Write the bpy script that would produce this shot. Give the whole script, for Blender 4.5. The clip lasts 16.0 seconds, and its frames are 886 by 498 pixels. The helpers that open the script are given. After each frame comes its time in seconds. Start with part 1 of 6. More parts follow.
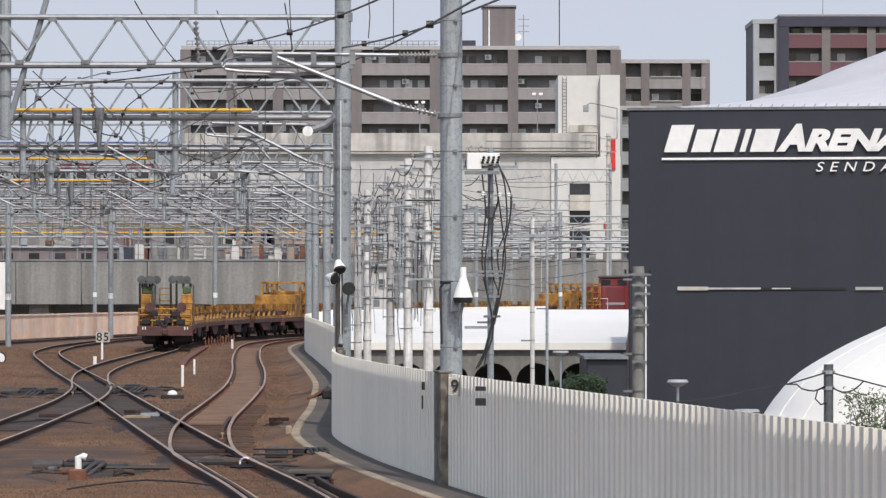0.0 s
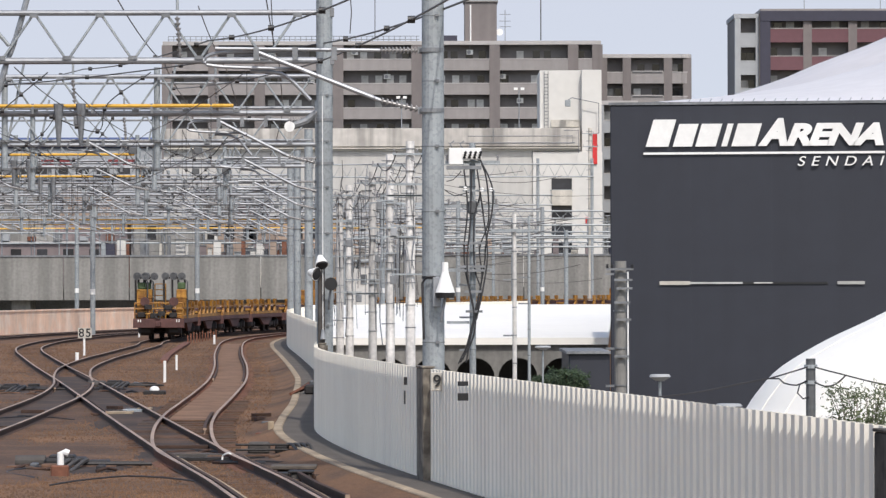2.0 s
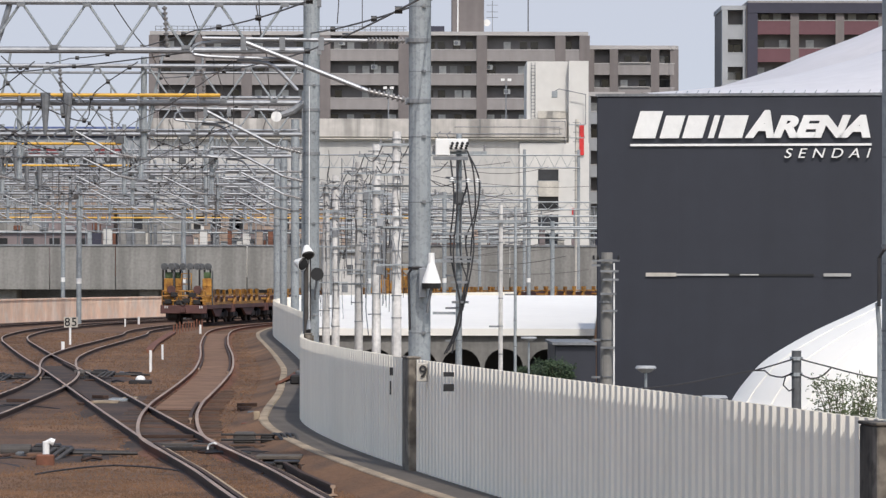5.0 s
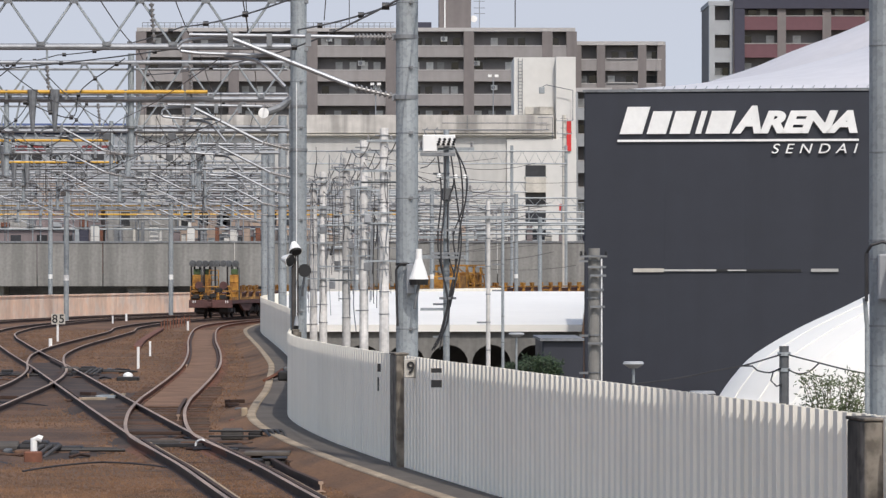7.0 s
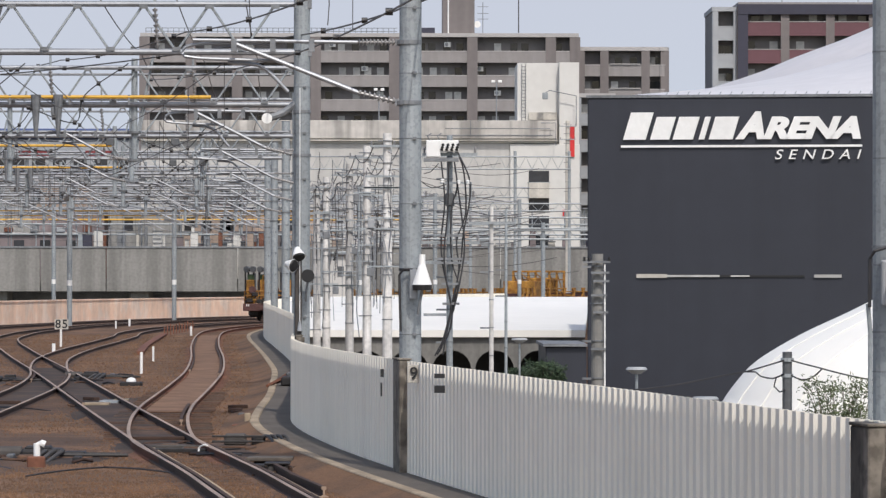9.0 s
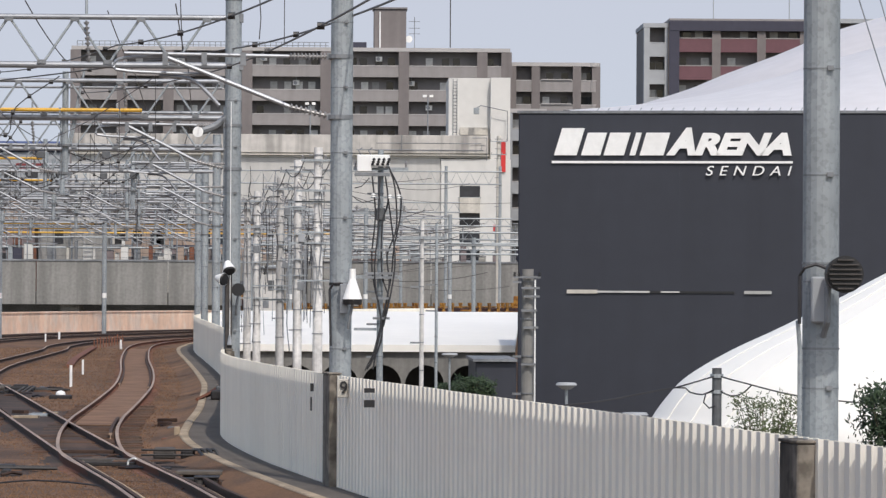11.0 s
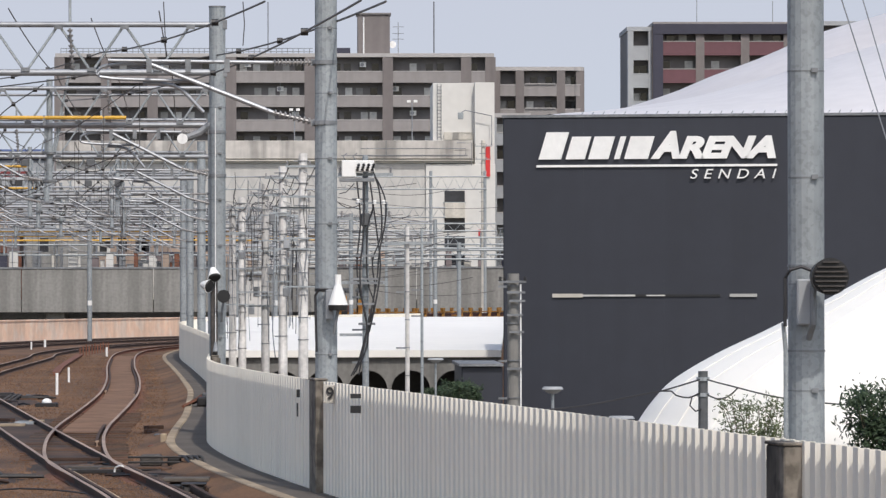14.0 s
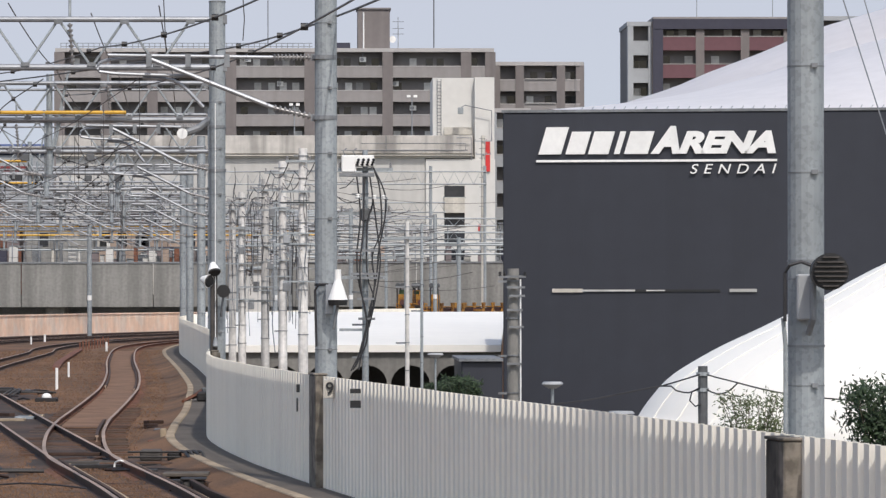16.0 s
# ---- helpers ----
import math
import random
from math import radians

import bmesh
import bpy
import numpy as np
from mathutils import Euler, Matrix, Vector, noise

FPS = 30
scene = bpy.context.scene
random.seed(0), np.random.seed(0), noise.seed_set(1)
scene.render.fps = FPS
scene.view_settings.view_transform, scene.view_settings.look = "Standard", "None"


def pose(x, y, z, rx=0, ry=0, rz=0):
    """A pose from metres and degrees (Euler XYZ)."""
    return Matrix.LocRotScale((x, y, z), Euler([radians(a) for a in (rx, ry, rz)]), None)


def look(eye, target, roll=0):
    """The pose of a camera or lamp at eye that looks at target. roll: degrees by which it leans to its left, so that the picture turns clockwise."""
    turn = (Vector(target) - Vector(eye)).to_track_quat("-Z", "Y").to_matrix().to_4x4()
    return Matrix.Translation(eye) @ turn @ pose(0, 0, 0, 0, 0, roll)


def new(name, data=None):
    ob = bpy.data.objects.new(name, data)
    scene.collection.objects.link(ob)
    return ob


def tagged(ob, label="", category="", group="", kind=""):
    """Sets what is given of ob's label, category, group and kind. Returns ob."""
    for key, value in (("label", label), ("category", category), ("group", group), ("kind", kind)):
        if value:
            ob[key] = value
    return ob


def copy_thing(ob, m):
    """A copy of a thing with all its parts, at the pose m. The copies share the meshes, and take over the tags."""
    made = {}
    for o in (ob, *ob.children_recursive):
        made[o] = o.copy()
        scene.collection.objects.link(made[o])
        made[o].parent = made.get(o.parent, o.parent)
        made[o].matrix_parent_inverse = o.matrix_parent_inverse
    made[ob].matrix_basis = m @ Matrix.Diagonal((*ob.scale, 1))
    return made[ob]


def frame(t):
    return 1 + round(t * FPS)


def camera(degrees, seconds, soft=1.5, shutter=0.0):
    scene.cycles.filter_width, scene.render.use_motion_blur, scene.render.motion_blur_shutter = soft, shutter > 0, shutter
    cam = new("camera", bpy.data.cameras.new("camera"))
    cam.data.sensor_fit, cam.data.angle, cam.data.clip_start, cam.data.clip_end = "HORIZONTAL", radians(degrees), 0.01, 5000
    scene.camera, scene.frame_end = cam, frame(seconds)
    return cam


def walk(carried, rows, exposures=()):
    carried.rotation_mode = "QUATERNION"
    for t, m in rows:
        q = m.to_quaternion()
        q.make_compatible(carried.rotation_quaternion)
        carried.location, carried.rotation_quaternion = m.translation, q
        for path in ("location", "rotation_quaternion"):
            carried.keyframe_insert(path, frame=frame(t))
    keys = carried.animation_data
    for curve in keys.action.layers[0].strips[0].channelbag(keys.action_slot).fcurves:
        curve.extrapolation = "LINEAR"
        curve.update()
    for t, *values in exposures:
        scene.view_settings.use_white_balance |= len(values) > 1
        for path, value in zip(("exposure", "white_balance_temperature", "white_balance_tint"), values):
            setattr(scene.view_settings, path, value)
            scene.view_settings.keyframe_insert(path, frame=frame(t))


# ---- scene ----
# The camera stands on a platform end and pans; rail head is z = 0.
EYE = 2.85
cam = camera(11.0, 16.0, soft=1.35)
ROWS = [
    (0.0, 0.000, 0.500, -0.00),
    (0.5, -0.068, 0.489, -0.04),
    (1.0, -0.139, 0.473, 0.09),
    (1.5, -0.183, 0.456, -0.00),
    (2.0, -0.223, 0.439, 0.13),
    (2.5, -0.248, 0.434, 0.12),
    (3.0, -0.257, 0.467, 0.11),
    (3.5, -0.311, 0.466, 0.14),
    (4.0, -0.373, 0.413, -0.09),
    (6.5, -0.495, 0.284, -0.02),
    (7.0, -0.550, 0.274, 0.01),
    (7.5, -0.546, 0.283, -0.01),
    (8.0, -0.516, 0.282, -0.01),
    (8.2, -0.516, 0.282, -0.01),
    (10.3, -0.721, 0.504, -0.34),
    (10.5, -1.072, 0.514, -0.34),
    (11.0, -1.377, 0.528, -0.33),
    (11.5, -1.448, 0.557, -0.08),
    (12.0, -1.485, 0.573, 0.12),
    (12.5, -1.512, 0.587, 0.27),
    (13.0, -1.559, 0.591, 0.11),
    (13.5, -1.568, 0.581, 0.20),
    (14.0, -1.557, 0.591, 0.09),
    (14.5, -1.520, 0.570, 0.10),
    (15.0, -1.501, 0.566, 0.15),
    (15.5, -1.525, 0.582, 0.16),
    (16.0, -1.559, 0.528, 0.07),
]
walk(cam, [(t, pose(0, 0, EYE, 90 + pitch, roll, yaw)) for t, yaw, pitch, roll in ROWS],
     [(0.0, 0.10), (0.5, 0.14), (1.5, 0.20), (2.5, 0.23), (3.0, 0.21), (3.5, 0.12), (4.2, 0.09), (7.0, 0.07), (11.0, 0.05), (16.0, 0.06)])

# ---- light ----
SUN_TO = Vector((0.165, -0.605, 0.775)).normalized()
world = bpy.data.worlds.new("sky")
scene.world = world
world.use_nodes = True
sky = world.node_tree.nodes.new("ShaderNodeTexSky")
sky.sky_type = "NISHITA"
sky.sun_disc = False
sky.sun_elevation = math.asin(SUN_TO.z)
sky.sun_rotation = math.atan2(SUN_TO.x, SUN_TO.y)
sky.air_density, sky.dust_density, sky.ozone_density = 1.0, 2.8, 1.0
world.node_tree.links.new(sky.outputs[0], world.node_tree.nodes["Background"].inputs[0])
world.node_tree.nodes["Background"].inputs[1].default_value = 0.15
sun_data = bpy.data.lights.new("sun", "SUN")
sun_data.energy, sun_data.angle, sun_data.color = 2.35, radians(1.0), (1.0, 0.95, 0.90)
sun = new("sun", sun_data)
sun.matrix_world = look(SUN_TO * 100, (0, 0, 0))


# ---- materials ----
def mat(name, col, rough=0.7, metal=0.0, var=0.25, scale=0.6, fine=9.0, bump=0.15, streak=0.0, second=None, spot=0.0, tiny=0.0, along=1.0):
    """A worn surface: large stains, fine grain, optional run-down streaks, a second colour in patches, per-piece variation; along stretches it lengthwise."""
    m = bpy.data.materials.new(name)
    m.use_nodes = True
    nt = m.node_tree
    N, L = nt.nodes, nt.links
    b = N["Principled BSDF"]
    b.inputs["Roughness"].default_value, b.inputs["Metallic"].default_value = rough, metal
    tc = N.new("ShaderNodeTexCoord")

    def noise_tex(s, detail, stretch=None):
        n = N.new("ShaderNodeTexNoise")
        n.inputs["Scale"].default_value, n.inputs["Detail"].default_value = s, detail
        if stretch is None and along != 1.0:
            stretch = (1.0, along, 1.0)
        if stretch:
            mp = N.new("ShaderNodeMapping")
            mp.inputs["Scale"].default_value = stretch
            L.new(tc.outputs["Object"], mp.inputs[0])
            L.new(mp.outputs[0], n.inputs[0])
        else:
            L.new(tc.outputs["Object"], n.inputs[0])
        return n.outputs[0]

    def remap(src, lo, hi, to0, to1):
        r = N.new("ShaderNodeMapRange")
        for i, v in enumerate((lo, hi, to0, to1)):
            r.inputs[i + 1].default_value = v
        L.new(src, r.inputs[0])
        return r.outputs[0]

    def times(a, c):
        x = N.new("ShaderNodeMath")
        x.operation = "MULTIPLY"
        L.new(a, x.inputs[0])
        L.new(c, x.inputs[1])
        return x.outputs[0]

    big, small = noise_tex(scale, 4), noise_tex(fine, 5)
    f = times(remap(big, 0.3, 0.7, 1 - var, 1 + var), remap(small, 0.3, 0.7, 1 - var * 0.7, 1 + var * 0.7))
    if streak:
        f = times(f, remap(noise_tex(1.0, 4, (1.1, 1.1, 0.06)), 0.4, 0.62, 1.0, 1 - streak))
    if spot:
        f = times(f, remap(noise_tex(fine * 3, 2), 0.52, 0.6, 1.0, 1 - spot))
    oi = N.new("ShaderNodeObjectInfo")
    f = times(f, remap(oi.outputs["Random"], 0, 1, 1 - tiny, 1 + tiny))
    base = N.new("ShaderNodeRGB")
    base.outputs[0].default_value = (*col, 1)
    src = base.outputs[0]
    if second:
        mx = N.new("ShaderNodeMix")
        mx.data_type = "RGBA"
        mx.inputs[7].default_value = (*second, 1)
        L.new(src, mx.inputs[6])
        L.new(remap(noise_tex(scale * 2.3, 6), 0.46, 0.6, 0, 1), mx.inputs[0])
        src = mx.outputs[2]
    vm = N.new("ShaderNodeVectorMath")
    vm.operation = "SCALE"
    L.new(src, vm.inputs[0])
    L.new(f, vm.inputs[3])
    L.new(vm.outputs[0], b.inputs["Base Color"])
    if bump:
        bp = N.new("ShaderNodeBump")
        bp.inputs["Strength"].default_value, bp.inputs["Distance"].default_value = bump, 0.03
        L.new(small, bp.inputs["Height"])
        L.new(bp.outputs[0], b.inputs["Normal"])
    return m


M = {
    "ballast": mat("ballast", (0.165, 0.087, 0.044), 0.95, 0, 0.24, 0.22, 13, 0.8, 0, (0.112, 0.064, 0.037), 0.30, along=0.7),
    "stone": mat("ballast_stone", (0.150, 0.082, 0.044), 0.95, 0, 0.22, 0.5, 3, 0.0, 0, (0.118, 0.070, 0.043)),
    "oily": mat("oily_ballast", (0.042, 0.028, 0.021), 0.9, 0, 0.26, 0.30, 4, 0.3, 0, (0.076, 0.046, 0.031), 0.30, along=0.7),
    "dim": mat("dirty_ballast", (0.084, 0.048, 0.030), 0.95, 0, 0.28, 0.35, 13, 0.8, 0, (0.128, 0.070, 0.039), 0.30, along=0.7),
    "oily_grey": mat("oily_grey_iron", (0.060, 0.054, 0.050), 0.75, 0, 0.3, 1.5, 8, 0.1),
    "sanded": mat("rust_sanded_ballast", (0.205, 0.118, 0.070), 0.95, 0, 0.14, 0.5, 3, 0.15, 0, (0.155, 0.084, 0.048), 0.12, along=0.7),
    "soil": mat("soil", (0.20, 0.18, 0.15), 0.95, 0, 0.3, 0.05, 2),
    "rail_head": mat("rail_head", (0.34, 0.245, 0.18), 0.5, 0.1, 0.25, 0.3, 6, 0.05),
    "rail_rust": mat("rail_rust", (0.052, 0.028, 0.019), 0.85, 0, 0.3, 0.4, 8, 0.3),
    "rail_red": mat("red_rail_rust", (0.135, 0.048, 0.024), 0.9, 0, 0.3, 0.4, 8, 0.3),
    "skirt_red": mat("rust_red_rail_side_ballast", (0.120, 0.050, 0.028), 0.95, 0, 0.28, 0.5, 4, 0.6, 0, (0.160, 0.078, 0.042), along=0.7),
    "skirt_dirt": mat("dark_rail_side_ballast", (0.090, 0.048, 0.028), 0.95, 0, 0.28, 0.5, 4, 0.6, 0, (0.135, 0.074, 0.042), along=0.7),
    "sleeper": mat("sleeper", (0.105, 0.056, 0.034), 0.9, 0, 0.35, 0.5, 8, 0.3, 0, (0.08, 0.055, 0.04)),
    "galv": mat("galvanised_steel", (0.33, 0.36, 0.375), 0.55, 0.2, 0.14, 0.7, 6, 0.05, 0.12, None, 0.16),
    "galv_light": mat("galvanised_pipe", (0.28, 0.295, 0.315), 0.45, 0.40, 0.16, 0.6, 6, 0.05),
    "galv_dark": mat("weathered_steel", (0.20, 0.21, 0.22), 0.6, 0.3, 0.25, 0.6, 6, 0.05),
    "yellow_pipe": mat("yellow_insulated_pipe", (0.60, 0.34, 0.035), 0.55, 0, 0.12, 0.8, 6, 0.05),
    "fence": mat("white_fence_sheet", (0.94, 0.895, 0.785), 0.55, 0.0, 0.03, 0.25, 3, 0.03, 0.05),
    "concrete": mat("concrete", (0.25, 0.245, 0.23), 0.9, 0, 0.16, 0.25, 4, 0.2, 0.30),
    "concrete_pale": mat("pale_concrete", (0.56, 0.53, 0.47), 0.9, 0, 0.12, 0.3, 4, 0.2, 0.20),
    "pier": mat("stained_concrete", (0.30, 0.265, 0.22), 0.9, 0, 0.30, 2.2, 6, 0.3, 0.75, (0.16, 0.14, 0.115)),
    "path": mat("walkway_concrete", (0.105, 0.09, 0.076), 0.9, 0, 0.2, 0.5, 6, 0.3),
    "kerb": mat("kerb_concrete", (0.32, 0.255, 0.18), 0.9, 0, 0.3, 0.5, 6, 0.3),
    "cpole": mat("concrete_pole", (0.68, 0.665, 0.64), 0.8, 0, 0.2, 0.8, 6, 0.1, 0.40),
    "orange_wall": mat("peach_painted_wall", (0.93, 0.665, 0.49), 0.8, 0, 0.10, 0.35, 2, 0.1, 0.12, (0.93, 0.74, 0.60)),
    "arena": mat("dark_grey_cladding", (0.0265, 0.0295, 0.0405), 0.55, 0.0, 0.08, 0.06, 1, 0.02, 0.08),
    "white_paint": mat("white_paint", (0.80, 0.80, 0.78), 0.5, 0, 0.06, 0.6, 4, 0.03),
    "membrane": mat("white_membrane", (0.88, 0.86, 0.80), 0.45, 0, 0.03, 0.1, 1, 0.02),
    "roof_metal": mat("pale_metal_roofing", (0.60, 0.58, 0.585), 0.5, 0.1, 0.06, 0.1, 1, 0.02),
    "roof_skirt": mat("white_ribbed_roofing", (0.66, 0.645, 0.65), 0.5, 0.1, 0.06, 0.1, 1, 0.02),
    "black": mat("black_plastic", (0.016, 0.016, 0.017), 0.5, 0, 0.2, 1, 8, 0.05),
    "cable": mat("black_cable", (0.03, 0.03, 0.033), 0.6, 0, 0.2, 1, 8, 0),
    "wire": mat("copper_wire", (0.07, 0.065, 0.065), 0.5, 0.3, 0.2, 1, 8, 0),
    "porcelain": mat("grey_porcelain", (0.24, 0.235, 0.235), 0.3, 0, 0.1, 2, 8, 0),
    "porcelain_white": mat("white_porcelain", (0.80, 0.80, 0.78), 0.25, 0, 0.08, 2, 8, 0),
    "apt_wall": mat("taupe_tile_wall", (0.185, 0.165, 0.160), 0.75, 0, 0.07, 0.05, 1.5, 0.02, 0.12),
    "apt_parapet": mat("pale_taupe_parapet", (0.28, 0.262, 0.255), 0.75, 0, 0.06, 0.05, 1.5, 0.02, 0.10),
    "apt_rim": mat("parapet_coping", (0.40, 0.385, 0.375), 0.7, 0, 0.06, 0.1, 1.5, 0.02),
    "apt_deep": mat("loggia_wall", (0.18, 0.17, 0.168), 0.8, 0, 0.1, 0.1, 1.5, 0.02),
    "curtain": mat("curtain_pane", (0.50, 0.50, 0.48), 0.4, 0, 0.2, 0.3, 2, 0, 0, None, 0, 0.45),
    "pane": mat("dark_window_pane", (0.03, 0.033, 0.04), 0.12, 0, 0.2, 0.3, 2, 0, 0, None, 0, 0.4),
    "white_wall": mat("white_rendered_wall", (0.51, 0.50, 0.475), 0.8, 0, 0.06, 0.06, 1.2, 0.04, 0.10),
    "white_panel": mat("white_clean_panel", (0.60, 0.59, 0.56), 0.7, 0, 0.05, 0.06, 1.2, 0.02),
    "weathered": mat("weathered_cement", (0.50, 0.475, 0.44), 0.9, 0, 0.14, 0.2, 1.5, 0.1, 0.40),
    "navy": mat("navy_tile_wall", (0.035, 0.035, 0.055), 0.6, 0, 0.1, 0.1, 1.5, 0.02),
    "maroon": mat("maroon_parapet", (0.125, 0.056, 0.066), 0.7, 0, 0.08, 0.1, 1.5, 0.02),
    "grey_wall": mat("pale_grey_wall", (0.33, 0.345, 0.36), 0.75, 0, 0.07, 0.08, 1.5, 0.02),
    "tan": mat("tan_rendered_wall", (0.36, 0.28, 0.225), 0.85, 0, 0.12, 0.1, 1.5, 0.05, 0.15, None, 0, 0.25),
    "mauve": mat("dull_mauve_wall", (0.225, 0.185, 0.185), 0.85, 0, 0.12, 0.1, 1.5, 0.05, 0.15, None, 0, 0.25),
    "train_yellow": mat("railway_yellow_paint", (0.44, 0.22, 0.038), 0.6, 0, 0.28, 0.8, 6, 0.05, 0.30, (0.26, 0.11, 0.02), 0.25),
    "train_brown": mat("red_brown_underframe", (0.10, 0.045, 0.04), 0.7, 0, 0.25, 0.8, 6, 0.05, 0.2),
    "train_black": mat("oily_black_steel", (0.022, 0.02, 0.02), 0.6, 0.2, 0.25, 1, 8, 0.1),
    "train_green": mat("dull_green_paint", (0.06, 0.10, 0.04), 0.6, 0, 0.2, 0.8, 6, 0.05),
    "train_grey": mat("grey_roller_steel", (0.11, 0.115, 0.12), 0.5, 0.3, 0.2, 1, 8, 0.05),
    "train_red": mat("loco_red_paint", (0.19, 0.032, 0.034), 0.5, 0, 0.1, 0.5, 5, 0.03),
    "red": mat("red_paint", (0.55, 0.03, 0.03), 0.5, 0, 0.1, 1, 5, 0.02),
    "leaf": mat("leaf_green", (0.075, 0.095, 0.035), 0.6, 0, 0.35, 0.8, 5, 0.0),
    "leaf_dark": mat("dark_leaf_green", (0.028, 0.05, 0.02), 0.6, 0, 0.35, 0.8, 5, 0.0),
    "bark": mat("bark", (0.12, 0.09, 0.065), 0.9, 0, 0.3, 2, 10, 0.5),
    "brownbox": mat("rusty_brown_box", (0.155, 0.062, 0.036), 0.8, 0, 0.25, 2, 8, 0.1),
    "blue": mat("blue_paint", (0.10, 0.14, 0.30), 0.5, 0, 0.1, 1, 5, 0.02),
    # near-black that stands for the shade inside the hall's arches
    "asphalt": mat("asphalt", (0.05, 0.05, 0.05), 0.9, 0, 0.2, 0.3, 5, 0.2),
}


# ---- mesh helpers ----
def mesh_from(name, bm):
    me = bpy.data.meshes.new(name)
    bmesh.ops.recalc_face_normals(bm, faces=bm.faces)
    bm.to_mesh(me)
    bm.free()
    return me


def part(name, bm, material, parent=None, label="", smooth=False, keep=False):
    me = mesh_from(name, bm) if not isinstance(bm, bpy.types.Mesh) else bm
    if not me.materials:
        for k in ([material] if isinstance(material, str) else material):
            me.materials.append(M[k])
    if smooth:
        for p in me.polygons:
            p.use_smooth = True
    ob = new(name, me)
    if parent is not None:
        ob.parent = parent
    if label:
        ob["label"] = label
    return ob


def thing(name, label, category, group="", kind="", at=None):
    ob = new(name)
    ob.empty_display_size = 0.3
    if at is not None:
        ob.matrix_basis = at
    return tagged(ob, label, category, group, kind)


def box(bm, x0, y0, z0, x1, y1, z1, bev=0.0):
    r = bmesh.ops.create_cube(bm, size=1, matrix=Matrix.Translation(((x0 + x1) / 2, (y0 + y1) / 2, (z0 + z1) / 2)) @ Matrix.Diagonal((x1 - x0, y1 - y0, z1 - z0, 1)))
    if bev:
        es = list({e for v in r["verts"] for e in v.link_edges})
        bmesh.ops.bevel(bm, geom=es, offset=bev, segments=1, affect="EDGES")
    return bm


def cyl(bm, a, b, r, seg=10, r2=None):
    a, b = Vector(a), Vector(b)
    d = b - a
    bmesh.ops.create_cone(bm, cap_ends=True, segments=seg, radius1=r, radius2=r if r2 is None else r2, depth=d.length,
                          matrix=Matrix.Translation((a + b) / 2) @ d.to_track_quat("Z", "Y").to_matrix().to_4x4())
    return bm


def tube(bm, pts, r, seg=6):
    """A round bar along a line of points, mitred at the bends."""
    pts = [Vector(p) for p in pts]
    rings = []
    for i, p in enumerate(pts):
        t = (pts[min(i + 1, len(pts) - 1)] - pts[max(i - 1, 0)]).normalized()
        side = t.cross(Vector((0, 0, 1))) if abs(t.z) < 0.95 else t.cross(Vector((0, 1, 0)))
        side.normalize()
        up = side.cross(t)
        rings.append([bm.verts.new(p + r * (math.cos(a) * side + math.sin(a) * up)) for a in (2 * math.pi * k / seg for k in range(seg))])
    for q, w in zip(rings, rings[1:]):
        for k in range(seg):
            bm.faces.new((q[k], q[(k + 1) % seg], w[(k + 1) % seg], w[k]))
    bm.faces.new(rings[0][::-1])
    bm.faces.new(rings[-1])
    return bm


def smooth_line(pts, step=2.0):
    """A Catmull-Rom line through the points, with a point about every step metres."""
    P = [Vector(p) for p in pts]
    P = [2 * P[0] - P[1], *P, 2 * P[-1] - P[-2]]
    out = []
    for a, b, c, d in zip(P, P[1:], P[2:], P[3:]):
        n = max(1, int((c - b).length / step))
        for k in range(n):
            t = k / n
            out.append(0.5 * ((2 * b) + (c - a) * t + (2 * a - 5 * b + 4 * c - d) * t * t + (3 * b - a - 3 * c + d) * t ** 3))
    return out + [P[-2]]


def offset_line(pts, right, up=0.0):
    out = []
    for i, p in enumerate(pts):
        t = pts[min(i + 1, len(pts) - 1)] - pts[max(i - 1, 0)]
        t.z = 0
        t.normalize()
        out.append(p + right * Vector((t.y, -t.x, 0)) + Vector((0, 0, up)))
    return out


def sweep(bm, pts, profile, mats=None, closed=True):
    """Carry a cross-section (right, up) along a line; mats gives a material index for each side of it."""
    rings = []
    for i, p in enumerate(pts):
        t = pts[min(i + 1, len(pts) - 1)] - pts[max(i - 1, 0)]
        s = Vector((t.y, -t.x, 0)).normalized()
        rings.append([bm.verts.new(p + u * s + Vector((0, 0, v))) for u, v in profile])
    n = len(profile)
    for q, w in zip(rings, rings[1:]):
        for k in range(n if closed else n - 1):
            f = bm.faces.new((q[k], q[(k + 1) % n], w[(k + 1) % n], w[k]))
            if mats:
                f.material_index = mats[k]
    if closed:
        bm.faces.new(rings[0][::-1])
        bm.faces.new(rings[-1])
    return bm


def raw(name, verts, faces):
    me = bpy.data.meshes.new(name)
    me.from_pydata(verts, [], faces)
    me.update()
    return me


# ---- plan lines ----
R_CURVE, HEAD0, START = 330.0, -0.06, Vector((-13.2, 219.0, 0))


def train_line(s):
    """The point s metres along the track on which the train runs, which bends to the right, and its heading."""
    h = HEAD0 + s / R_CURVE
    x = START.x + R_CURVE * (math.cos(HEAD0) - math.cos(h))
    y = START.y + R_CURVE * (math.sin(h) - math.sin(HEAD0))
    return Vector((x, y, 0)), h


def beside(off, s0, s1, step=6.0):
    """A line parallel to the bend, off metres to its right."""
    out, s = [], s0
    while s <= s1:
        p, h = train_line(s)
        out.append(p + off * Vector((math.cos(h), -math.sin(h), 0)))
        s += step
    return out


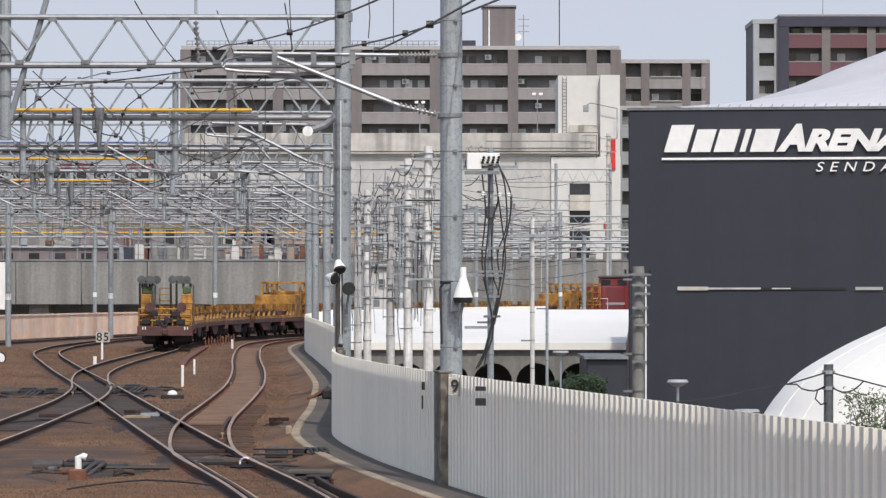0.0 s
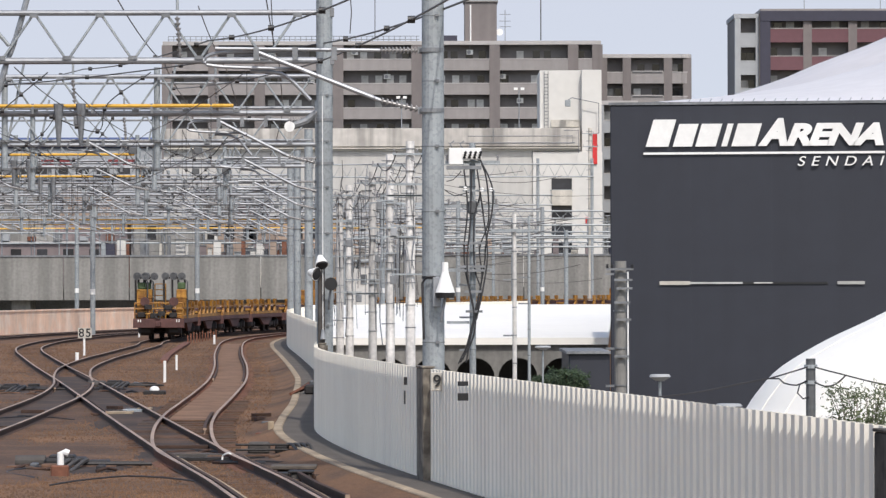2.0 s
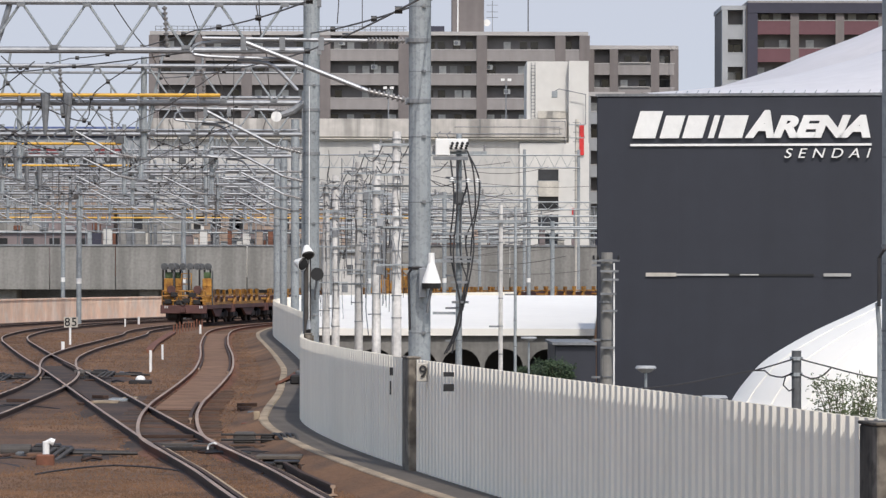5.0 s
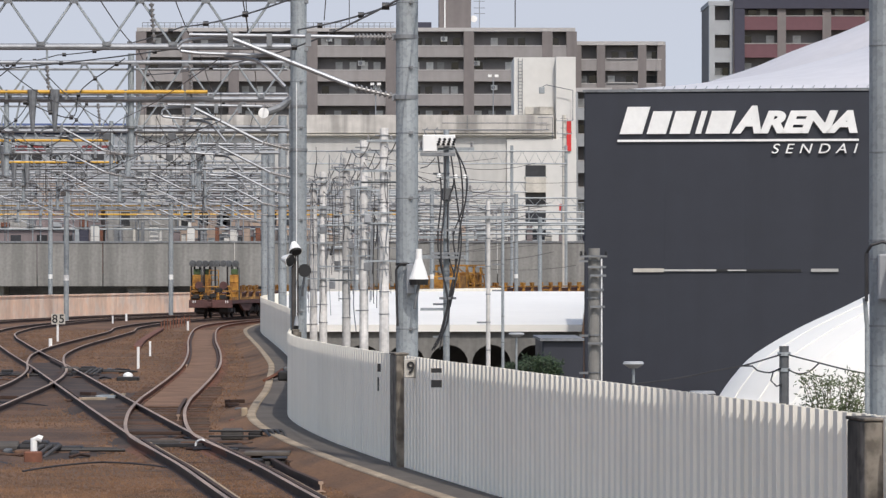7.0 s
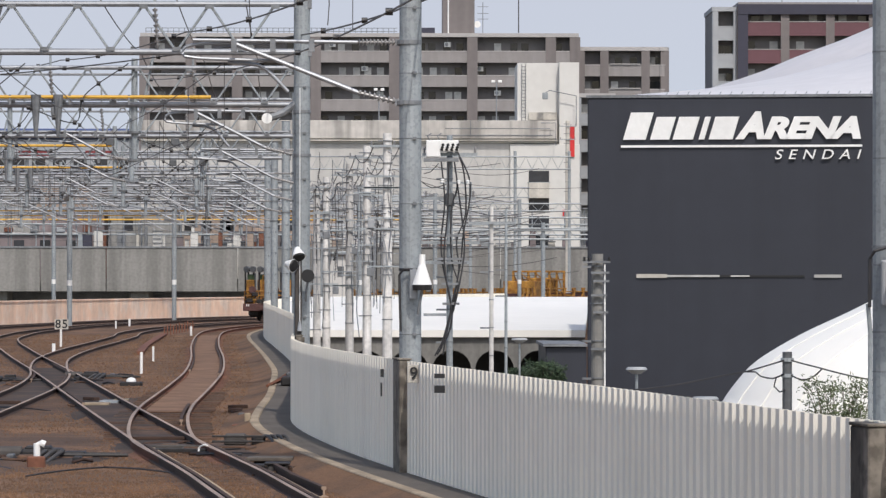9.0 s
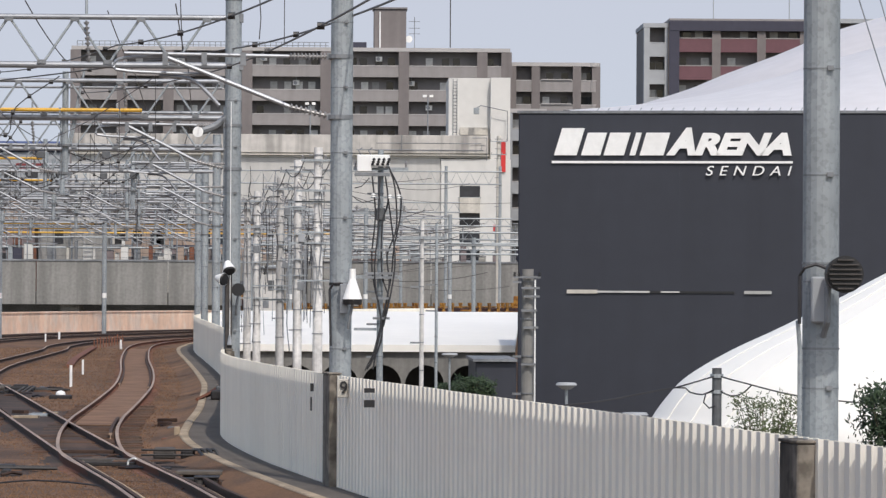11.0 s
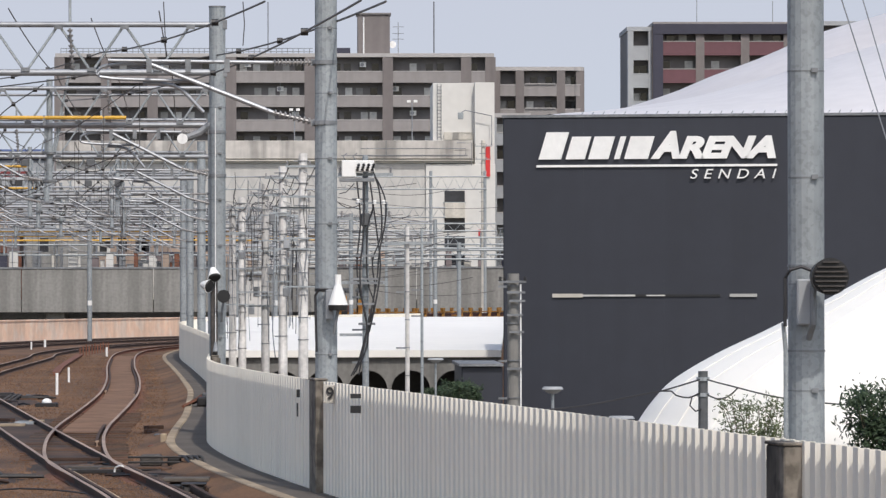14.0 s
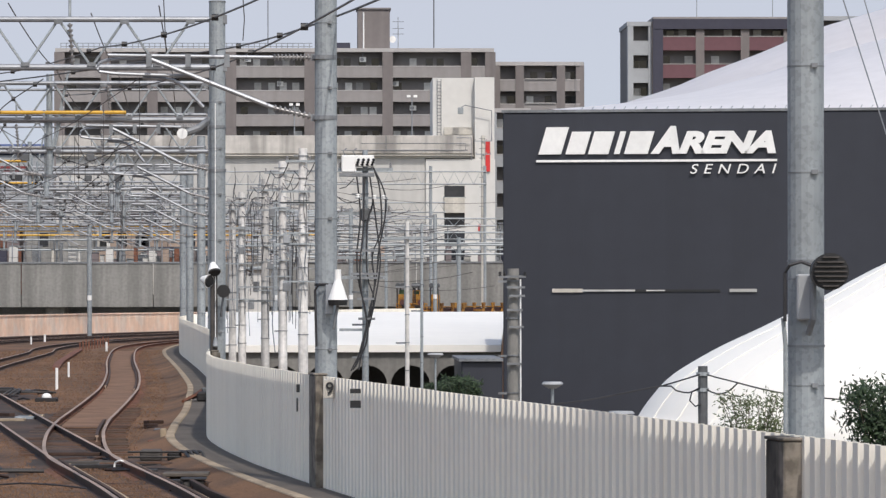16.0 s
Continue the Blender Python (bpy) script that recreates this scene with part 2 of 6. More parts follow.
V = lambda pts: [Vector((x, y, 0)) for x, y in pts]
FENCE = smooth_line(V([(17.0, -45.0), (9.6, 5.0), (7.3, 18.0), (5.7, 28.0), (4.46, 36.1), (3.82, 40.0), (2.94, 46.4), (2.02, 52.5), (0.0, 67.0), (-1.25, 78.0), (-2.05, 88.0), (-2.28, 97.0), (-2.42, 110.0),
                       (-2.72, 124.0), (-3.05, 137.0), (-3.43, 147.0), (-4.2, 165.0), (-5.2, 187.0), (-6.2, 209.0), (-6.75, 228.0)]) + beside(7.0, 32.0, 200.0, 12.0), 1.0)
for _ in range(30):
    run = [i for i, q in enumerate(FENCE) if 0 < i and q.y < 75]
    moved = [(FENCE[i - 1] + 2 * FENCE[i] + FENCE[i + 1]) / 4 for i in run]
    for i, q in zip(run, moved):
        FENCE[i] = q
LINE_B = V([(-3.28, 73.0), (-4.2, 81.0), (-4.85, 92.0), (-5.2, 102.0), (-5.36, 110.5), (-5.6, 123.4), (-6.0, 139.8), (-6.85, 162.0), (-8.2, 191.8), (-9.45, 225.0), (-9.75, 243.0)]) + beside(4.0, 36.0, 230.0, 12.0)
LINE_A = V([(0.4, 40.0), (-1.6, 58.0), (-2.60, 67.3), (-3.28, 73.0), (-4.20, 81.0), (-6.5, 101.8), (-10.1, 134.9), (-13.15, 162.0), (-15.7, 185.6), (-17.2, 200.0), (-18.4, 215.0), (-19.1, 234.0), (-19.0, 247.0)]) + beside(-5.6, 45.0, 230.0, 12.0)
LINE_C = V([(-8.6, 40.0), (-8.8, 70.0), (-8.95, 92.8), (-9.12, 104.0), (-9.45, 119.0), (-10.1, 132.0), (-11.2, 146.0), (-12.1, 160.0), (-12.7, 178.5), (-12.95, 200.0)]) + beside(0.0, 0.0, 250.0, 12.0)
LINE_E = V([(-24.2, 200.0), (-24.6, 220.0), (-24.4, 240.0)]) + beside(-10.0, 42.0, 230.0, 12.0)



# ---- ground, track bed, walls ----
STREET = -6.0
bm = bmesh.new()
bmesh.ops.create_grid(bm, x_segments=40, y_segments=40, size=2500, matrix=Matrix.Translation((0, 1500, STREET)))
tagged(part("ground", bm, "soil"), "street-level earth and paving beside the railway", "ground", kind="structure")

# The raised track bed: a deck between the fence and the far boundary wall.
bed_right = offset_line(FENCE, 0.35)
n = len(bed_right)
bm = bmesh.new()
rows_v = []
for i, p in enumerate(bed_right):
    left = Vector((p.x - 45, p.y, 0)) if p.y < 215 else None
    t = (bed_right[min(i + 1, n - 1)] - bed_right[max(i - 1, 0)]).normalized()
    q = p + Vector((-t.y, t.x, 0)) * (45 if p.y < 200 else max(24, 45 - (p.y - 200) * 0.5))
    q.z = 0
    cols = [p.lerp(q, k / 12) for k in range(13)]
    ring = [bm.verts.new((p.x, p.y, STREET))] + [bm.verts.new((c.x, c.y, -0.152)) for c in cols] + [bm.verts.new((q.x, q.y, STREET))]
    rows_v.append(ring)
for a, b in zip(rows_v, rows_v[1:]):
    for k in range(len(a) - 1):
        bm.faces.new((a[k], a[k + 1], b[k + 1], b[k]))
bm.faces.new(rows_v[0])
bm.faces.new(rows_v[-1][::-1])
track_bed = tagged(part("track_bed", bm, "ballast"), "brown crushed-stone ballast bed raised above the street", "track bed", kind="structure")

# Platform on which the camera stands.
bm = box(bmesh.new(), -2.2, -60, -0.14, 4.2, 24, 1.1, 0.02)
tagged(part("platform", bm, "concrete"), "grey concrete station platform end", "platform", kind="structure")

# Pale hazy sky low over the town.
m = bpy.data.materials.new("hazy_sky")
m.use_nodes = True
nt = m.node_tree
nt.nodes.remove(nt.nodes["Principled BSDF"])
em = nt.nodes.new("ShaderNodeEmission")
tc, sp, mr, mx = (nt.nodes.new(k) for k in ("ShaderNodeTexCoord", "ShaderNodeSeparateXYZ", "ShaderNodeMapRange", "ShaderNodeMix"))
mx.data_type = "RGBA"
mx.inputs[6].default_value, mx.inputs[7].default_value = (0.575, 0.63, 0.72, 1), (0.55, 0.585, 0.69, 1)
mr.inputs[1].default_value, mr.inputs[2].default_value = 20, 160
nt.links.new(tc.outputs["Object"], sp.inputs[0])
nt.links.new(sp.outputs[2], mr.inputs[0])
nt.links.new(mr.outputs[0], mx.inputs[0])
nt.links.new(mx.outputs[2], em.inputs[0])
nt.links.new(em.outputs[0], nt.nodes["Material Output"].inputs[0])
M["hazy_sky"] = m
bm = sweep(bmesh.new(), V([(-900, 1500), (-500, 1900), (0, 2000), (500, 1900), (900, 1500)]), [(0, STREET), (0, 420)], closed=False)
tagged(part("backdrop", bm, "hazy_sky"), "pale blue-grey hazy sky", "sky", kind="structure")

# Walkway along the fence with its kerb.
kerb_line = offset_line(FENCE, -0.85)
bm = sweep(bmesh.new(), FENCE, [(-0.66, -0.2), (0.1, -0.2), (0.1, 0.02), (-0.66, 0.02)])
tagged(part("walkway", bm, "path"), "narrow dark concrete walkway along the white fence", "walkway", kind="structure")
bm = sweep(bmesh.new(), FENCE, [(-0.83, -0.3), (-0.65, -0.3), (-0.65, 0.025), (-0.67, 0.045), (-0.81, 0.045), (-0.83, 0.03)])
tagged(part("kerb", bm, "kerb"), "worn pale concrete kerb edging the walkway", "kerb", kind="structure")

shoulder = [p for p in FENCE if p.y < 215]
bm = sweep(bmesh.new(), shoulder, [(-1.45, -0.156), (-1.1, -0.075), (-0.826, 0.022)], closed=False)
tagged(part("ballast_shoulder", bm, "ballast"), "brown ballast heaped against the kerb", "ballast", kind="structure")

# Far boundary wall, painted peach.
bw = beside(-14.0, 0.0, 190.0, 6.0)
bw = V([(-36.0, 150.0), (-31.5, 180.0), (-28.6, 205.0)]) + bw[1:]
bm = sweep(bmesh.new(), smooth_line(bw, 4.0), [(-0.15, -1.0), (0.15, -1.0), (0.15, 1.22), (0.2, 1.22), (0.2, 1.32), (-0.2, 1.32), (-0.2, 1.22), (-0.15, 1.22)])
tagged(part("boundary_wall", bm, "orange_wall"), "low peach-painted boundary wall behind the tracks", "wall", kind="structure")

# Viaduct behind: parapet panels on a deck with piers.
viaduct = tagged(new("viaduct"), "grey streaked concrete railway viaduct on piers", "viaduct", kind="structure")
VD = 420.0
panel = mesh_from("parapet_panel", box(bmesh.new(), -2.96, 0, 1.45, 2.96, 0.35, 5.42, 0.03))
panel.materials.append(M["concrete"])
for k in range(19):
    o = part("parapet_panel", panel, "concrete", viaduct)
    o.matrix_basis = pose(-78 + k * 6.0, VD, 0, 0, 0, 0)
part("deck", box(bmesh.new(), -82, VD + 0.36, 1.6, 34, VD + 11, 2.6), "concrete", viaduct)
part("coping", box(bmesh.new(), -82, VD - 0.08, 5.424, 34, VD + 0.45, 5.58), "galv_dark", viaduct)
# Added dark sheet behind the piers; it gives the shade under the deck.
part("under_wall", box(bmesh.new(), -82, VD + 7, STREET, 34, VD + 7.4, 1.59), "galv_dark", viaduct)
pier_me = mesh_from("pier", box(bmesh.new(), -0.9, VD + 1.2, STREET, 0.9, VD + 9, 1.596, 0.1))
for k in range(9):
    o = part("pier", pier_me, "concrete", viaduct)
    o.matrix_basis = pose(-76 + k * 13, 0, 0)



# ---- tracks ----
RAIL_PROFILE = [(-0.065, -0.15), (0.065, -0.15), (0.065, -0.135), (0.012, -0.115), (0.012, -0.05), (0.034, -0.038), (0.034, -0.004), (0.026, 0.0), (-0.026, 0.0), (-0.034, -0.004), (-0.034, -0.038), (-0.012, -0.05), (-0.012, -0.115), (-0.065, -0.135)]
RAIL_MATS = [1, 1, 1, 1, 1, 1, 0, 0, 0, 1, 1, 1, 1, 1]


def track(pts, label, sleepers=(0.0, 400.0), lift=0.0, proud=(0.0, 0.0), rust="rail_rust"):
    line = smooth_line(pts, 1.5)
    t = tagged(new("railway_track"), label, "railway track", "tracks", "structure")
    for side in (-0.567, 0.567):
        bm = sweep(bmesh.new(), offset_line(line, side, lift), RAIL_PROFILE, RAIL_MATS)
        part("rail", bm, ["rail_head", rust], t)
        seg = [p for p in offset_line(line, side) if 40 < p.y < 236]
        if len(seg) > 3:
            band = sweep(bmesh.new(), seg, [(-0.26, -0.156), (-0.10, -0.136), (0.10, -0.136), (0.26, -0.156)], closed=False)
            part("rail_bed", band, "skirt_red" if rust == "rail_red" else "skirt_dirt", t, "stained ballast against the rail")
    verts, faces, acc = [], [], 0.0
    for a, b in zip(line, line[1:]):
        d = b - a
        while acc < d.length:
            p = a + d * (acc / d.length)
            acc += 0.6
            if not sleepers[0] < p.y < sleepers[1]:
                continue
            u = d.normalized()
            s = Vector((u.y, -u.x, 0))
            jig, low, base = random.uniform(-0.05, 0.05), random.uniform(-0.012, 0.012), len(verts)
            low += 0.036 if proud[0] < p.y < proud[1] else 0.0
            for du, dv, dz in ((-1, -1, -0.3), (1, -1, -0.3), (1, 1, -0.3), (-1, 1, -0.3), (-1, -1, 0), (1, -1, 0), (1, 1, 0), (-1, 1, 0)):
                verts.append(p + s * (du * 1.02 + jig) + u * (dv * 0.11) + Vector((0, 0, dz - 0.154 + low)))
            faces += [[base + k for k in f] for f in ((4, 5, 6, 7), (0, 1, 5, 4), (1, 2, 6, 5), (2, 3, 7, 6), (3, 0, 4, 7))]
        acc -= d.length
    tagged(part("sleepers", raw("sleepers", verts, faces), "sleeper", t), kind="stuff")
    return t


track(LINE_B, "rusty narrow-gauge track curving along the walkway on dark sleepers", (84, 330), 0.0, (84, 118), "rail_red")
track(LINE_A, "narrow-gauge track running through the points across the yard", (30, 330), 0.003)
track(LINE_C, "narrow-gauge track crossing the yard towards the works train", (30, 330), 0.006)
track(LINE_E, "far narrow-gauge track beside the peach boundary wall", (150, 330))

# Check rails inside the points and a guard rail by the kerb.
guard = tagged(new("check_rail"), "dark rusty check rails inside the points", "check rail", kind="structure")
lineB, lineA, lineC = smooth_line(LINE_B, 1.5), smooth_line(LINE_A, 1.5), smooth_line(LINE_C, 1.5)
for line, side, y0, y1 in ((lineA, -0.44, 104, 116), (lineB, 0.44, 92, 104), (lineB, 0.46, 135, 215), (lineB, -0.46, 140, 215), (lineA, 0.46, 136, 152), (lineC, -0.46, 128, 148), (lineC, 0.46, 118, 138)):
    seg = [p for p in offset_line(line, side, -0.012) if y0 < p.y < y1]
    part("rail", sweep(bmesh.new(), seg, RAIL_PROFILE, [1] * 14), ["rail_head", "rail_rust"], guard)

# Oily and rust-sanded ballast between the rails.
for line, y0, y1, mt, name, label, up in ((lineA, 77, 150, "oily", "oily_ballast", "dark oily ballast between the rails of the points", -0.118), (lineC, 95, 150, "oily", "oily_ballast", "dark oily ballast between the rails of the crossing", -0.112), (lineB, 100, 232, "sanded", "rusty_ballast", "rust-tinted sandy ballast between the rails", -0.100)):
    seg = [p + Vector((0, 0, up)) for p in line if y0 < p.y < y1]
    tagged(part(name, sweep(bmesh.new(), seg, [(-0.45, -0.05), (0.45, -0.05), (0.45, 0.0), (-0.45, 0.0)]), mt), label, "ballast", kind="structure")

# Oil-soaked ballast spread round the points and crossings, with a ragged edge.
rs = random.Random(17)
for cx, cy, rx, ry, mt in ((-8.2, 78.0, 4.6, 19.0, "dim"), (-10.5, 106.0, 4.8, 24.0, "dim"), (-12.5, 128.0, 3.6, 22.0, "dim"), (-4.4, 82.0, 1.2, 6.5, "oily"), (-9.6, 124.0, 1.3, 13.0, "oily"), (-8.6, 130.0, 1.0, 8.0, "oily"), (-11.3, 131.0, 1.0, 10.0, "oily"), (-5.6, 75.2, 1.0, 3.0, "oily"), (-2.75, 78.0, 0.85, 4.5, "oily"), (-6.6, 104.0, 0.9, 12.0, "oily")):
    ring = []
    for k in range(40):
        a = 2 * math.pi * k / 40
        w = 0.72 + 0.28 * noise.noise((cx + 1.3 * math.cos(a), cy + 1.3 * math.sin(a), 3.0)) + rs.uniform(-0.10, 0.10)
        ring.append((cx + rx * w * math.cos(a), cy + ry * w * math.sin(a)))
    up = 0.0 if mt == "oily" else -0.009
    verts = [(cx, cy, -0.118 + up)] + [(cx + (x - cx) * 0.7, cy + (y - cy) * 0.7, -0.124 + up) for x, y in ring] + [(x, y, -0.160) for x, y in ring]
    faces = [(0, 1 + k, 1 + (k + 1) % 40) for k in range(40)] + [(1 + k, 41 + k, 41 + (k + 1) % 40, 1 + (k + 1) % 40) for k in range(40)]
    tagged(part("oily_ballast", raw("oily_ballast", verts, faces), mt), "dark oil-soaked ballast round the points" if mt == "oily" else "dirty brown ballast of the yard", "ballast", kind="structure")

# Tie bars, slide plates and bolted check rails of the points.
ties = tagged(new("switch_gear"), "dark tie bars, slide plates and bolted check rail of the points", "switch gear", kind="structure")
for k, y in enumerate((77.6, 79.2, 83.5)):
    q = min(lineA, key=lambda v: abs(v.y - y))
    part("tie_bar", box(bmesh.new(), q.x - 0.53, y - 0.06, -0.12, q.x + 0.53, y + 0.06, -0.055, 0.01), ("train_black", "oily_grey", "rail_rust")[k], ties)
    for dx in (-0.42, 0.1, 0.35):
        part("slide_plate", box(bmesh.new(), q.x + dx - 0.09, y + 0.25, -0.118, q.x + dx + 0.09, y + 0.55, -0.07, 0.01), rs.choice(("train_black", "train_grey", "rail_rust")), ties)
clip_me = mesh_from("rail_clip", box(bmesh.new(), -0.045, -0.07, -0.13, 0.045, 0.07, -0.075, 0.012))
for side in (-0.43, 0.70):
    seg = [v for v in offset_line(smooth_line(LINE_A, 0.5), side) if 57 < v.y < 79]
    part("check_rail", sweep(bmesh.new(), [v + Vector((0, 0, -0.02)) for v in seg], RAIL_PROFILE, [1] * 14), ["rail_head", "rail_rust"], ties)
    for v in [v for v in offset_line(smooth_line(LINE_A, 0.3), side + 0.11) if 57 < v.y < 79]:
        o = part("rail_clip", clip_me, "kerb", ties)
        o.matrix_basis = Matrix.Translation(v)
# A worn rail lying between the points and the kerb.
spare_rail = tagged(new("spare_rail"), "worn rusty rail lying beside the kerb", "rail", kind="structure")
part("rail", sweep(bmesh.new(), [Vector((-1.05, 62.0, 0)), Vector((-1.55, 66.0, 0)), Vector((-2.0, 70.5, 0))], [(u, v + 0.02) for u, v in RAIL_PROFILE], [1] * 14), ["rail_head", "rail_rust"], spare_rail)


# ---- fence ----
def fence_panels():
    """White corrugated sheet between posts: ribs across the run, a capping on top, each sheet a part."""
    fence = tagged(new("fence"), "white corrugated sheet-steel fence along the walkway", "fence", kind="structure")
    run, acc, dist = [], 0.0, [0.0]
    for a, b in zip(FENCE, FENCE[1:]):
        dist.append(dist[-1] + (b - a).length)

    def at(s):
        i = max(0, min(len(dist) - 2, int(np.searchsorted(dist, s)) - 1))
        k = (s - dist[i]) / (dist[i + 1] - dist[i])
        p = FENCE[i].lerp(FENCE[i + 1], k)
        t = (FENCE[i + 1] - FENCE[i]).normalized()
        return p, Vector((t.y, -t.x, 0))

    PITCH, DEPTH, s = 0.335, 0.056, 68.0
    while s < 376:
        count = 13 if s < 206 else 26
        verts, faces, prof = [], [], []
        tilt, sink = random.uniform(-0.003, 0.003), random.uniform(-0.004, 0.003)
        for k in range(count):
            prof += [(s + (k + a) * PITCH, o) for a, o in ((0, -1), (0.46, -1), (0.62, 1), (0.86, 1))]
        prof.append((s + count * PITCH + 0.004, -1))
        for q, o in prof:
            p, r = at(q)
            p = p + r * (o * DEPTH / 2)
            verts += [(p.x, p.y, -0.02), (p.x + r.x * tilt, p.y + r.y * tilt, 1.63 + sink)]
        m = len(verts)
        for q, o in prof:
            p, r = at(q)
            p = p + r * (o * DEPTH / 2 + 0.006)
            verts += [(p.x, p.y, -0.02), (p.x + r.x * tilt, p.y + r.y * tilt, 1.63 + sink)]
        for i in range(len(prof) - 1):
            faces += [(2 * i, 2 * i + 1, 2 * i + 3, 2 * i + 2), (m + 2 * i, m + 2 * i + 2, m + 2 * i + 3, m + 2 * i + 1), (2 * i + 1, m + 2 * i + 1, m + 2 * i + 3, 2 * i + 3)]
        part("sheet", raw("sheet", verts, faces), "fence", fence)
        s += count * PITCH
    for h in (0.35, 1.25):
        rail = [p + Vector((0, 0, h)) for p in offset_line(FENCE, 0.08) if p.y < 230]
        part("batten", sweep(bmesh.new(), rail, [(-0.02, -0.04), (0.03, -0.04), (0.03, 0.04), (-0.02, 0.04)]), "galv", fence)
    return fence


fence_panels()


# Loose stones over the nearer ballast.
def loose_stones():
    rnd = np.random.default_rng(4)
    n = 90000
    y = 60 + 175 * rnd.random(n) ** 2.4
    x = -5.5 - y * 0.085 + (5.8 + y * 0.085) * rnd.random(n)
    fy = [p.y for p in FENCE]
    fx = [p.x for p in FENCE]
    keep = x < np.interp(y, fy[:200], fx[:200]) - 0.9
    x, y = x[keep], y[keep]
    m = len(x)
    s = rnd.uniform(0.014, 0.034, m) * (1 + (y - 60) / 160)
    tet = np.array([(1, 0, -0.5), (-0.5, 0.87, -0.5), (-0.5, -0.87, -0.5), (0.1, 0.1, 0.8)])
    a = rnd.uniform(0, 6.28, m)
    v = tet[None] * s[:, None, None] * rnd.uniform(0.6, 1.3, (m, 4, 1))
    rx = v[..., 0] * np.cos(a)[:, None] - v[..., 1] * np.sin(a)[:, None] + x[:, None]
    ry = v[..., 0] * np.sin(a)[:, None] + v[..., 1] * np.cos(a)[:, None] + y[:, None]
    verts = np.stack([rx, ry, v[..., 2] - 0.15], -1).reshape(-1, 3)
    faces = [(4 * i + p, 4 * i + q, 4 * i + r) for i in range(m) for p, q, r in ((0, 1, 3), (1, 2, 3), (2, 0, 3))]
    tagged(part("ballast_stones", raw("ballast_stones", verts.tolist(), faces), "stone"), "loose brown ballast stones between the rails", "ballast", kind="stuff")


loose_stones()



# ---- overhead line: poles, gantries, brackets, wires ----
def pole_mesh(bm, x, y, z0, z1, r):
    cyl(bm, (x, y, z0), (x, y, z1), r, 18)
    return bm


def insulator(bm, a, b, r, n):
    """A string of porcelain sheds on a core."""
    a, b = Vector(a), Vector(b)
    cyl(bm, a, b, r * 0.4, 8)
    for k in range(n):
        p = a.lerp(b, (k + 0.5) / n)
        w = (b - a) / n * 0.22
        cyl(bm, p - w, p + w, r, 10, r * 0.7)


def bracket(parent, x, y, z, reach, drop=0.95, seed=0):
    """A hinged cantilever: level top tube with a long insulator, raking strut, curved steady arm."""
    rnd = random.Random(seed)
    bm = bmesh.new()
    tube(bm, [(x - 0.75, y, z), (x - reach, y, z + 0.03)], 0.028, 8)
    tube(bm, [(x - 0.75, y, z - drop * 0.83), (x - reach * 0.80, y, z - 0.03)], 0.034, 8)
    tube(bm, smooth_line([(x - reach * 0.58, y + 0.07, z - 0.01), (x - reach * 0.95, y + 0.07, z - 0.02), (x - reach * 1.04, y + 0.07, z - 0.08), (x - reach * 1.05, y + 0.07, z - 0.17), (x - reach * 0.98, y + 0.07, z - 0.23), (x - reach * 0.60, y + 0.07, z - 0.27)], 0.08), 0.024, 7)
    tube(bm, smooth_line([(x - reach * 0.84, y + 0.13, z - 0.29), (x - reach * 0.73, y + 0.13, z - 0.31), (x - reach * 0.66, y + 0.13, z - 0.40), (x - reach * 0.56, y + 0.13, z - 0.72)], 0.08), 0.028, 7)
    part("cantilever_tube", bm, "galv_light", parent)
    for a, b, n in (((x - 0.75, y, z), (x - 0.15, y, z), 11), ((x - 0.75, y, z - drop * 0.83), (x - 0.12, y, z - drop), 9)):
        bm = bmesh.new()
        insulator(bm, a, b, 0.055, n)
        part("insulator", bm, "porcelain", parent)
    for h in (z, z - drop):
        bm = cyl(bmesh.new(), (x, y, h - 0.03), (x, y, h + 0.03), 0.185, 16)
        box(bm, x - 0.2, y - 0.05, h - 0.05, x - 0.13, y + 0.05, h + 0.05)
        part("clamp", bm, "galv_dark", parent)
    for k in range(3):
        px = x - reach * (0.45 + 0.18 * k)
        part("clip", box(bmesh.new(), px - 0.04, y - 0.04, z - 0.14, px + 0.04, y + 0.08, z + 0.05), "galv_dark", parent)


def pole_thing(x, y, top, base=-0.2, r=0.163, label="tall round galvanised steel catenary pole", bands=True):
    t = thing("catenary_pole", label, "pole", "catenary poles")
    part("shaft", pole_mesh(bmesh.new(), x, y, base, top, r), "galv", t, smooth=False)
    bm = bmesh.new()
    cyl(bm, (x, y, top), (x, y, top + 0.03), r * 1.05, 18)
    part("cap", bm, "galv_dark", t)
    if bands:
        bm = bmesh.new()
        for k in range(7):
            h = base + 2.2 + k * 0.95
            cyl(bm, (x, y, h), (x, y, h + 0.012), r * 1.02, 18)
            box(bm, x + r * 0.2, y - r - 0.03, h - 0.01, x + r * 0.55, y - r + 0.02, h + 0.03)
        tagged(part("step_bolts", bm, "galv_dark", t), kind="stuff")
    return t


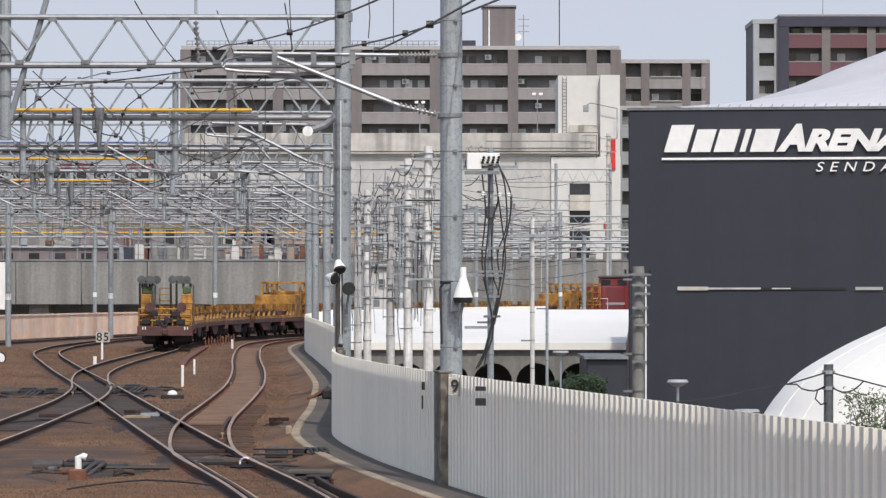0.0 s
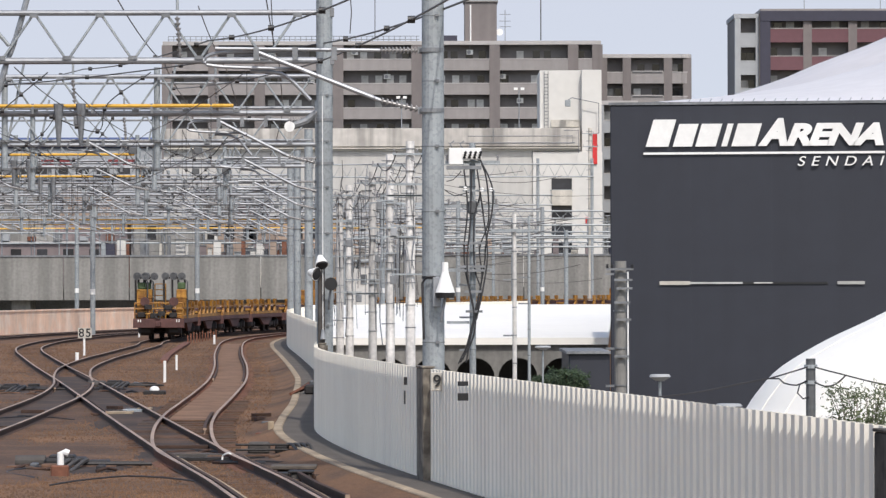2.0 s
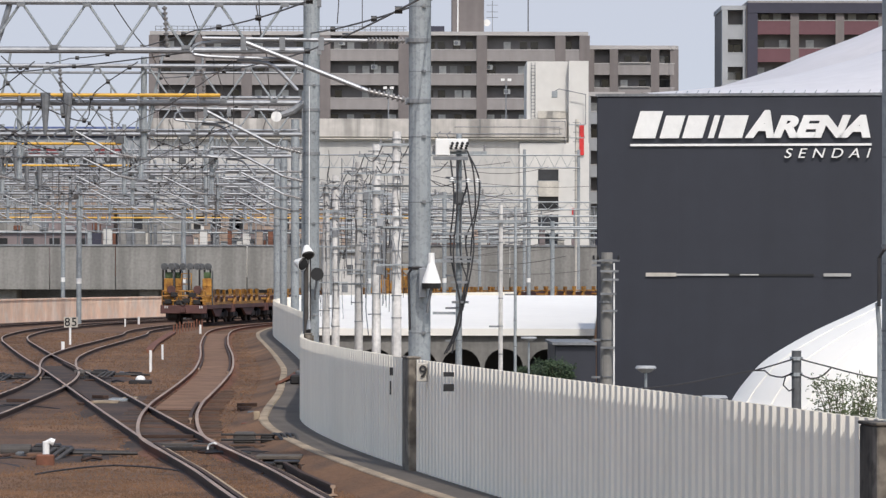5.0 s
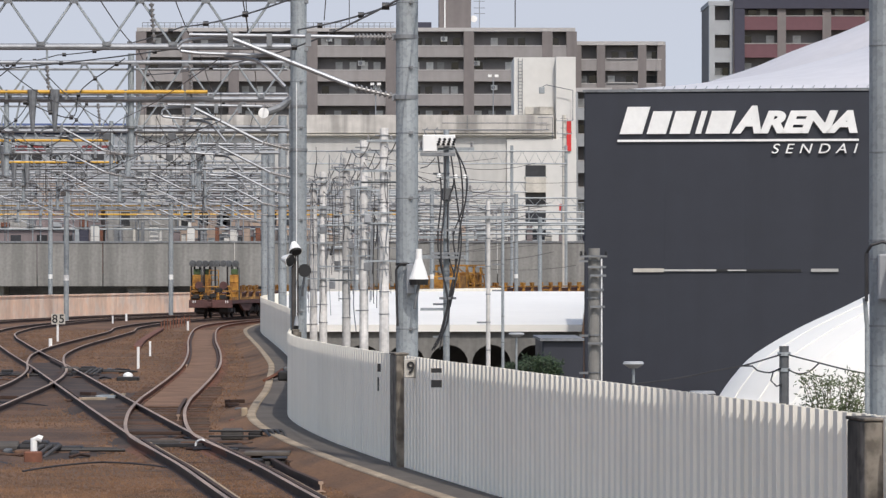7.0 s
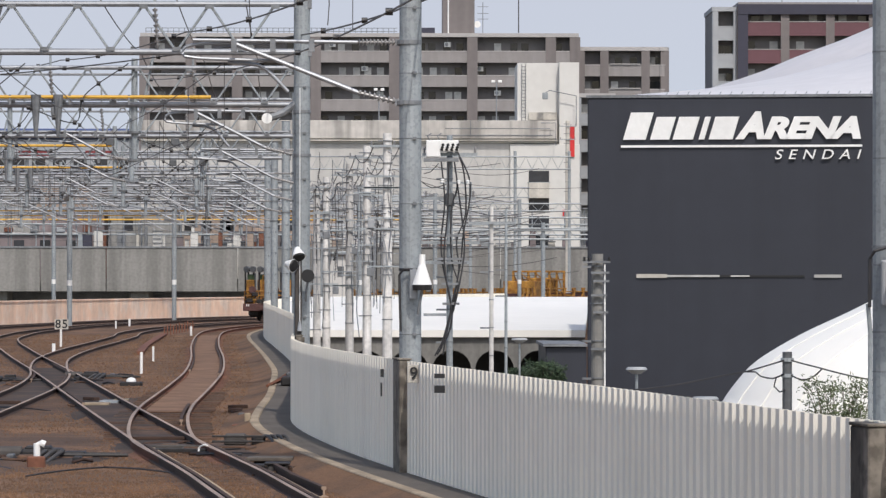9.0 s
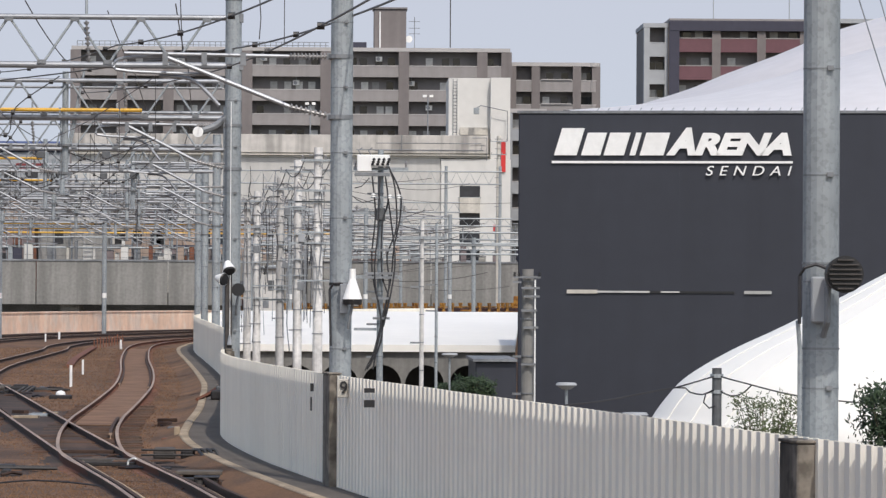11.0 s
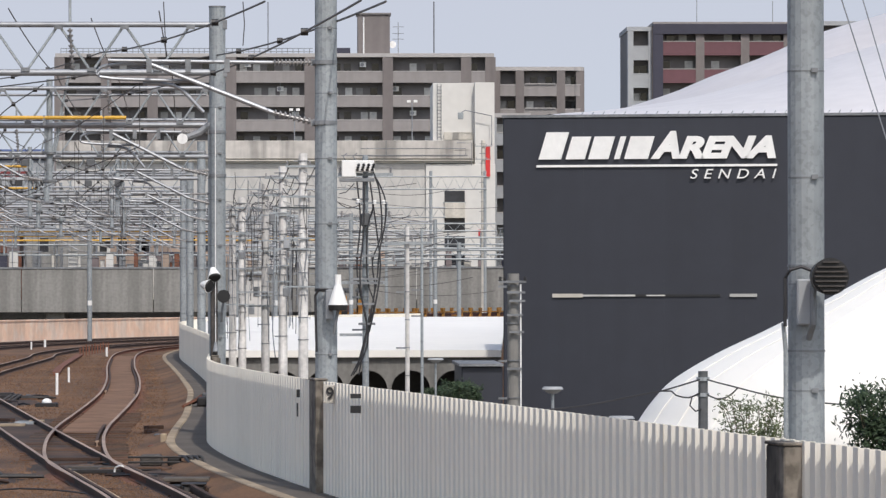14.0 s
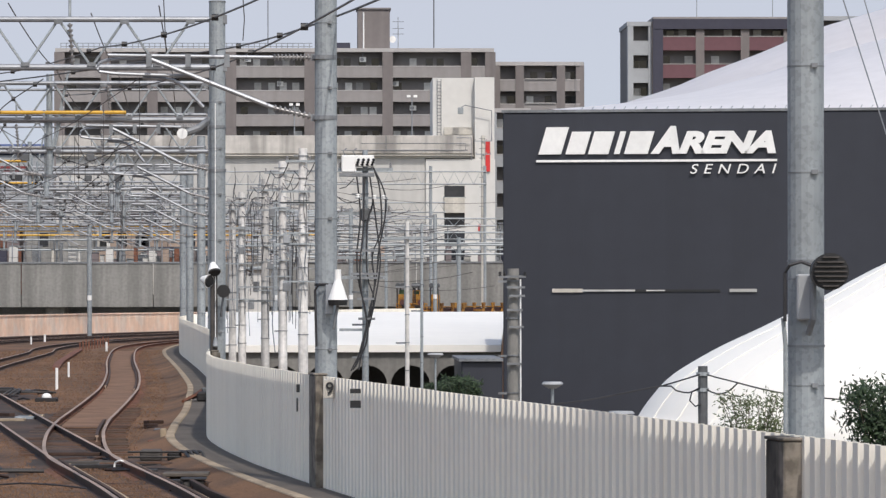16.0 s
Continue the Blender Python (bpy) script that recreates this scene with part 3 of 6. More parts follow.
def pier(x, y, hgt, width, length, turn):
    """A concrete fence post with a shallow web groove and a cap, turned to lie along the fence."""
    bm = box(bmesh.new(), -width / 2, -length / 2, -0.2, width / 2, length / 2, hgt, 0.015)
    box(bm, -width / 2 - 0.012, -length / 2 - 0.012, hgt, width / 2 + 0.012, length / 2 + 0.012, hgt + 0.03, 0.008)
    box(bm, width / 2, -length / 2 + 0.05, -0.2, width / 2 + 0.04, length / 2 - 0.05, hgt - 0.02)
    bmesh.ops.transform(bm, matrix=pose(x, y, 0, 0, 0, turn), verts=bm.verts)
    return tagged(part("fence_post", bm, "pier"), "streaked concrete fence post at a pole foot", "fence post", "fence posts")


POLES = [(4.36, 41.0, 12.0), (0.12, 67.0, 12.0), (-2.07, 95.0, 8.82), (-2.71, 124.0, 8.9), (-3.47, 152.0, 8.9), (-4.55, 180.0, 8.9), (-5.77, 208.0, 8.9), (-6.90, 236.0, 8.8)]
pole_list = [pole_thing(x, y, top, r=0.163 if y != 95 else 0.17) for x, y, top in POLES]
pier(3.955, 38.8, 1.59, 0.20, 0.62, 8.5)
pier(0.0, 66.7, 1.64, 0.17, 0.7, 7.5)
pier(-2.12, 94.7, 1.62, 0.14, 0.5, 3.0)
bracket(pole_list[1], POLES[1][0] - 0.02, 67.0, 6.26, 3.15, 0.88, 1)
for i in range(2, 8):
    bracket(pole_list[i], POLES[i][0], POLES[i][1], 6.25, 2.7, 0.9, i)


def gantry(x0, x1, y, z0=7.48, z1=8.47, pitch=1.36, slope=0.0, seed=0, yellow=0.0, posts=()):
    """A tubular lattice beam over the tracks, with hanging posts, brackets, insulators and pipes under it."""
    rnd = random.Random(seed)
    g = thing("gantry_beam", "galvanised tubular lattice gantry over the tracks with brackets", "gantry", "gantries")
    zz = lambda x: (x1 - x) * slope
    for nm, z, r in (("top_chord", z1, 0.060), ("bottom_chord", z0, 0.072), ("service_pipe", z0 + 0.15, 0.044), ("service_pipe", z1 - 0.17, 0.034)):
        if y < 100 and nm == "service_pipe":
            continue
        back = 0.0 if "chord" in nm else 0.3
        part(nm, tube(bmesh.new(), [(x0, y + back, z + zz(x0)), (x1 - back, y + back, z)], r, 10), "galv_light", g)
    bm, x, up = bmesh.new(), x1 - (0.55 if y < 100 else 0.32), True
    while x - pitch / 2 > x0:
        a, b = (z1, z0) if up else (z0, z1)
        tube(bm, [(x, y, a + zz(x)), (x - pitch / 2, y, b + zz(x))], 0.029, 5)
        x, up = x - pitch / 2, not up
    tagged(part("lattice", bm, "galv", g), kind="stuff")
    bm, x = bmesh.new(), x1 - (0.55 if y < 100 else 0.32)
    while x > x0:
        box(bm, x - 0.09, y - 0.08, z1 - 0.10, x + 0.09, y - 0.05, z1 - 0.02)
        box(bm, x - pitch / 2 - 0.09, y - 0.09, z0 + 0.02, x - pitch / 2 + 0.09, y - 0.06, z0 + 0.10)
        x -= pitch
    tagged(part("gusset", bm, "galv_dark", g), kind="stuff")
    if 100 < y < 300:
        for j in range(3):
            xa = x1 - 0.8 - rnd.uniform(0.5, 4.0) - 3.2 * j
            P = smooth_line([(xa, y - 0.3, z1 + 0.1), (xa - rnd.uniform(0.5, 1.2), y - 0.3, z0 + 0.25), (xa - rnd.uniform(1.4, 2.2), y - 0.3, z0 - 0.5), (xa - rnd.uniform(2.6, 3.6), y - 0.3, z0 - 0.1)], 0.12)
            bm = tube(bmesh.new(), P, 0.016, 5)
            for q in P[2::5]:
                cyl(bm, q - Vector((0.05, 0, 0)), q + Vector((0.05, 0, 0)), 0.062, 8)
            part("beaded_lead", bm, "black", g, "black insulated lead with beads")
        for j in range(4):
            hx = x1 - rnd.uniform(1.0, 14.0)
            part("junction_box", box(bmesh.new(), hx - 0.14, y - 0.22, z0 - 0.32, hx + 0.14, y - 0.08, z0 - 0.08, 0.02), rnd.choice(("train_grey", "galv_dark", "oily_grey")), g)
    bm = bmesh.new()
    box(bm, x1 - 0.14, y - 0.12, z1 - 0.09, x1 + 0.2, y + 0.12, z1 + 0.09)
    box(bm, x1 - 0.14, y - 0.12, z0 - 0.09, x1 + 0.2, y + 0.12, z0 + 0.09)
    part("end_bracket", bm, "galv_dark", g)
    # hanging posts with their cantilevers
    for j, px in enumerate(posts):
        zl = z0 - 1.55
        if y < 100:
            part("hanging_post", cyl(bmesh.new(), (px, y + 0.12, zl), (px, y + 0.12, z1 + 1.4), 0.12, 12), "galv", g)
            brace = [(-8.14, y + 0.1, 9.06), (-8.40, y + 0.1, 8.12), (-8.66, y + 0.1, 7.37), (-8.96, y + 0.1, 6.32)]
            part("brace", tube(bmesh.new(), smooth_line(brace, 0.2), 0.062, 8), "galv_light", g)
            part("brace", tube(bmesh.new(), [(-9.01, y + 0.1, 8.30), (-8.59, y + 0.1, 7.80)], 0.04, 8), "galv", g)
            for zz in (7.75, 6.90):
                part("clamp", cyl(bmesh.new(), (px, y + 0.12, zz - 0.05), (px, y + 0.12, zz + 0.05), 0.15, 12), "galv_dark", g)
            continue
        part("hanging_post", cyl(bmesh.new(), (px, y + 0.12, zl), (px, y + 0.12, z1 + 0.25), 0.085, 10), "galv", g)
        bm = tube(bmesh.new(), [(px + 0.55, y + 0.1, z1 + 0.5), (px + 0.28, y + 0.1, z0 + 0.2), (px + 0.02, y + 0.1, zl + 0.5)], 0.035, 7)
        part("brace", bm, "galv", g)
        bracket(g, px, y + 0.12, z0 - 0.75, 2.3 + 0.3 * rnd.random(), 0.75, seed * 7 + j)
    # feeder insulators and earth wire stubs
    for k in range(2):
        ix = x1 - 2.9 - 3.4 * k - rnd.random()
        bm = bmesh.new()
        insulator(bm, (ix, y - 0.05, z1 - 0.08), (ix + 0.06, y - 0.05, z0 + 0.06), 0.06, 8)
        part("insulator", bm, "porcelain", g)
        part("horn", tube(bmesh.new(), [(ix, y, z1), (ix, y, z1 + 0.55)], 0.03, 6), "galv", g)
    # pipe and its hangers
    if yellow:
        ya, yb = x0, x1 - yellow
        pz = z0 + {124.0: 0.19, 180.0: 0.47}.get(y, 0.28)
        part("insulated_pipe", tube(bmesh.new(), [(ya, y - 0.2, pz), (yb, y - 0.2, pz)], 0.05, 8), "yellow_pipe", g, "yellow insulated pipe")
        bm = bmesh.new()
        for k in range(6):
            hx = yb - 0.6 - k * 1.6
            box(bm, hx - 0.03, y - 0.24, z0 - 0.02, hx + 0.03, y - 0.16, pz + 0.06)
        tagged(part("pipe_hanger", bm, "galv_dark", g), kind="stuff")
        for k in range(2):
            hx = yb - 4.1 - 0.6 * k
            part("funnel", cyl(bmesh.new(), (hx, y - 0.25, z0 - 0.9), (hx, y - 0.25, z0 + 0.25), 0.045, 8, 0.14), "galv_dark", g)
    return g


GANTRIES = [(95.0, -2.07, 15.0, 0.0, (-9.05,)),
            (124.0, -2.71, 19.0, 2.437, (-11.33, -7.22)),
            (152.0, -3.47, 22.0, 0.0, (-8.94, -12.96)),
            (180.0, -4.55, 25.0, 6.8, (-11.25, -7.83, -16.01)),
            (208.0, -5.77, 28.0, 6.9, (-12.62, -9.30, -16.96)),
            (236.0, -6.90, 30.0, 0.0, (-13.16, -9.97, -17.51, -22.14)),
            (264.0, -5.9, 30.0, 0.0, (-12.45, -9.53, -18.94, -23.15)),
            (292.0, -3.0, 32.0, 0.0, (-13.05, -9.11, -19.15, -24.17)),
            (320.0, 2.0, 36.0, 0.0, (-8.80, -12.34, -15.88, -24.92)),
            (345.0, 8.5, 42.0, 14.0, (1.53, -5.68, -12.03, -23.47))]
for i, (y, xr, span, yellow, posts) in enumerate(GANTRIES):
    gantry(xr - span, xr, y, slope=0.0, seed=i + 1, yellow=yellow, posts=posts)

# Left and middle legs of the far gantries.
for x, y, top in ((-22.67, 240.0, 8.6), (-19.35, 268.0, 8.5), (-14.85, 300.0, 8.5), (-24.97, 330.0, 8.4), (-5.7, 264.0, 8.6), (-2.7, 292.0, 8.6), (2.3, 320.0, 8.6), (8.8, 345.0, 8.6)):
    t = pole_thing(x, y, top, r=0.15, bands=False, label="galvanised pole of a far gantry with a white mark")
    part("white_mark", cyl(bmesh.new(), (x, y, 2.3), (x, y, 2.62), 0.156, 14), "white_paint", t)


# Contact and carrier wires with droppers, over each track.
def overhead_wire(pts, y0, y1, label, shift=0.0):
    line = [p for p in smooth_line(pts, 2.0) if y0 <= p.y <= y1]
    w = thing("overhead_wire", label, "wire", "overhead wires")
    contact = [p + Vector((shift, 0, 5.05)) for p in line]
    carrier = [p + Vector((shift, 0, 5.98 - 0.10 * math.sin(math.pi * (((p.y - 95) / 28) % 1)))) for p in line]
    part("contact_wire", tube(bmesh.new(), contact, 0.008, 4), "wire", w)
    part("carrier_wire", tube(bmesh.new(), carrier, 0.008, 4), "wire", w)
    bm = bmesh.new()
    for a, b in list(zip(contact, carrier))[::3]:
        tube(bm, [a, b], 0.006, 3)
    tagged(part("dropper", bm, "wire", w), kind="stuff")
    return w


overhead_wire(LINE_A, 66, 260, "thin dark overhead contact and carrier wires")
overhead_wire(LINE_B, 90, 300, "thin dark overhead contact and carrier wires")
overhead_wire(LINE_C, 60, 320, "thin dark overhead contact and carrier wires")


def span(name, pts, r, label, sag=0.0, material="wire", n=14):
    out = []
    for a, b in zip(pts, pts[1:]):
        a, b = Vector(a), Vector(b)
        for k in range(n):
            f = k / n
            out.append(a.lerp(b, f) - Vector((0, 0, sag * 4 * f * (1 - f))))
    out.append(Vector(pts[-1]))
    t = thing(name, label, "cable", "aerial cables")
    part("cable", tube(bmesh.new(), out, r, 5), material, t)
    if name == "feeder_cable":
        for p in out[3::4]:
            part("bead", cyl(bmesh.new(), p - Vector((0.05, 0, 0)), p + Vector((0.05, 0, 0)), 0.05, 8), "black", t)
    return t


# Feeders that climb towards the near poles.
span("feeder_cable", [(0.89, 60.0, 6.70), (-2.17, 96.0, 7.88), (-11.88, 125.0, 8.25)], 0.017, "dark feeder cable sloping between catenary poles", 0.1)
span("feeder_cable", [(0.49, 52.0, 6.20), (-2.61, 95.0, 7.33), (-8.48, 152.0, 9.33)], 0.015, "dark feeder cable sloping between catenary poles", 0.1)
span("feeder_cable", [(-0.69, 60.0, 6.70), (-4.48, 95.0, 7.89), (-9.20, 124.0, 8.67), (-14.26, 152.0, 9.61)], 0.015, "dark feeder cable sloping between catenary poles", 0.12)
part("dropper_wire", tube(bmesh.new(), [(1.77, 70.0, 7.34), (1.77, 70.0, 6.56)], 0.009, 5), "wire", pole_list[1])
part("dropper_wire", tube(bmesh.new(), [(-0.97, 90.0, 8.62), (-0.97, 90.0, 7.69)], 0.009, 5), "wire", pole_list[1])
part("dropper_wire", tube(bmesh.new(), [(-1.46, 90.0, 8.62), (-1.43, 90.0, 8.18), (-1.46, 90.0, 7.76)], 0.011, 5), "wire", pole_list[1])
part("dropper_wire", tube(bmesh.new(), [(-3.01, 90.0, 8.62), (-2.96, 90.0, 7.51)], 0.011, 5), "wire", pole_list[1])
span("stay_wire", [(5.13, 45.0, 5.79), (8.90, 45.0, STREET)], 0.007, "pale steel stay wire slanting down beside the arena", 0, "galv_light", 2)
span("stay_wire", [(5.34, 45.0, 5.79), (8.77, 45.0, STREET)], 0.006, "pale steel stay wire slanting down beside the arena", 0, "galv_light", 2)

overhead_wire(LINE_E, 205, 330, "thin dark overhead contact and carrier wires")
# Long feeder wires on the gantry tops, sagging from beam to beam.
for off, z, r in ((1.2, 8.75, 0.014), (2.6, 8.6, 0.012), (4.3, 8.8, 0.014), (6.4, 7.35, 0.012), (9.0, 7.3, 0.014), (11.5, 8.65, 0.012), (5.2, 6.9, 0.011), (8.0, 6.7, 0.011)):
    pts = [(xr - off, y, z) for y, xr, sp, yl, ps in GANTRIES]
    span("line_wire", pts, r, "dark feeder wire running along the gantries", 0.12, "wire", 8)
# Small red warning plates on a gantry.
for i, px in enumerate((118, 150, 236, 262)):
    x = (px - 784) * 208 / 8142
    rp = thing("warning_plate", "small dull red warning plate on a gantry", "plate", "warning plates")
    part("plate", box(bmesh.new(), x - 0.3, 207.8, 8.21, x + 0.25, 207.86, 8.52), "train_red", rp)
    part("hanger", box(bmesh.new(), x - 0.03, 207.87, 8.27, x + 0.03, 208.0, 8.47), "galv_dark", rp)



# ---- beyond the fence: arena, halls, poles, trees ----
def prism(bm, poly, y0, y1):
    """A flat outline in x and z, given depth from y0 to y1."""
    a = [bm.verts.new((x, y0, z)) for x, z in poly]
    b = [bm.verts.new((x, y1, z)) for x, z in poly]
    bm.faces.new(a)
    bm.faces.new(b[::-1])
    for i in range(len(poly)):
        j = (i + 1) % len(poly)
        bm.faces.new((a[i], a[j], b[j], b[i]))
    return bm


AD = 205.0
arena = thing("arena", "large dark grey arena hall with white sign lettering and pale roof", "arena", at=Matrix.Translation((8.26, AD, 0)) @ Matrix.Rotation(radians(-10), 4, "Z"))
AW, AT = 36.0, 10.81
part("wall", box(bmesh.new(), 0, 0, STREET, AW, 40, AT, 0.05), "arena", arena)
seam_z = 2.88
bm = bmesh.new()
for k in range(1, 9):
    box(bm, k * 3.6 - 0.012, -0.008, STREET + 1, k * 3.6 + 0.012, 0.004, AT - 0.1)
tagged(part("panel_joint", bm, "arena", arena), kind="stuff")
part("coping", box(bmesh.new(), -0.06, -0.06, AT, AW, 40, AT + 0.12), "galv_dark", arena)
bm = box(bmesh.new(), 3.777, -0.05, seam_z - 0.06, 9.694, 0.06, seam_z + 0.05)
part("slot", bm, "black", arena)
for a, b, h in ((88, 142, 6), (142, 235, 3), (255, 288, 2), (402, 450, 5)):
    part("light_strip", box(bmesh.new(), a * 0.02518, -0.09, seam_z - h * 0.014, b * 0.02518, -0.052, seam_z + h * 0.014), "curtain" if a > 100 else "concrete_pale", arena, "pale strip in the wall slot")


def letters(text, x, z, height, width, shear, name, bold=0.0, space=1.0):
    cu = bpy.data.curves.new(name, "FONT")
    cu.body, cu.size, cu.shear, cu.extrude, cu.offset, cu.space_character = text, 1.0, shear, 0.05, bold, space
    tmp = bpy.data.objects.new(name, cu)
    scene.collection.objects.link(tmp)
    bpy.context.view_layer.update()
    me = bpy.data.meshes.new_from_object(tmp.evaluated_get(bpy.context.evaluated_depsgraph_get()))
    bpy.data.objects.remove(tmp)
    xs, ys = [v.co.x for v in me.vertices], [v.co.y for v in me.vertices]
    sx, sy = width / (max(xs) - min(xs)), height / (max(ys) - min(ys))
    for v in me.vertices:
        v.co = ((v.co.x - min(xs)) * sx + x, -0.1 - v.co.z, (v.co.y - min(ys)) * sy + z)
    bm = bmesh.new()
    bm.from_mesh(me)
    left = set(bm.verts)
    while left:
        island, todo = set(), [left.pop()]
        while todo:
            v = todo.pop()
            island.add(v)
            for e in v.link_edges:
                w = e.other_vert(v)
                if w in left:
                    left.discard(w)
                    todo.append(w)
        index = {v: i for i, v in enumerate(sorted(island, key=lambda v: v.index))}
        faces = [[index[v] for v in f.verts] for f in bm.faces if f.verts[0] in island]
        part(name, raw(name, [v.co.copy() for v in index], faces), "white_paint", arena, "white raised letter")
    bm.free()


PXM = 0.02518
zb, k = 8.94, 0.45
hgt = 42 * PXM
# the sponsor's mark: five plain slanted white blocks
for a, w, tall in ((64, 46, 48), (112, 40, 40), (152, 42, 40), (198, 16, 40), (216, 48, 40)):
    h = tall * PXM
    poly = [(a * PXM, zb), ((a + w - 6) * PXM, zb), ((a + w - 6) * PXM + h * 0.3, zb + h), (a * PXM + h * 0.3, zb + h)]
    part("sign_block", prism(bmesh.new(), poly, -0.14, -0.02), "white_paint", arena, "plain white slanted sign block")
letters("A", 263 * PXM, zb, 49 * PXM, 52 * PXM, 0.3, "sign_letter", 0.06)
letters("RENA", 312 * PXM, zb, 40 * PXM, 172 * PXM, 0.3, "sign_letter", 0.055, 0.95)
part("sign_underline", box(bmesh.new(), 60 * PXM, -0.1, 8.59, 486 * PXM, -0.02, 8.69), "white_paint", arena)
letters("SENDAI", 333 * PXM, 8.05, 17 * PXM, 152 * PXM, 0.25, "sign_letter", 0.0, 1.7)

# Arena roof: an upper smooth shell and a lower ribbed skirt.
def roof_shell(name, prof, y0, y1, back, material, ribs=0):
    bm = bmesh.new()
    nx, ny = len(prof), 10
    grid = []
    for j in range(ny + 1):
        f = j / ny
        ring = []
        for i, (x, z) in enumerate(prof):
            ya = 205.5 - (x - 8.26) * 0.176 + (y0 - 202.5)
            ring.append(bm.verts.new((x, ya + (y1 - ya) * f, AT + (z - AT) * (math.sin(f * math.pi / 2) ** 0.8) if back else z)))
        grid.append(ring)
    for a, b in zip(grid, grid[1:]):
        for i in range(nx - 1):
            bm.faces.new((a[i], a[i + 1], b[i + 1], b[i]))
    return part(name, bm, material, None, smooth=True)


def smooth_profile(points, step=0.8):
    return [(p.x, p.y) for p in smooth_line([Vector((x, z, 0)) for x, z in points], step)]


low = smooth_profile([(10.85, 11.57), (12.66, 11.73), (14.88, 11.98), (17.71, 12.43), (19.87, 12.98), (21.76, 13.48), (23.76, 14.15), (25.43, 14.62), (27.92, 15.29)])
high = smooth_profile([(13.56, 12.02), (15.63, 12.48), (16.94, 12.89), (18.57, 13.45), (20.17, 14.14), (22.82, 15.13), (23.99, 15.63), (25.82, 16.41), (29.25, 17.43)])
arena_roof = thing("arena_roof", "pale curved arena roof with ribbed lower skirt", "roof")
r1 = roof_shell("ribbed_skirt", low, 202.5, 226.0, True, "roof_skirt")
r1.parent = arena_roof
r2 = roof_shell("upper_shell", high, 219.0, 237.0, True, "roof_metal")
r2.parent = arena_roof
bm = bmesh.new()
for i in range(46):
    x = 11.73 + i * 0.47
    yy = 205.3 - (x - 8.26) * 0.176
    tube(bm, [(x, yy, AT + 0.1), (x + 0.1, yy, AT + 0.26)], 0.016, 4)
tagged(part("snow_guard", bm, "galv", arena_roof), kind="stuff")

# White domed hall in front of the arena: a shell of revolution with seams.
DD = 150.0
dome = thing("domed_hall", "bright white membrane domed hall with fine seams", "hall")
prof = smooth_profile([(10.06, STREET), (10.21, -1.90), (10.48, -1.22), (10.98, -0.52), (11.64, 0.14), (13.04, 0.97), (14.61, 1.71), (16.51, 2.67), (18.53, 3.73), (21.67, 5.06), (25.17, 5.93)], 0.25)
cx = prof[-1][0]
bm = bmesh.new()
rings = []
for x, z in prof[:-1]:
    rr = cx - x
    rings.append([bm.verts.new((cx - rr * math.cos(a), DD + rr * math.sin(a) * 0.75, z)) for a in (math.pi * (k / 60 - 0.5) for k in range(61))])
tip = bm.verts.new((cx, DD, prof[-1][1]))
for a, b in zip(rings, rings[1:]):
    for i in range(60):
        bm.faces.new((a[i], a[i + 1], b[i + 1], b[i]))
for i in range(60):
    bm.faces.new((rings[-1][i], rings[-1][i + 1], tip))
part("shell", bm, "membrane", dome, smooth=True)
bm = bmesh.new()
for k in range(11, 27, 3):
    a = math.pi * (k / 60 - 0.5)
    tube(bm, [(cx - (cx - x) * math.cos(a), DD + (cx - x) * math.sin(a) * 0.75 - 0.02, z + 0.02) for x, z in prof[:-1]], 0.014, 4)
tagged(part("seam", bm, "membrane", dome), kind="stuff")

# Low white-roofed hall with arches.
hall = thing("arched_hall", "low grey hall with arched openings and a broad white roof", "hall")
bm = bmesh.new()
hx0, hx1 = -6.33, 9.15
a = [bm.verts.new(p) for p in ((hx0, 229.75, 0.17), (hx1, 229.75, 0.17), (10.68, 262, 1.69), (hx0 - 0.4, 262, 1.69))]
b = [bm.verts.new(v.co - Vector((0, 0, 0.35))) for v in a]
bm.faces.new(a)
bm.faces.new(b[::-1])
for i in range(4):
    bm.faces.new((a[i], a[(i + 1) % 4], b[(i + 1) % 4], b[i]))
part("roof", bm, "membrane", hall)
# wall with arched openings cut through
bm = bmesh.new()
ARCH = [2.49, 4.63, 6.84, 0.34, -1.81, -3.95]
zt, z0 = 0.03, STREET
edges = sorted(ARCH)
xs = [hx0] + [c for c in edges] + [hx1]
aw, spring = 0.98, -1.82
cur = hx0
for c in edges:
    part("wall_bay", box(bmesh.new(), cur, 230, z0, c - aw, 230.5, zt), "concrete", hall)
    pts = [(c - aw * math.cos(math.pi * k / 10), spring + aw * math.sin(math.pi * k / 10)) for k in range(11)]
    part("arch", prism(bmesh.new(), [(c - aw, zt)] + pts + [(c + aw, zt)], 230, 230.5), "concrete", hall)
    cur = c + aw
part("wall_bay", box(bmesh.new(), cur, 230, z0, hx1, 230.5, zt), "concrete", hall)
# Wall behind the arches, coloured dark to paint the shade of the interior.
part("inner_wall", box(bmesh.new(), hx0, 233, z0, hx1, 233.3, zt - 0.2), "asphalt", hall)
part("side_block", box(bmesh.new(), 5.93, 190, STREET, 7.63, 200, -0.04, 0.05), "arena", hall)
part("block_roof", box(bmesh.new(), 5.83, 189.8, -0.04, 7.65, 200, 0.07), "galv_dark", hall)


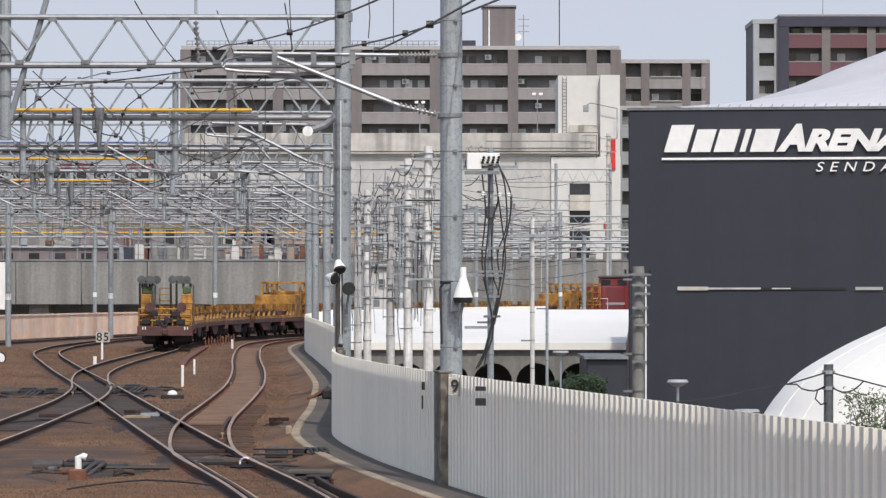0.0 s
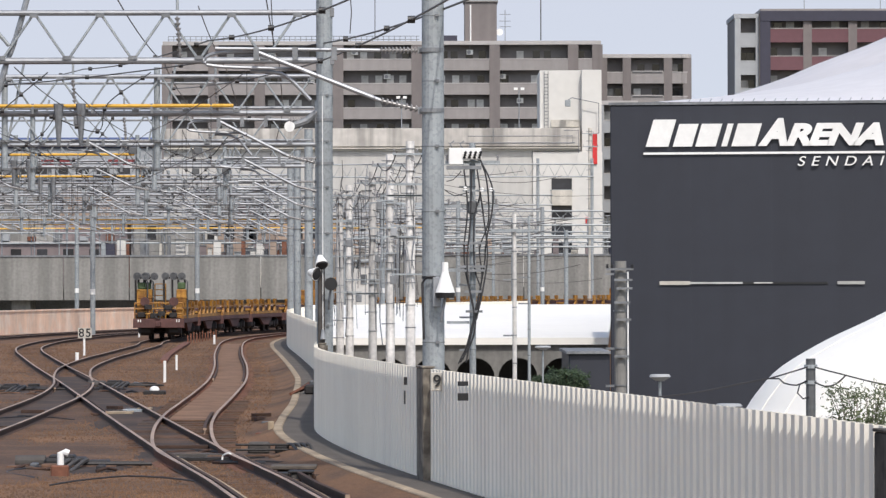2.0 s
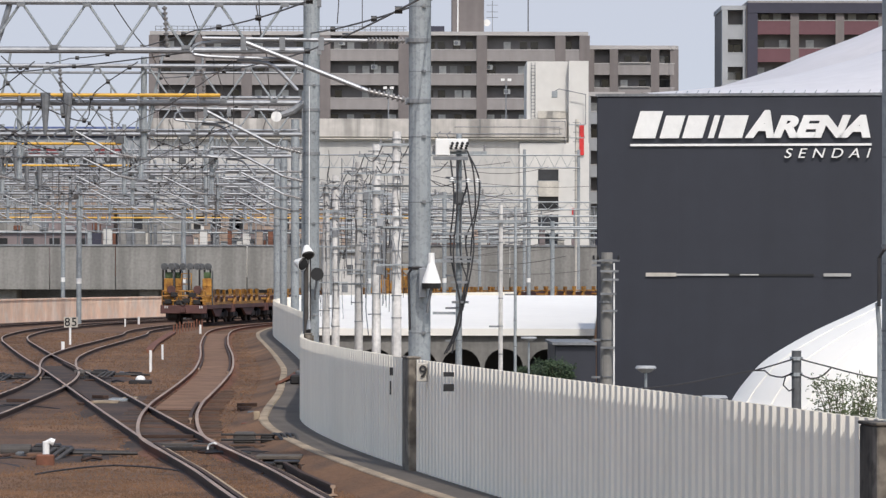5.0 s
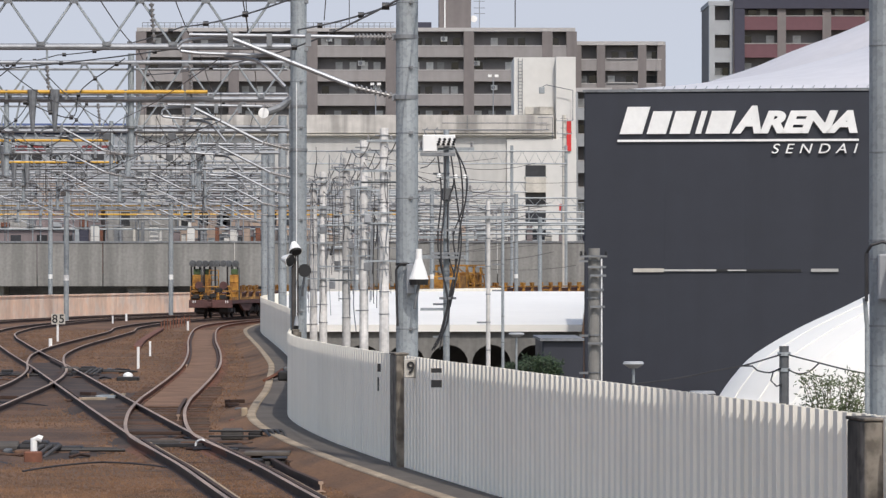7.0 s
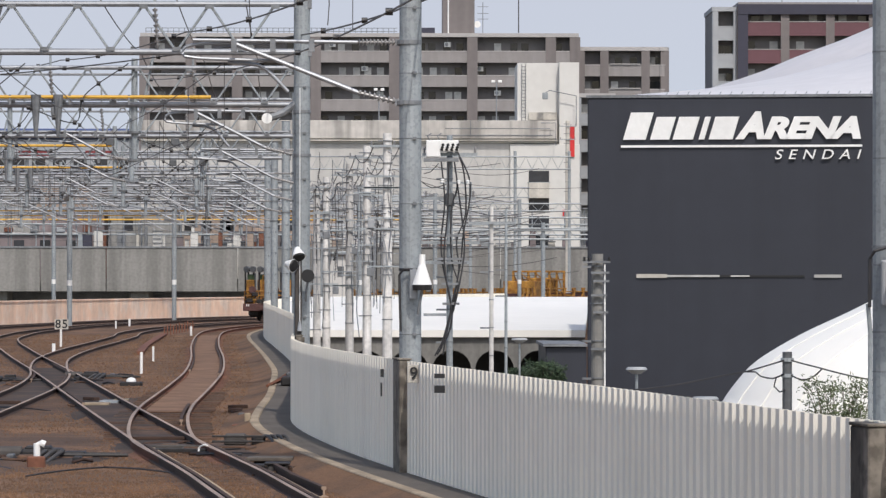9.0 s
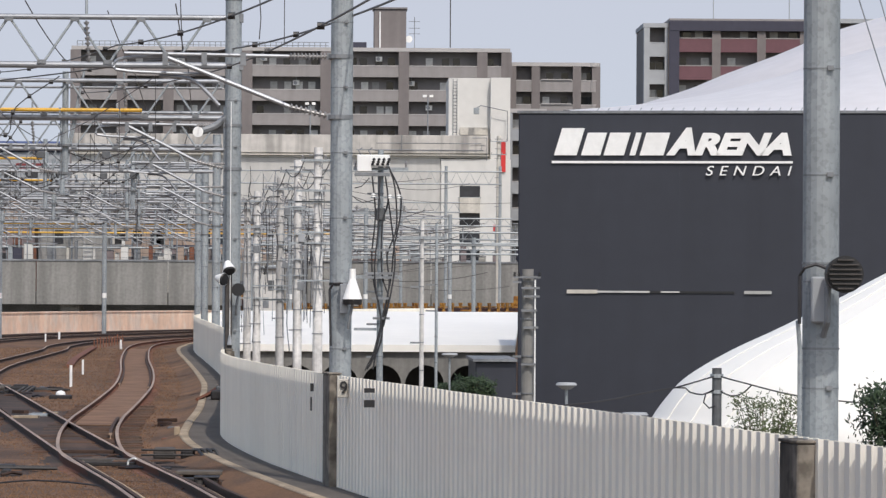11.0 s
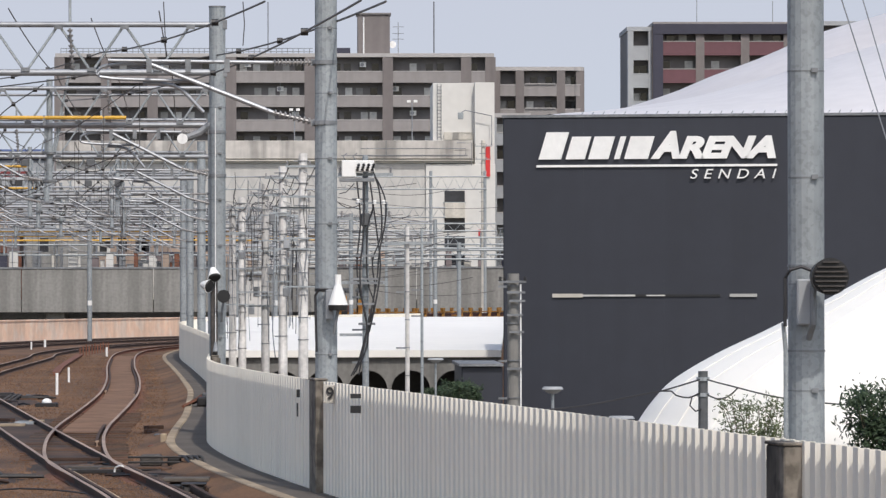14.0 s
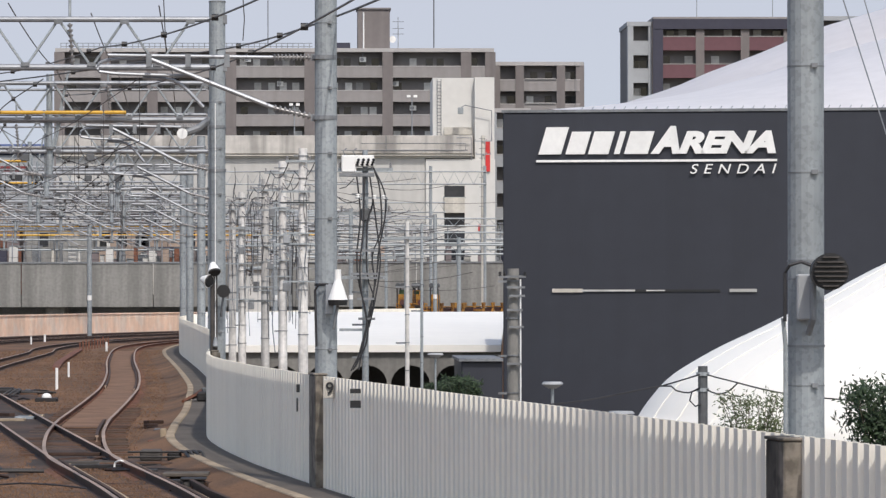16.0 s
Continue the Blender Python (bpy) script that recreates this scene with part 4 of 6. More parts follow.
# Concrete service poles with steps, cross-arms and insulators.
def service_pole(x, y, top, r=0.16, arms=2, seed=0, base=STREET, material="cpole", label="pale concrete power pole with cross-arms and cables"):
    rnd = random.Random(seed)
    t = thing("power_pole", label, "pole", "power poles")
    part("shaft", cyl(bmesh.new(), (x, y, base), (x, y, top), r * 1.15, 14, r * 0.9), material, t)
    bm = bmesh.new()
    for k in range(9):
        h = top - 0.3 - k * 0.85
        cyl(bm, (x, y, h), (x, y, h + 0.03), r * 1.12, 12)
        if rnd.random() < 0.6:
            box(bm, x - 0.35, y - r - 0.04, h - 0.02, x - r, y - r, h + 0.03)
    tagged(part("band", bm, "galv_dark", t), kind="stuff")
    for k in range(arms):
        h = top - 0.5 - k * 1.15
        w = rnd.uniform(0.5, 0.85)
        part("cross_arm", box(bmesh.new(), x - w, y - r - 0.1, h - 0.04, x + w, y - r - 0.02, h + 0.04), "galv", t)
        for ix in (-w + 0.06, 0.0 + r + 0.08, w - 0.06):
            bm = bmesh.new()
            insulator(bm, (x + ix, y - r - 0.06, h + 0.04), (x + ix, y - r - 0.06, h + 0.2), 0.055, 3)
            part("insulator", bm, "porcelain", t)
    return t


ROW = [(-0.56, 175.0, 8.30), (-1.46, 192.0, 8.30), (-2.34, 205.0, 7.86), (-3.55, 216.0, 7.52), (-4.15, 224.0, 7.35)]
row_poles = []
for i, (x, y, top) in enumerate(ROW):
    row_poles.append(service_pole(x, y, top, 0.185, 1 if i else 2, 30 + i))
rr = random.Random(5)
for i in range(4):
    (xa, ya, ta), (xb, yb, tb) = ROW[i], ROW[i + 1]
    for k in range(3):
        dx = (k - 1) * 0.5
        span("power_line", [(xa + dx, ya, ta - 0.4 - 0.5 * (k % 2)), (xb + dx, yb, tb - 0.4 - 0.5 * (k % 2))], 0.02, "dark power cable between concrete poles", 0.5)
    # jumper loops and hanging leads
    for k in range(11):
        px = xa + rr.uniform(0.1, 0.6) * rr.choice((-1, 1))
        zt2 = ta - rr.uniform(0.3, 4.2)
        sw = rr.uniform(-0.15, 0.15)
        lead = smooth_line([(xa, ya - 0.15, zt2 + 0.1), (px, ya - 0.25, zt2), (px + sw, ya - 0.25, zt2 - rr.uniform(0.5, 1.4)), (px + sw * 0.3, ya - 0.2, zt2 - rr.uniform(1.8, 3.8))], 0.2)
        part("jumper_cable", tube(bmesh.new(), lead, rr.uniform(0.010, 0.02), 5), rr.choice(("cable", "wire", "galv_light", "galv_light")), row_poles[i])
    for k in range(5):
        zt2, w = ta - rr.uniform(0.6, 5.5), rr.uniform(0.5, 1.3)
        part("cross_arm", box(bmesh.new(), xa - w, ya - 0.27, zt2, xa + w * 0.6, ya - 0.2, zt2 + 0.06), "galv", row_poles[i])
        if k < 2:
            part("fuse_box", box(bmesh.new(), xa - w, ya - 0.4, zt2 - 0.35, xa - w + 0.25, ya - 0.28, zt2 - 0.02, 0.02), rr.choice(("galv_dark", "grey_wall", "galv_dark")), row_poles[i])

# Lattice of cross-beams behind the power poles.
def line_frame(x0, x1, y, levels, posts, label):
    t = thing("rear_gantry", label, "gantry", "rear gantries")
    for z in levels:
        part("beam", tube(bmesh.new(), [(x0, y, z), (x1, y, z)], 0.07, 6), "galv", t)
    bm = bmesh.new()
    n = int((x1 - x0) / 1.1)
    for k in range(n):
        xa = x0 + (x1 - x0) * k / n
        tube(bm, [(xa, y, levels[0]), (xa + (x1 - x0) / n / 2, y, levels[1]), (xa + (x1 - x0) / n, y, levels[0])], 0.025, 4)
    tagged(part("lattice", bm, "galv", t), kind="stuff")
    for px in posts:
        part("post", cyl(bmesh.new(), (px, y + 0.15, STREET), (px, y + 0.15, levels[-1] + 0.5), 0.14, 10), "galv", t)
    return t


line_frame(-5.31, 12.56, 300.0, (5.28, 5.87), (9.21, -5.31), "galvanised lattice beam on posts over the rear tracks")
line_frame(-5.84, 13.82, 330.0, (6.30, 7.07), (6.32,), "galvanised lattice beam on posts over the rear tracks")
line_frame(-8.36, 14.36, 370.0, (8.12, 8.71), (0.73,), "galvanised lattice beam on posts over the rear tracks")
line_frame(-9.04, 14.69, 400.0, (12.18, 13.27), (9.83, 14.54), "long pale lattice beam before the white building")
part_frame = line_frame(-9.27, 11.38, 410.0, (9.90, 10.76), (6.09,), "galvanised lattice beam on posts over the rear tracks")

# Thin wires crossing behind the power poles, held by the rear frame.
rw = random.Random(31)
for k in range(30):
    d = rw.uniform(262, 395)
    xa, xb = rw.uniform(600, 900), rw.uniform(930, 1110)
    za, zb2 = rw.uniform(290, 500), rw.uniform(300, 520)
    a = Vector(((xa - 784) * d / 8142, d, EYE + (512 - za) * d / 8142))
    b = Vector(((xb - 784) * d / 8142, d + 6, EYE + (512 - (za * 0.7 + zb2 * 0.3)) * d / 8142))
    sag = rw.uniform(0.1, 0.6)
    part("rear_wire", tube(bmesh.new(), [a.lerp(b, f / 12) - Vector((0, 0, sag * f / 3 * (1 - f / 12))) for f in range(13)], 0.02, 5), "wire", part_frame)

# Cross-pipes, hangers and leads among the power poles.
for k in range(26):
    d = rw.uniform(235, 300)
    xa = rw.uniform(622, 740)
    xb, pz = xa + rw.uniform(20, 120), rw.choice((300, 330, 352, 378, 400, 425, 450, 470, 500)) + rw.uniform(-6, 6)
    za = EYE + (512 - pz) * d / 8142
    part("cross_pipe", tube(bmesh.new(), [((xa - 784) * d / 8142, d, za), ((xb - 784) * d / 8142, d, za + rw.uniform(-0.15, 0.15))], rw.uniform(0.025, 0.05), 5), rw.choice(("galv_light", "galv", "galv_dark")), part_frame)
for k in range(60):
    d = rw.uniform(180, 300)
    px, pz, l = rw.uniform(622, 775), rw.uniform(290, 520), rw.uniform(25, 110)
    P = [((px - 784) * d / 8142, d, EYE + (512 - pz) * d / 8142), ((px + rw.uniform(-5, 5) - 784) * d / 8142, d, EYE + (512 - pz - l * 0.5) * d / 8142), ((px + rw.uniform(-4, 4) - 784) * d / 8142, d, EYE + (512 - pz - l) * d / 8142)]
    part("lead", tube(bmesh.new(), smooth_line(P, 0.3), rw.uniform(0.012, 0.022), 4), rw.choice(("cable", "wire", "galv_dark", "galv_light")), part_frame)
for k in range(22):
    d = rw.uniform(180, 290)
    px, pz = rw.uniform(630, 770), rw.uniform(345, 520)
    x, z = (px - 784) * d / 8142, EYE + (512 - pz) * d / 8142
    bm = bmesh.new()
    insulator(bm, (x, d, z), (x + rw.uniform(-0.1, 0.1), d, z + 0.4), 0.07, 4)
    part("insulator", bm, rw.choice(("porcelain", "porcelain", "black")), part_frame)

hut = thing("relay_hut", "small white relay hut behind the power poles", "hut")
part("wall", box(bmesh.new(), -4.75, 300.0, STREET, -3.45, 303.0, 4.25, 0.03), "white_panel", hut)
part("roof", box(bmesh.new(), -4.95, 299.7, 4.252, -3.25, 303.3, 4.45, 0.03), "galv_dark", hut)
part("vent", box(bmesh.new(), -4.2, 299.93, 2.9, -3.8, 299.99, 3.5), "train_grey", hut)

# Transformer pole.
tp = service_pole(1.24, 120.0, 6.53, 0.085, 3, 77, material="galv", label="grey steel pole with a white transformer box and hanging black cables")
TX, TY = 1.24, 120.0
part("transformer_box", box(bmesh.new(), 0.62, 119.5, 5.95, 1.00, 119.9, 6.39, 0.02), "white_paint", tp, "white transformer box")
part("switch_box", box(bmesh.new(), 0.94, 119.55, 6.09, 1.47, 119.85, 6.39, 0.02), "white_paint", tp, "white switch box")
part("tray", box(bmesh.new(), 0.56, 119.5, 5.84, 1.47, 119.9, 5.93), "galv_dark", tp)
bm = bmesh.new()
for i in range(4):
    insulator(bm, (1.02 + 0.13 * i, 119.5, 6.12), (1.02 + 0.13 * i + 0.05, 119.4, 6.30), 0.046, 3)
part("bushing", bm, "black", tp)
part("arm_plate", box(bmesh.new(), 0.53, 119.75, 3.17, 1.78, 119.85, 3.26), "galv", tp)
part("arm_plate", box(bmesh.new(), 0.56, 119.75, 1.82, 1.15, 119.85, 1.89), "galv", tp)
CABLE_RUNS = (((882, 293), (902, 338), (903, 378), (892, 436), (888, 481), (876, 550), (868, 607), (846, 650)),
              ((876, 310), (881, 355), (871, 395), (871, 481), (883, 527), (870, 573), (852, 640)),
              ((853, 310), (859, 378), (853, 447), (856, 493), (870, 561), (862, 610), (842, 652)),
              ((884, 300), (893, 330), (896, 400), (880, 450), (884, 500), (872, 560), (856, 650)),
              ((866, 312), (864, 400), (858, 470), (862, 520), (872, 590), (850, 645)),
              ((880, 340), (888, 400), (894, 460), (886, 520), (874, 575)),
              ((822, 331), (834, 328), (848, 313)), ((818, 345), (836, 356), (862, 350)))
for i, run in enumerate(CABLE_RUNS):
    P = [((x - 784) * 120 / 8142, 119.5 - 0.03 * i, EYE + (512 - z) * 120 / 8142) for x, z in run]
    part("hanging_cable", tube(bmesh.new(), smooth_line(P, 0.15), 0.021 if i < 6 else 0.014, 6), "cable", tp, "black hanging cable")
for px, pz in ((855, 344), (884, 346), (900, 346)):
    x, z = (px - 784) * 120 / 8142, EYE + (512 - pz) * 120 / 8142
    bm = bmesh.new()
    insulator(bm, (x, 119.3, z - 0.05), (x, 119.3, z + 0.06), 0.065, 2)
    part("insulator", bm, "porcelain_white", tp)
part("insulator_arm", box(bmesh.new(), 0.98, 119.62, 5.26, 1.76, 119.7, 5.31), "galv", tp)
part("fuse_box", box(bmesh.new(), 1.12, 119.6, 4.68, 1.36, 119.84, 5.02, 0.03), "train_grey", tp, "dark fuse box")
for pz, w in ((440, 0.3), (481, 0.42), (488, 0.42), (525, 0.25), (560, 0.22)):
    z = EYE + (512 - pz) * 120 / 8142
    part("cable_cleat", box(bmesh.new(), 1.27 - w, 119.38, z - 0.03, 1.27 + w, 119.48, z + 0.03), "galv_dark", tp)
for dx in (0.72, 0.98):
    part("horn_gap", tube(bmesh.new(), [(dx, 119.7, 6.39), (dx - 0.06, 119.7, 6.5), (dx + 0.04, 119.7, 6.58)], 0.018, 5), "galv_dark", tp)

# Slim poles, arena-side pole, lamps.
service_pole(2.72, 140.0, 4.98, 0.068, 1, 41, label="slim pale steel pole with cable clips")
service_pole(3.39, 150.0, 5.06, 0.05, 0, 42, material="galv", label="slim grey steel pole")
ap = service_pole(4.46, 105.0, 3.37, 0.15, 0, 43, material="concrete", label="stained concrete pole with insulators beside the arena")
for zz, xa, xb in ((486, 1104, 1152), (505, 1118, 1150), (520, 1122, 1150), (545, 1118, 1146), (575, 1122, 1148), (640, 1118, 1144)):
    z = EYE + (512 - zz) * 105 / 8142
    part("bracket", box(bmesh.new(), (xa - 784) * 105 / 8142, 104.75, z - 0.025, (xb - 784) * 105 / 8142, 104.82, z + 0.025), "galv_dark", ap)
for px in (1106, 1114, 1150):
    bm = bmesh.new()
    insulator(bm, ((px - 784) * 105 / 8142, 104.78, 3.20), ((px - 784) * 105 / 8142, 104.78, 3.30), 0.05, 3)
    part("insulator", bm, "black", ap)
part("conduit", cyl(bmesh.new(), (4.62, 104.8, STREET), (4.62, 104.8, 3.13), 0.02, 6), "white_paint", ap)
bp = thing("utility_pole", "short dark pole with looped cables", "pole", "power poles")
BX, BY = 7.54, 90.0
part("shaft", cyl(bmesh.new(), (BX, BY, STREET), (BX, BY, 1.38), 0.095, 12), "train_grey", bp)
part("collar", cyl(bmesh.new(), (BX, BY, 1.19), (BX, BY, 1.26), 0.13, 12), "galv", bp)
part("collar", cyl(bmesh.new(), (BX, BY, 0.88), (BX, BY, 0.95), 0.12, 12), "galv", bp)
for P in (((1466, 658), (1420, 672), (1392, 680)), ((1460, 684), (1440, 692), (1418, 688), (1392, 680), (1250, 706), (1120, 718)), ((1466, 658), (1510, 670), (1620, 695), (1800, 712)), ((1472, 686), (1490, 694), (1510, 690), (1528, 674)), ((1460, 684), (1446, 690), (1442, 706), (1452, 716), (1462, 712))):
    pts = [Vector(((x - 784) * 90 / 8142, 89.9, EYE + (512 - z) * 90 / 8142)) for x, z in P]
    part("cable", tube(bmesh.new(), smooth_line(pts, 0.1), 0.016, 5), "cable", bp)


def street_lamp(x, y, top, r):
    t = thing("street_lamp", "street lamp with a pale shallow dish head", "lamp", "street lamps")
    part("post", cyl(bmesh.new(), (x, y, STREET), (x, y, top - 0.16), 0.04, 8), "galv", t)
    bm = bmesh.new()
    cyl(bm, (x, y, top - 0.2), (x, y, top - 0.09), r * 0.5, 16, r * 1.25)
    cyl(bm, (x, y, top - 0.088), (x, y, top - 0.02), r * 1.3, 16, r * 1.1)
    part("head", bm, "grey_wall", t)


street_lamp(6.12, 120.0, 0.51, 0.22)
street_lamp(7.91, 120.0, -0.26, 0.28)
street_lamp(4.60, 180.0, 0.46, 0.25)


# Trees: tapered trunk, limbs and a crown of many leaves.
def tree(x, y, base, top, spread, leaf, seed, label, leaves=900, size=0.09):
    rnd = random.Random(seed)
    t = thing("tree", label, "tree", "trees")
    bm = bmesh.new()
    h = top - base
    tube(bm, [(x, y, base), (x + 0.05, y, base + h * 0.3), (x - 0.04, y, base + h * 0.62)], 0.05, 7)
    tips = []
    for k in range(34):
        a, u = rnd.uniform(0, 6.28), rnd.uniform(0.5, 0.8)
        b = Vector((x, y, base + h * u))
        reach = spread * rnd.uniform(0.45, 1.0)
        e = Vector((x + reach * math.cos(a), y + reach * math.sin(a), base + h * min(1.0, u + rnd.uniform(0.15, 0.45))))
        m = b.lerp(e, 0.5) + Vector((0, 0, 0.12))
        tube(bm, [b, m, e], 0.005, 4)
        tips += [(m, 0.5), (e, 1.0), (m.lerp(e, 0.5), 0.8)]
    part("trunk", bm, "bark", t)
    verts, faces = [], []
    for k in range(leaves):
        c, f = rnd.choice(tips)
        p = c + Vector([rnd.gauss(0, spread * 0.13) for _ in range(3)])
        u = Vector([rnd.gauss(0, 1) for _ in range(3)]).normalized()
        w = u.orthogonal().normalized()
        s = size * rnd.uniform(0.6, 1.3)
        i = len(verts)
        verts += [p, p + u * s + w * s * 0.35, p + u * s * 2, p + u * s - w * s * 0.35]
        faces.append((i, i + 1, i + 2, i + 3))
    part("crown", raw("crown", verts, faces), leaf, t)


tree(7.51, 80.0, STREET, 0.96, 0.7, "leaf", 3, "young broad-leaved tree with a thin open crown", 3000, 0.044)
tree(7.90, 82.0, STREET, 0.82, 0.55, "leaf", 4, "young broad-leaved tree with a thin open crown", 2200, 0.042)
tree(7.70, 62.0, STREET, 1.46, 0.75, "leaf_dark", 5, "dark green bushy tree beside the domed hall", 9000, 0.05)
for i, (px, pz, sp) in enumerate(((1000, 680, 0.55), (1030, 670, 0.6), (1052, 677, 0.55), (980, 692, 0.45))):
    tree((px - 784) * 185 / 8142, 185.0 + i, STREET, EYE + (512 - pz) * 185 / 8142, sp, "leaf_dark", 20 + i, "round green shrub-like tree before the arches", 5000, 0.07)


service_pole(14.57, 405.0, 16.58, 0.2, 2, 51, material="concrete_pale", label="tall pale pole before the white building")



# ---- distant buildings ----
def apartment(name, label, x0, x1, d, top, floors, bay_edges, storey, mats, depth=12.0, recess=1.3, pw=1.25, parapet=1.15, seed=0):
    """A slab block of open galleries: pilasters, a parapet with coping at each bay and floor, dark loggias with panes behind."""
    rnd = random.Random(seed)
    wall, para, rim, deep = mats
    t = thing(name, label, "building", "distant buildings")
    part("wall", box(bmesh.new(), x0, d + recess, STREET, x1, d + depth, top - 0.02), deep, t)
    part("roof", box(bmesh.new(), x0 - 0.1, d - 0.15, top, x1 + 0.1, d + depth + 0.1, top + 0.45), rim, t)
    for e in bay_edges:
        part("pilaster", box(bmesh.new(), e - pw / 2, d - 0.12, STREET, e + pw / 2, d + recess + 0.02, top - 0.01), wall, t)
    pane_me = mesh_from("pane", box(bmesh.new(), -0.42, 0, -0.95, 0.42, 0.06, 0.95))
    for f in range(floors):
        zf = top - (f + 1) * storey
        part("slab", box(bmesh.new(), x0 + 0.01, d + 0.02, zf - 0.12, x1 - 0.01, d + recess + 0.01, zf + 0.06), para, t)
        for a, b in zip(bay_edges, bay_edges[1:]):
            xa, xb = a + pw / 2 + 0.002, b - pw / 2 - 0.002
            p = part("parapet", box(bmesh.new(), xa, d - 0.06, zf - 0.16, xb, d + 0.1, zf + parapet), para, t)
            part("coping", box(bmesh.new(), xa, d - 0.09, zf + parapet, xb, d + 0.12, zf + parapet + 0.1), rim, p)
            n = max(2, int((xb - xa) / 1.5))
            for k in range(n):
                if f < 5 and rnd.random() < 0.75:
                    o = part("window", pane_me if rnd.random() < 0.45 else pane_me, "pane", t)
                    o.matrix_basis = pose(xa + (k + 0.5 + rnd.uniform(-0.2, 0.2)) * (xb - xa) / n, d + recess - 0.07, zf + 1.25)
                    if rnd.random() < 0.5:
                        o.data = CURTAIN
    return t


CURTAIN = mesh_from("curtained_window", box(bmesh.new(), -0.42, 0, -0.95, 0.42, 0.06, 0.95))
CURTAIN.materials.append(M["curtain"])
D1 = 550.0
apt = apartment("apartment_block", "long taupe apartment block with balconies at every floor", -31.21, 21.01, D1, 31.49, 9,
                [-30.80, -25.26, -19.72, -10.34, -0.95, 8.38, 17.77, 20.67], 2.905,
                ("apt_wall", "apt_parapet", "apt_rim", "apt_deep"), seed=1)
part("lift_tower", box(bmesh.new(), 4.80, D1 + 4, 31.49, 8.71, D1 + 9, 36.83, 0.1), "apt_wall", apt)
part("tower_cap", box(bmesh.new(), 4.66, D1 + 3.8, 36.83, 8.85, D1 + 9.2, 37.03), "apt_deep", apt)
part("drain_pipe", cyl(bmesh.new(), (5.54, D1 + 3.9, 31.49), (5.54, D1 + 3.9, 36.49), 0.1, 6), "white_paint", apt)
part("roof_shed", box(bmesh.new(), 1.89, D1 + 2, 31.76, 3.92, D1 + 7, 32.71), "navy", apt)
rail_bm = bmesh.new()
for k in range(46):
    x = -30.67 + k * 0.66
    tube(rail_bm, [(x, D1 + 0.6, 31.76), (x, D1 + 0.6, 32.57)], 0.035, 4)
for z in (32.57, 32.17):
    tube(rail_bm, [(-30.67, D1 + 0.6, z), (-0.61, D1 + 0.6, z)], 0.035, 4)
part("roof_railing", rail_bm, "galv_dark", apt)
ant = thing("roof_antenna", "thin roof antenna mast with a white dish", "antenna")
tube_bm = tube(bmesh.new(), [(9.73, D1 + 5, 31.90), (9.73, D1 + 5, 35.95)], 0.05, 5)
for z in (30, 42, 52):
    zz = EYE + (512 - z) * D1 / 8142
    tube(tube_bm, [(9.05, D1 + 5, zz), (10.40, D1 + 5, zz)], 0.035, 4)
part("mast", tube_bm, "galv_light", ant)
part("dish", cyl(bmesh.new(), (9.05, D1 + 4.6, 33.25), (9.05, D1 + 4.9, 33.25), 0.42, 14, 0.2), "white_paint", ant)
wing = apartment("apartment_wing", "lower taupe apartment wing with rounded corner balconies", 21.22, 31.66, D1 + 2, 29.97, 8,
                 [21.42, 24.27, 29.22, 31.53], 2.915, ("apt_wall", "apt_parapet", "apt_rim", "apt_deep"), pw=1.0, seed=2)
for f in range(8):
    zf = 29.97 - (f + 1) * 2.915
    bm = cyl(bmesh.new(), (31.2, D1 + 2.6, zf - 0.16), (31.2, D1 + 2.6, zf + 1.15), 0.78, 20)
    part("corner_balcony", bm, "apt_parapet", wing)
    part("corner_coping", cyl(bmesh.new(), (31.2, D1 + 2.6, zf + 1.152), (31.2, D1 + 2.6, zf + 1.25), 0.82, 20), "apt_rim", wing)
    part("bay_lintel", box(bmesh.new(), 24.9, D1 + 1.75, zf + 1.26, 28.6, D1 + 1.86, zf + 1.36), "apt_rim", wing)
part("corner_roof", cyl(bmesh.new(), (31.2, D1 + 2.6, 29.95), (31.2, D1 + 2.6, 30.40), 0.86, 20), "apt_rim", wing)

D2 = 480.0
white = thing("white_building", "large white rendered building with a weathered cement parapet", "building", "distant buildings")
part("wall", box(bmesh.new(), -27.24, D2, STREET, 11.26, D2 + 14, 16.76, 0.03), "white_wall", white)
part("upper_band", box(bmesh.new(), -27.24, D2 - 0.15, 16.76, 15.80, D2 + 14, 17.59), "white_panel", white)
bm = box(bmesh.new(), -27.24, D2 - 0.5, 17.23, 16.15, D2 + 14, 19.12, 0.03)
part("parapet", bm, "weathered", white, "stained cement parapet")
part("ledge", box(bmesh.new(), -27.24, D2 - 0.62, 16.98, 16.27, D2 - 0.15, 17.10), "concrete_pale", white)
part("stair_wall", box(bmesh.new(), 11.26, D2 - 0.3, STREET, 18.51, D2 + 12, 16.65, 0.03), "white_panel", white)
part("tower", box(bmesh.new(), 12.03, D2 + 1, 16.65, 18.45, D2 + 12, 25.19, 0.03), "white_panel", white)
part("side_strip", box(bmesh.new(), 16.39, D2 - 0.2, 16.65, 18.45, D2 + 1, 25.19, 0.02), "white_panel", white)
for z0, z1 in ((345, 325), (395, 372), (428, 405), (457, 437)):
    z0, z1 = EYE + (512 - z0) * D2 / 8142, EYE + (512 - z1) * D2 / 8142
    w = part("window", box(bmesh.new(), 13.21, D2 - 0.34, z0, 15.33, D2 - 0.25, z1), "pane", white)
    part("frame", box(bmesh.new(), 13.09, D2 - 0.42, z0 - 0.12, 15.45, D2 - 0.31, z0 - 0.001), "galv", w)
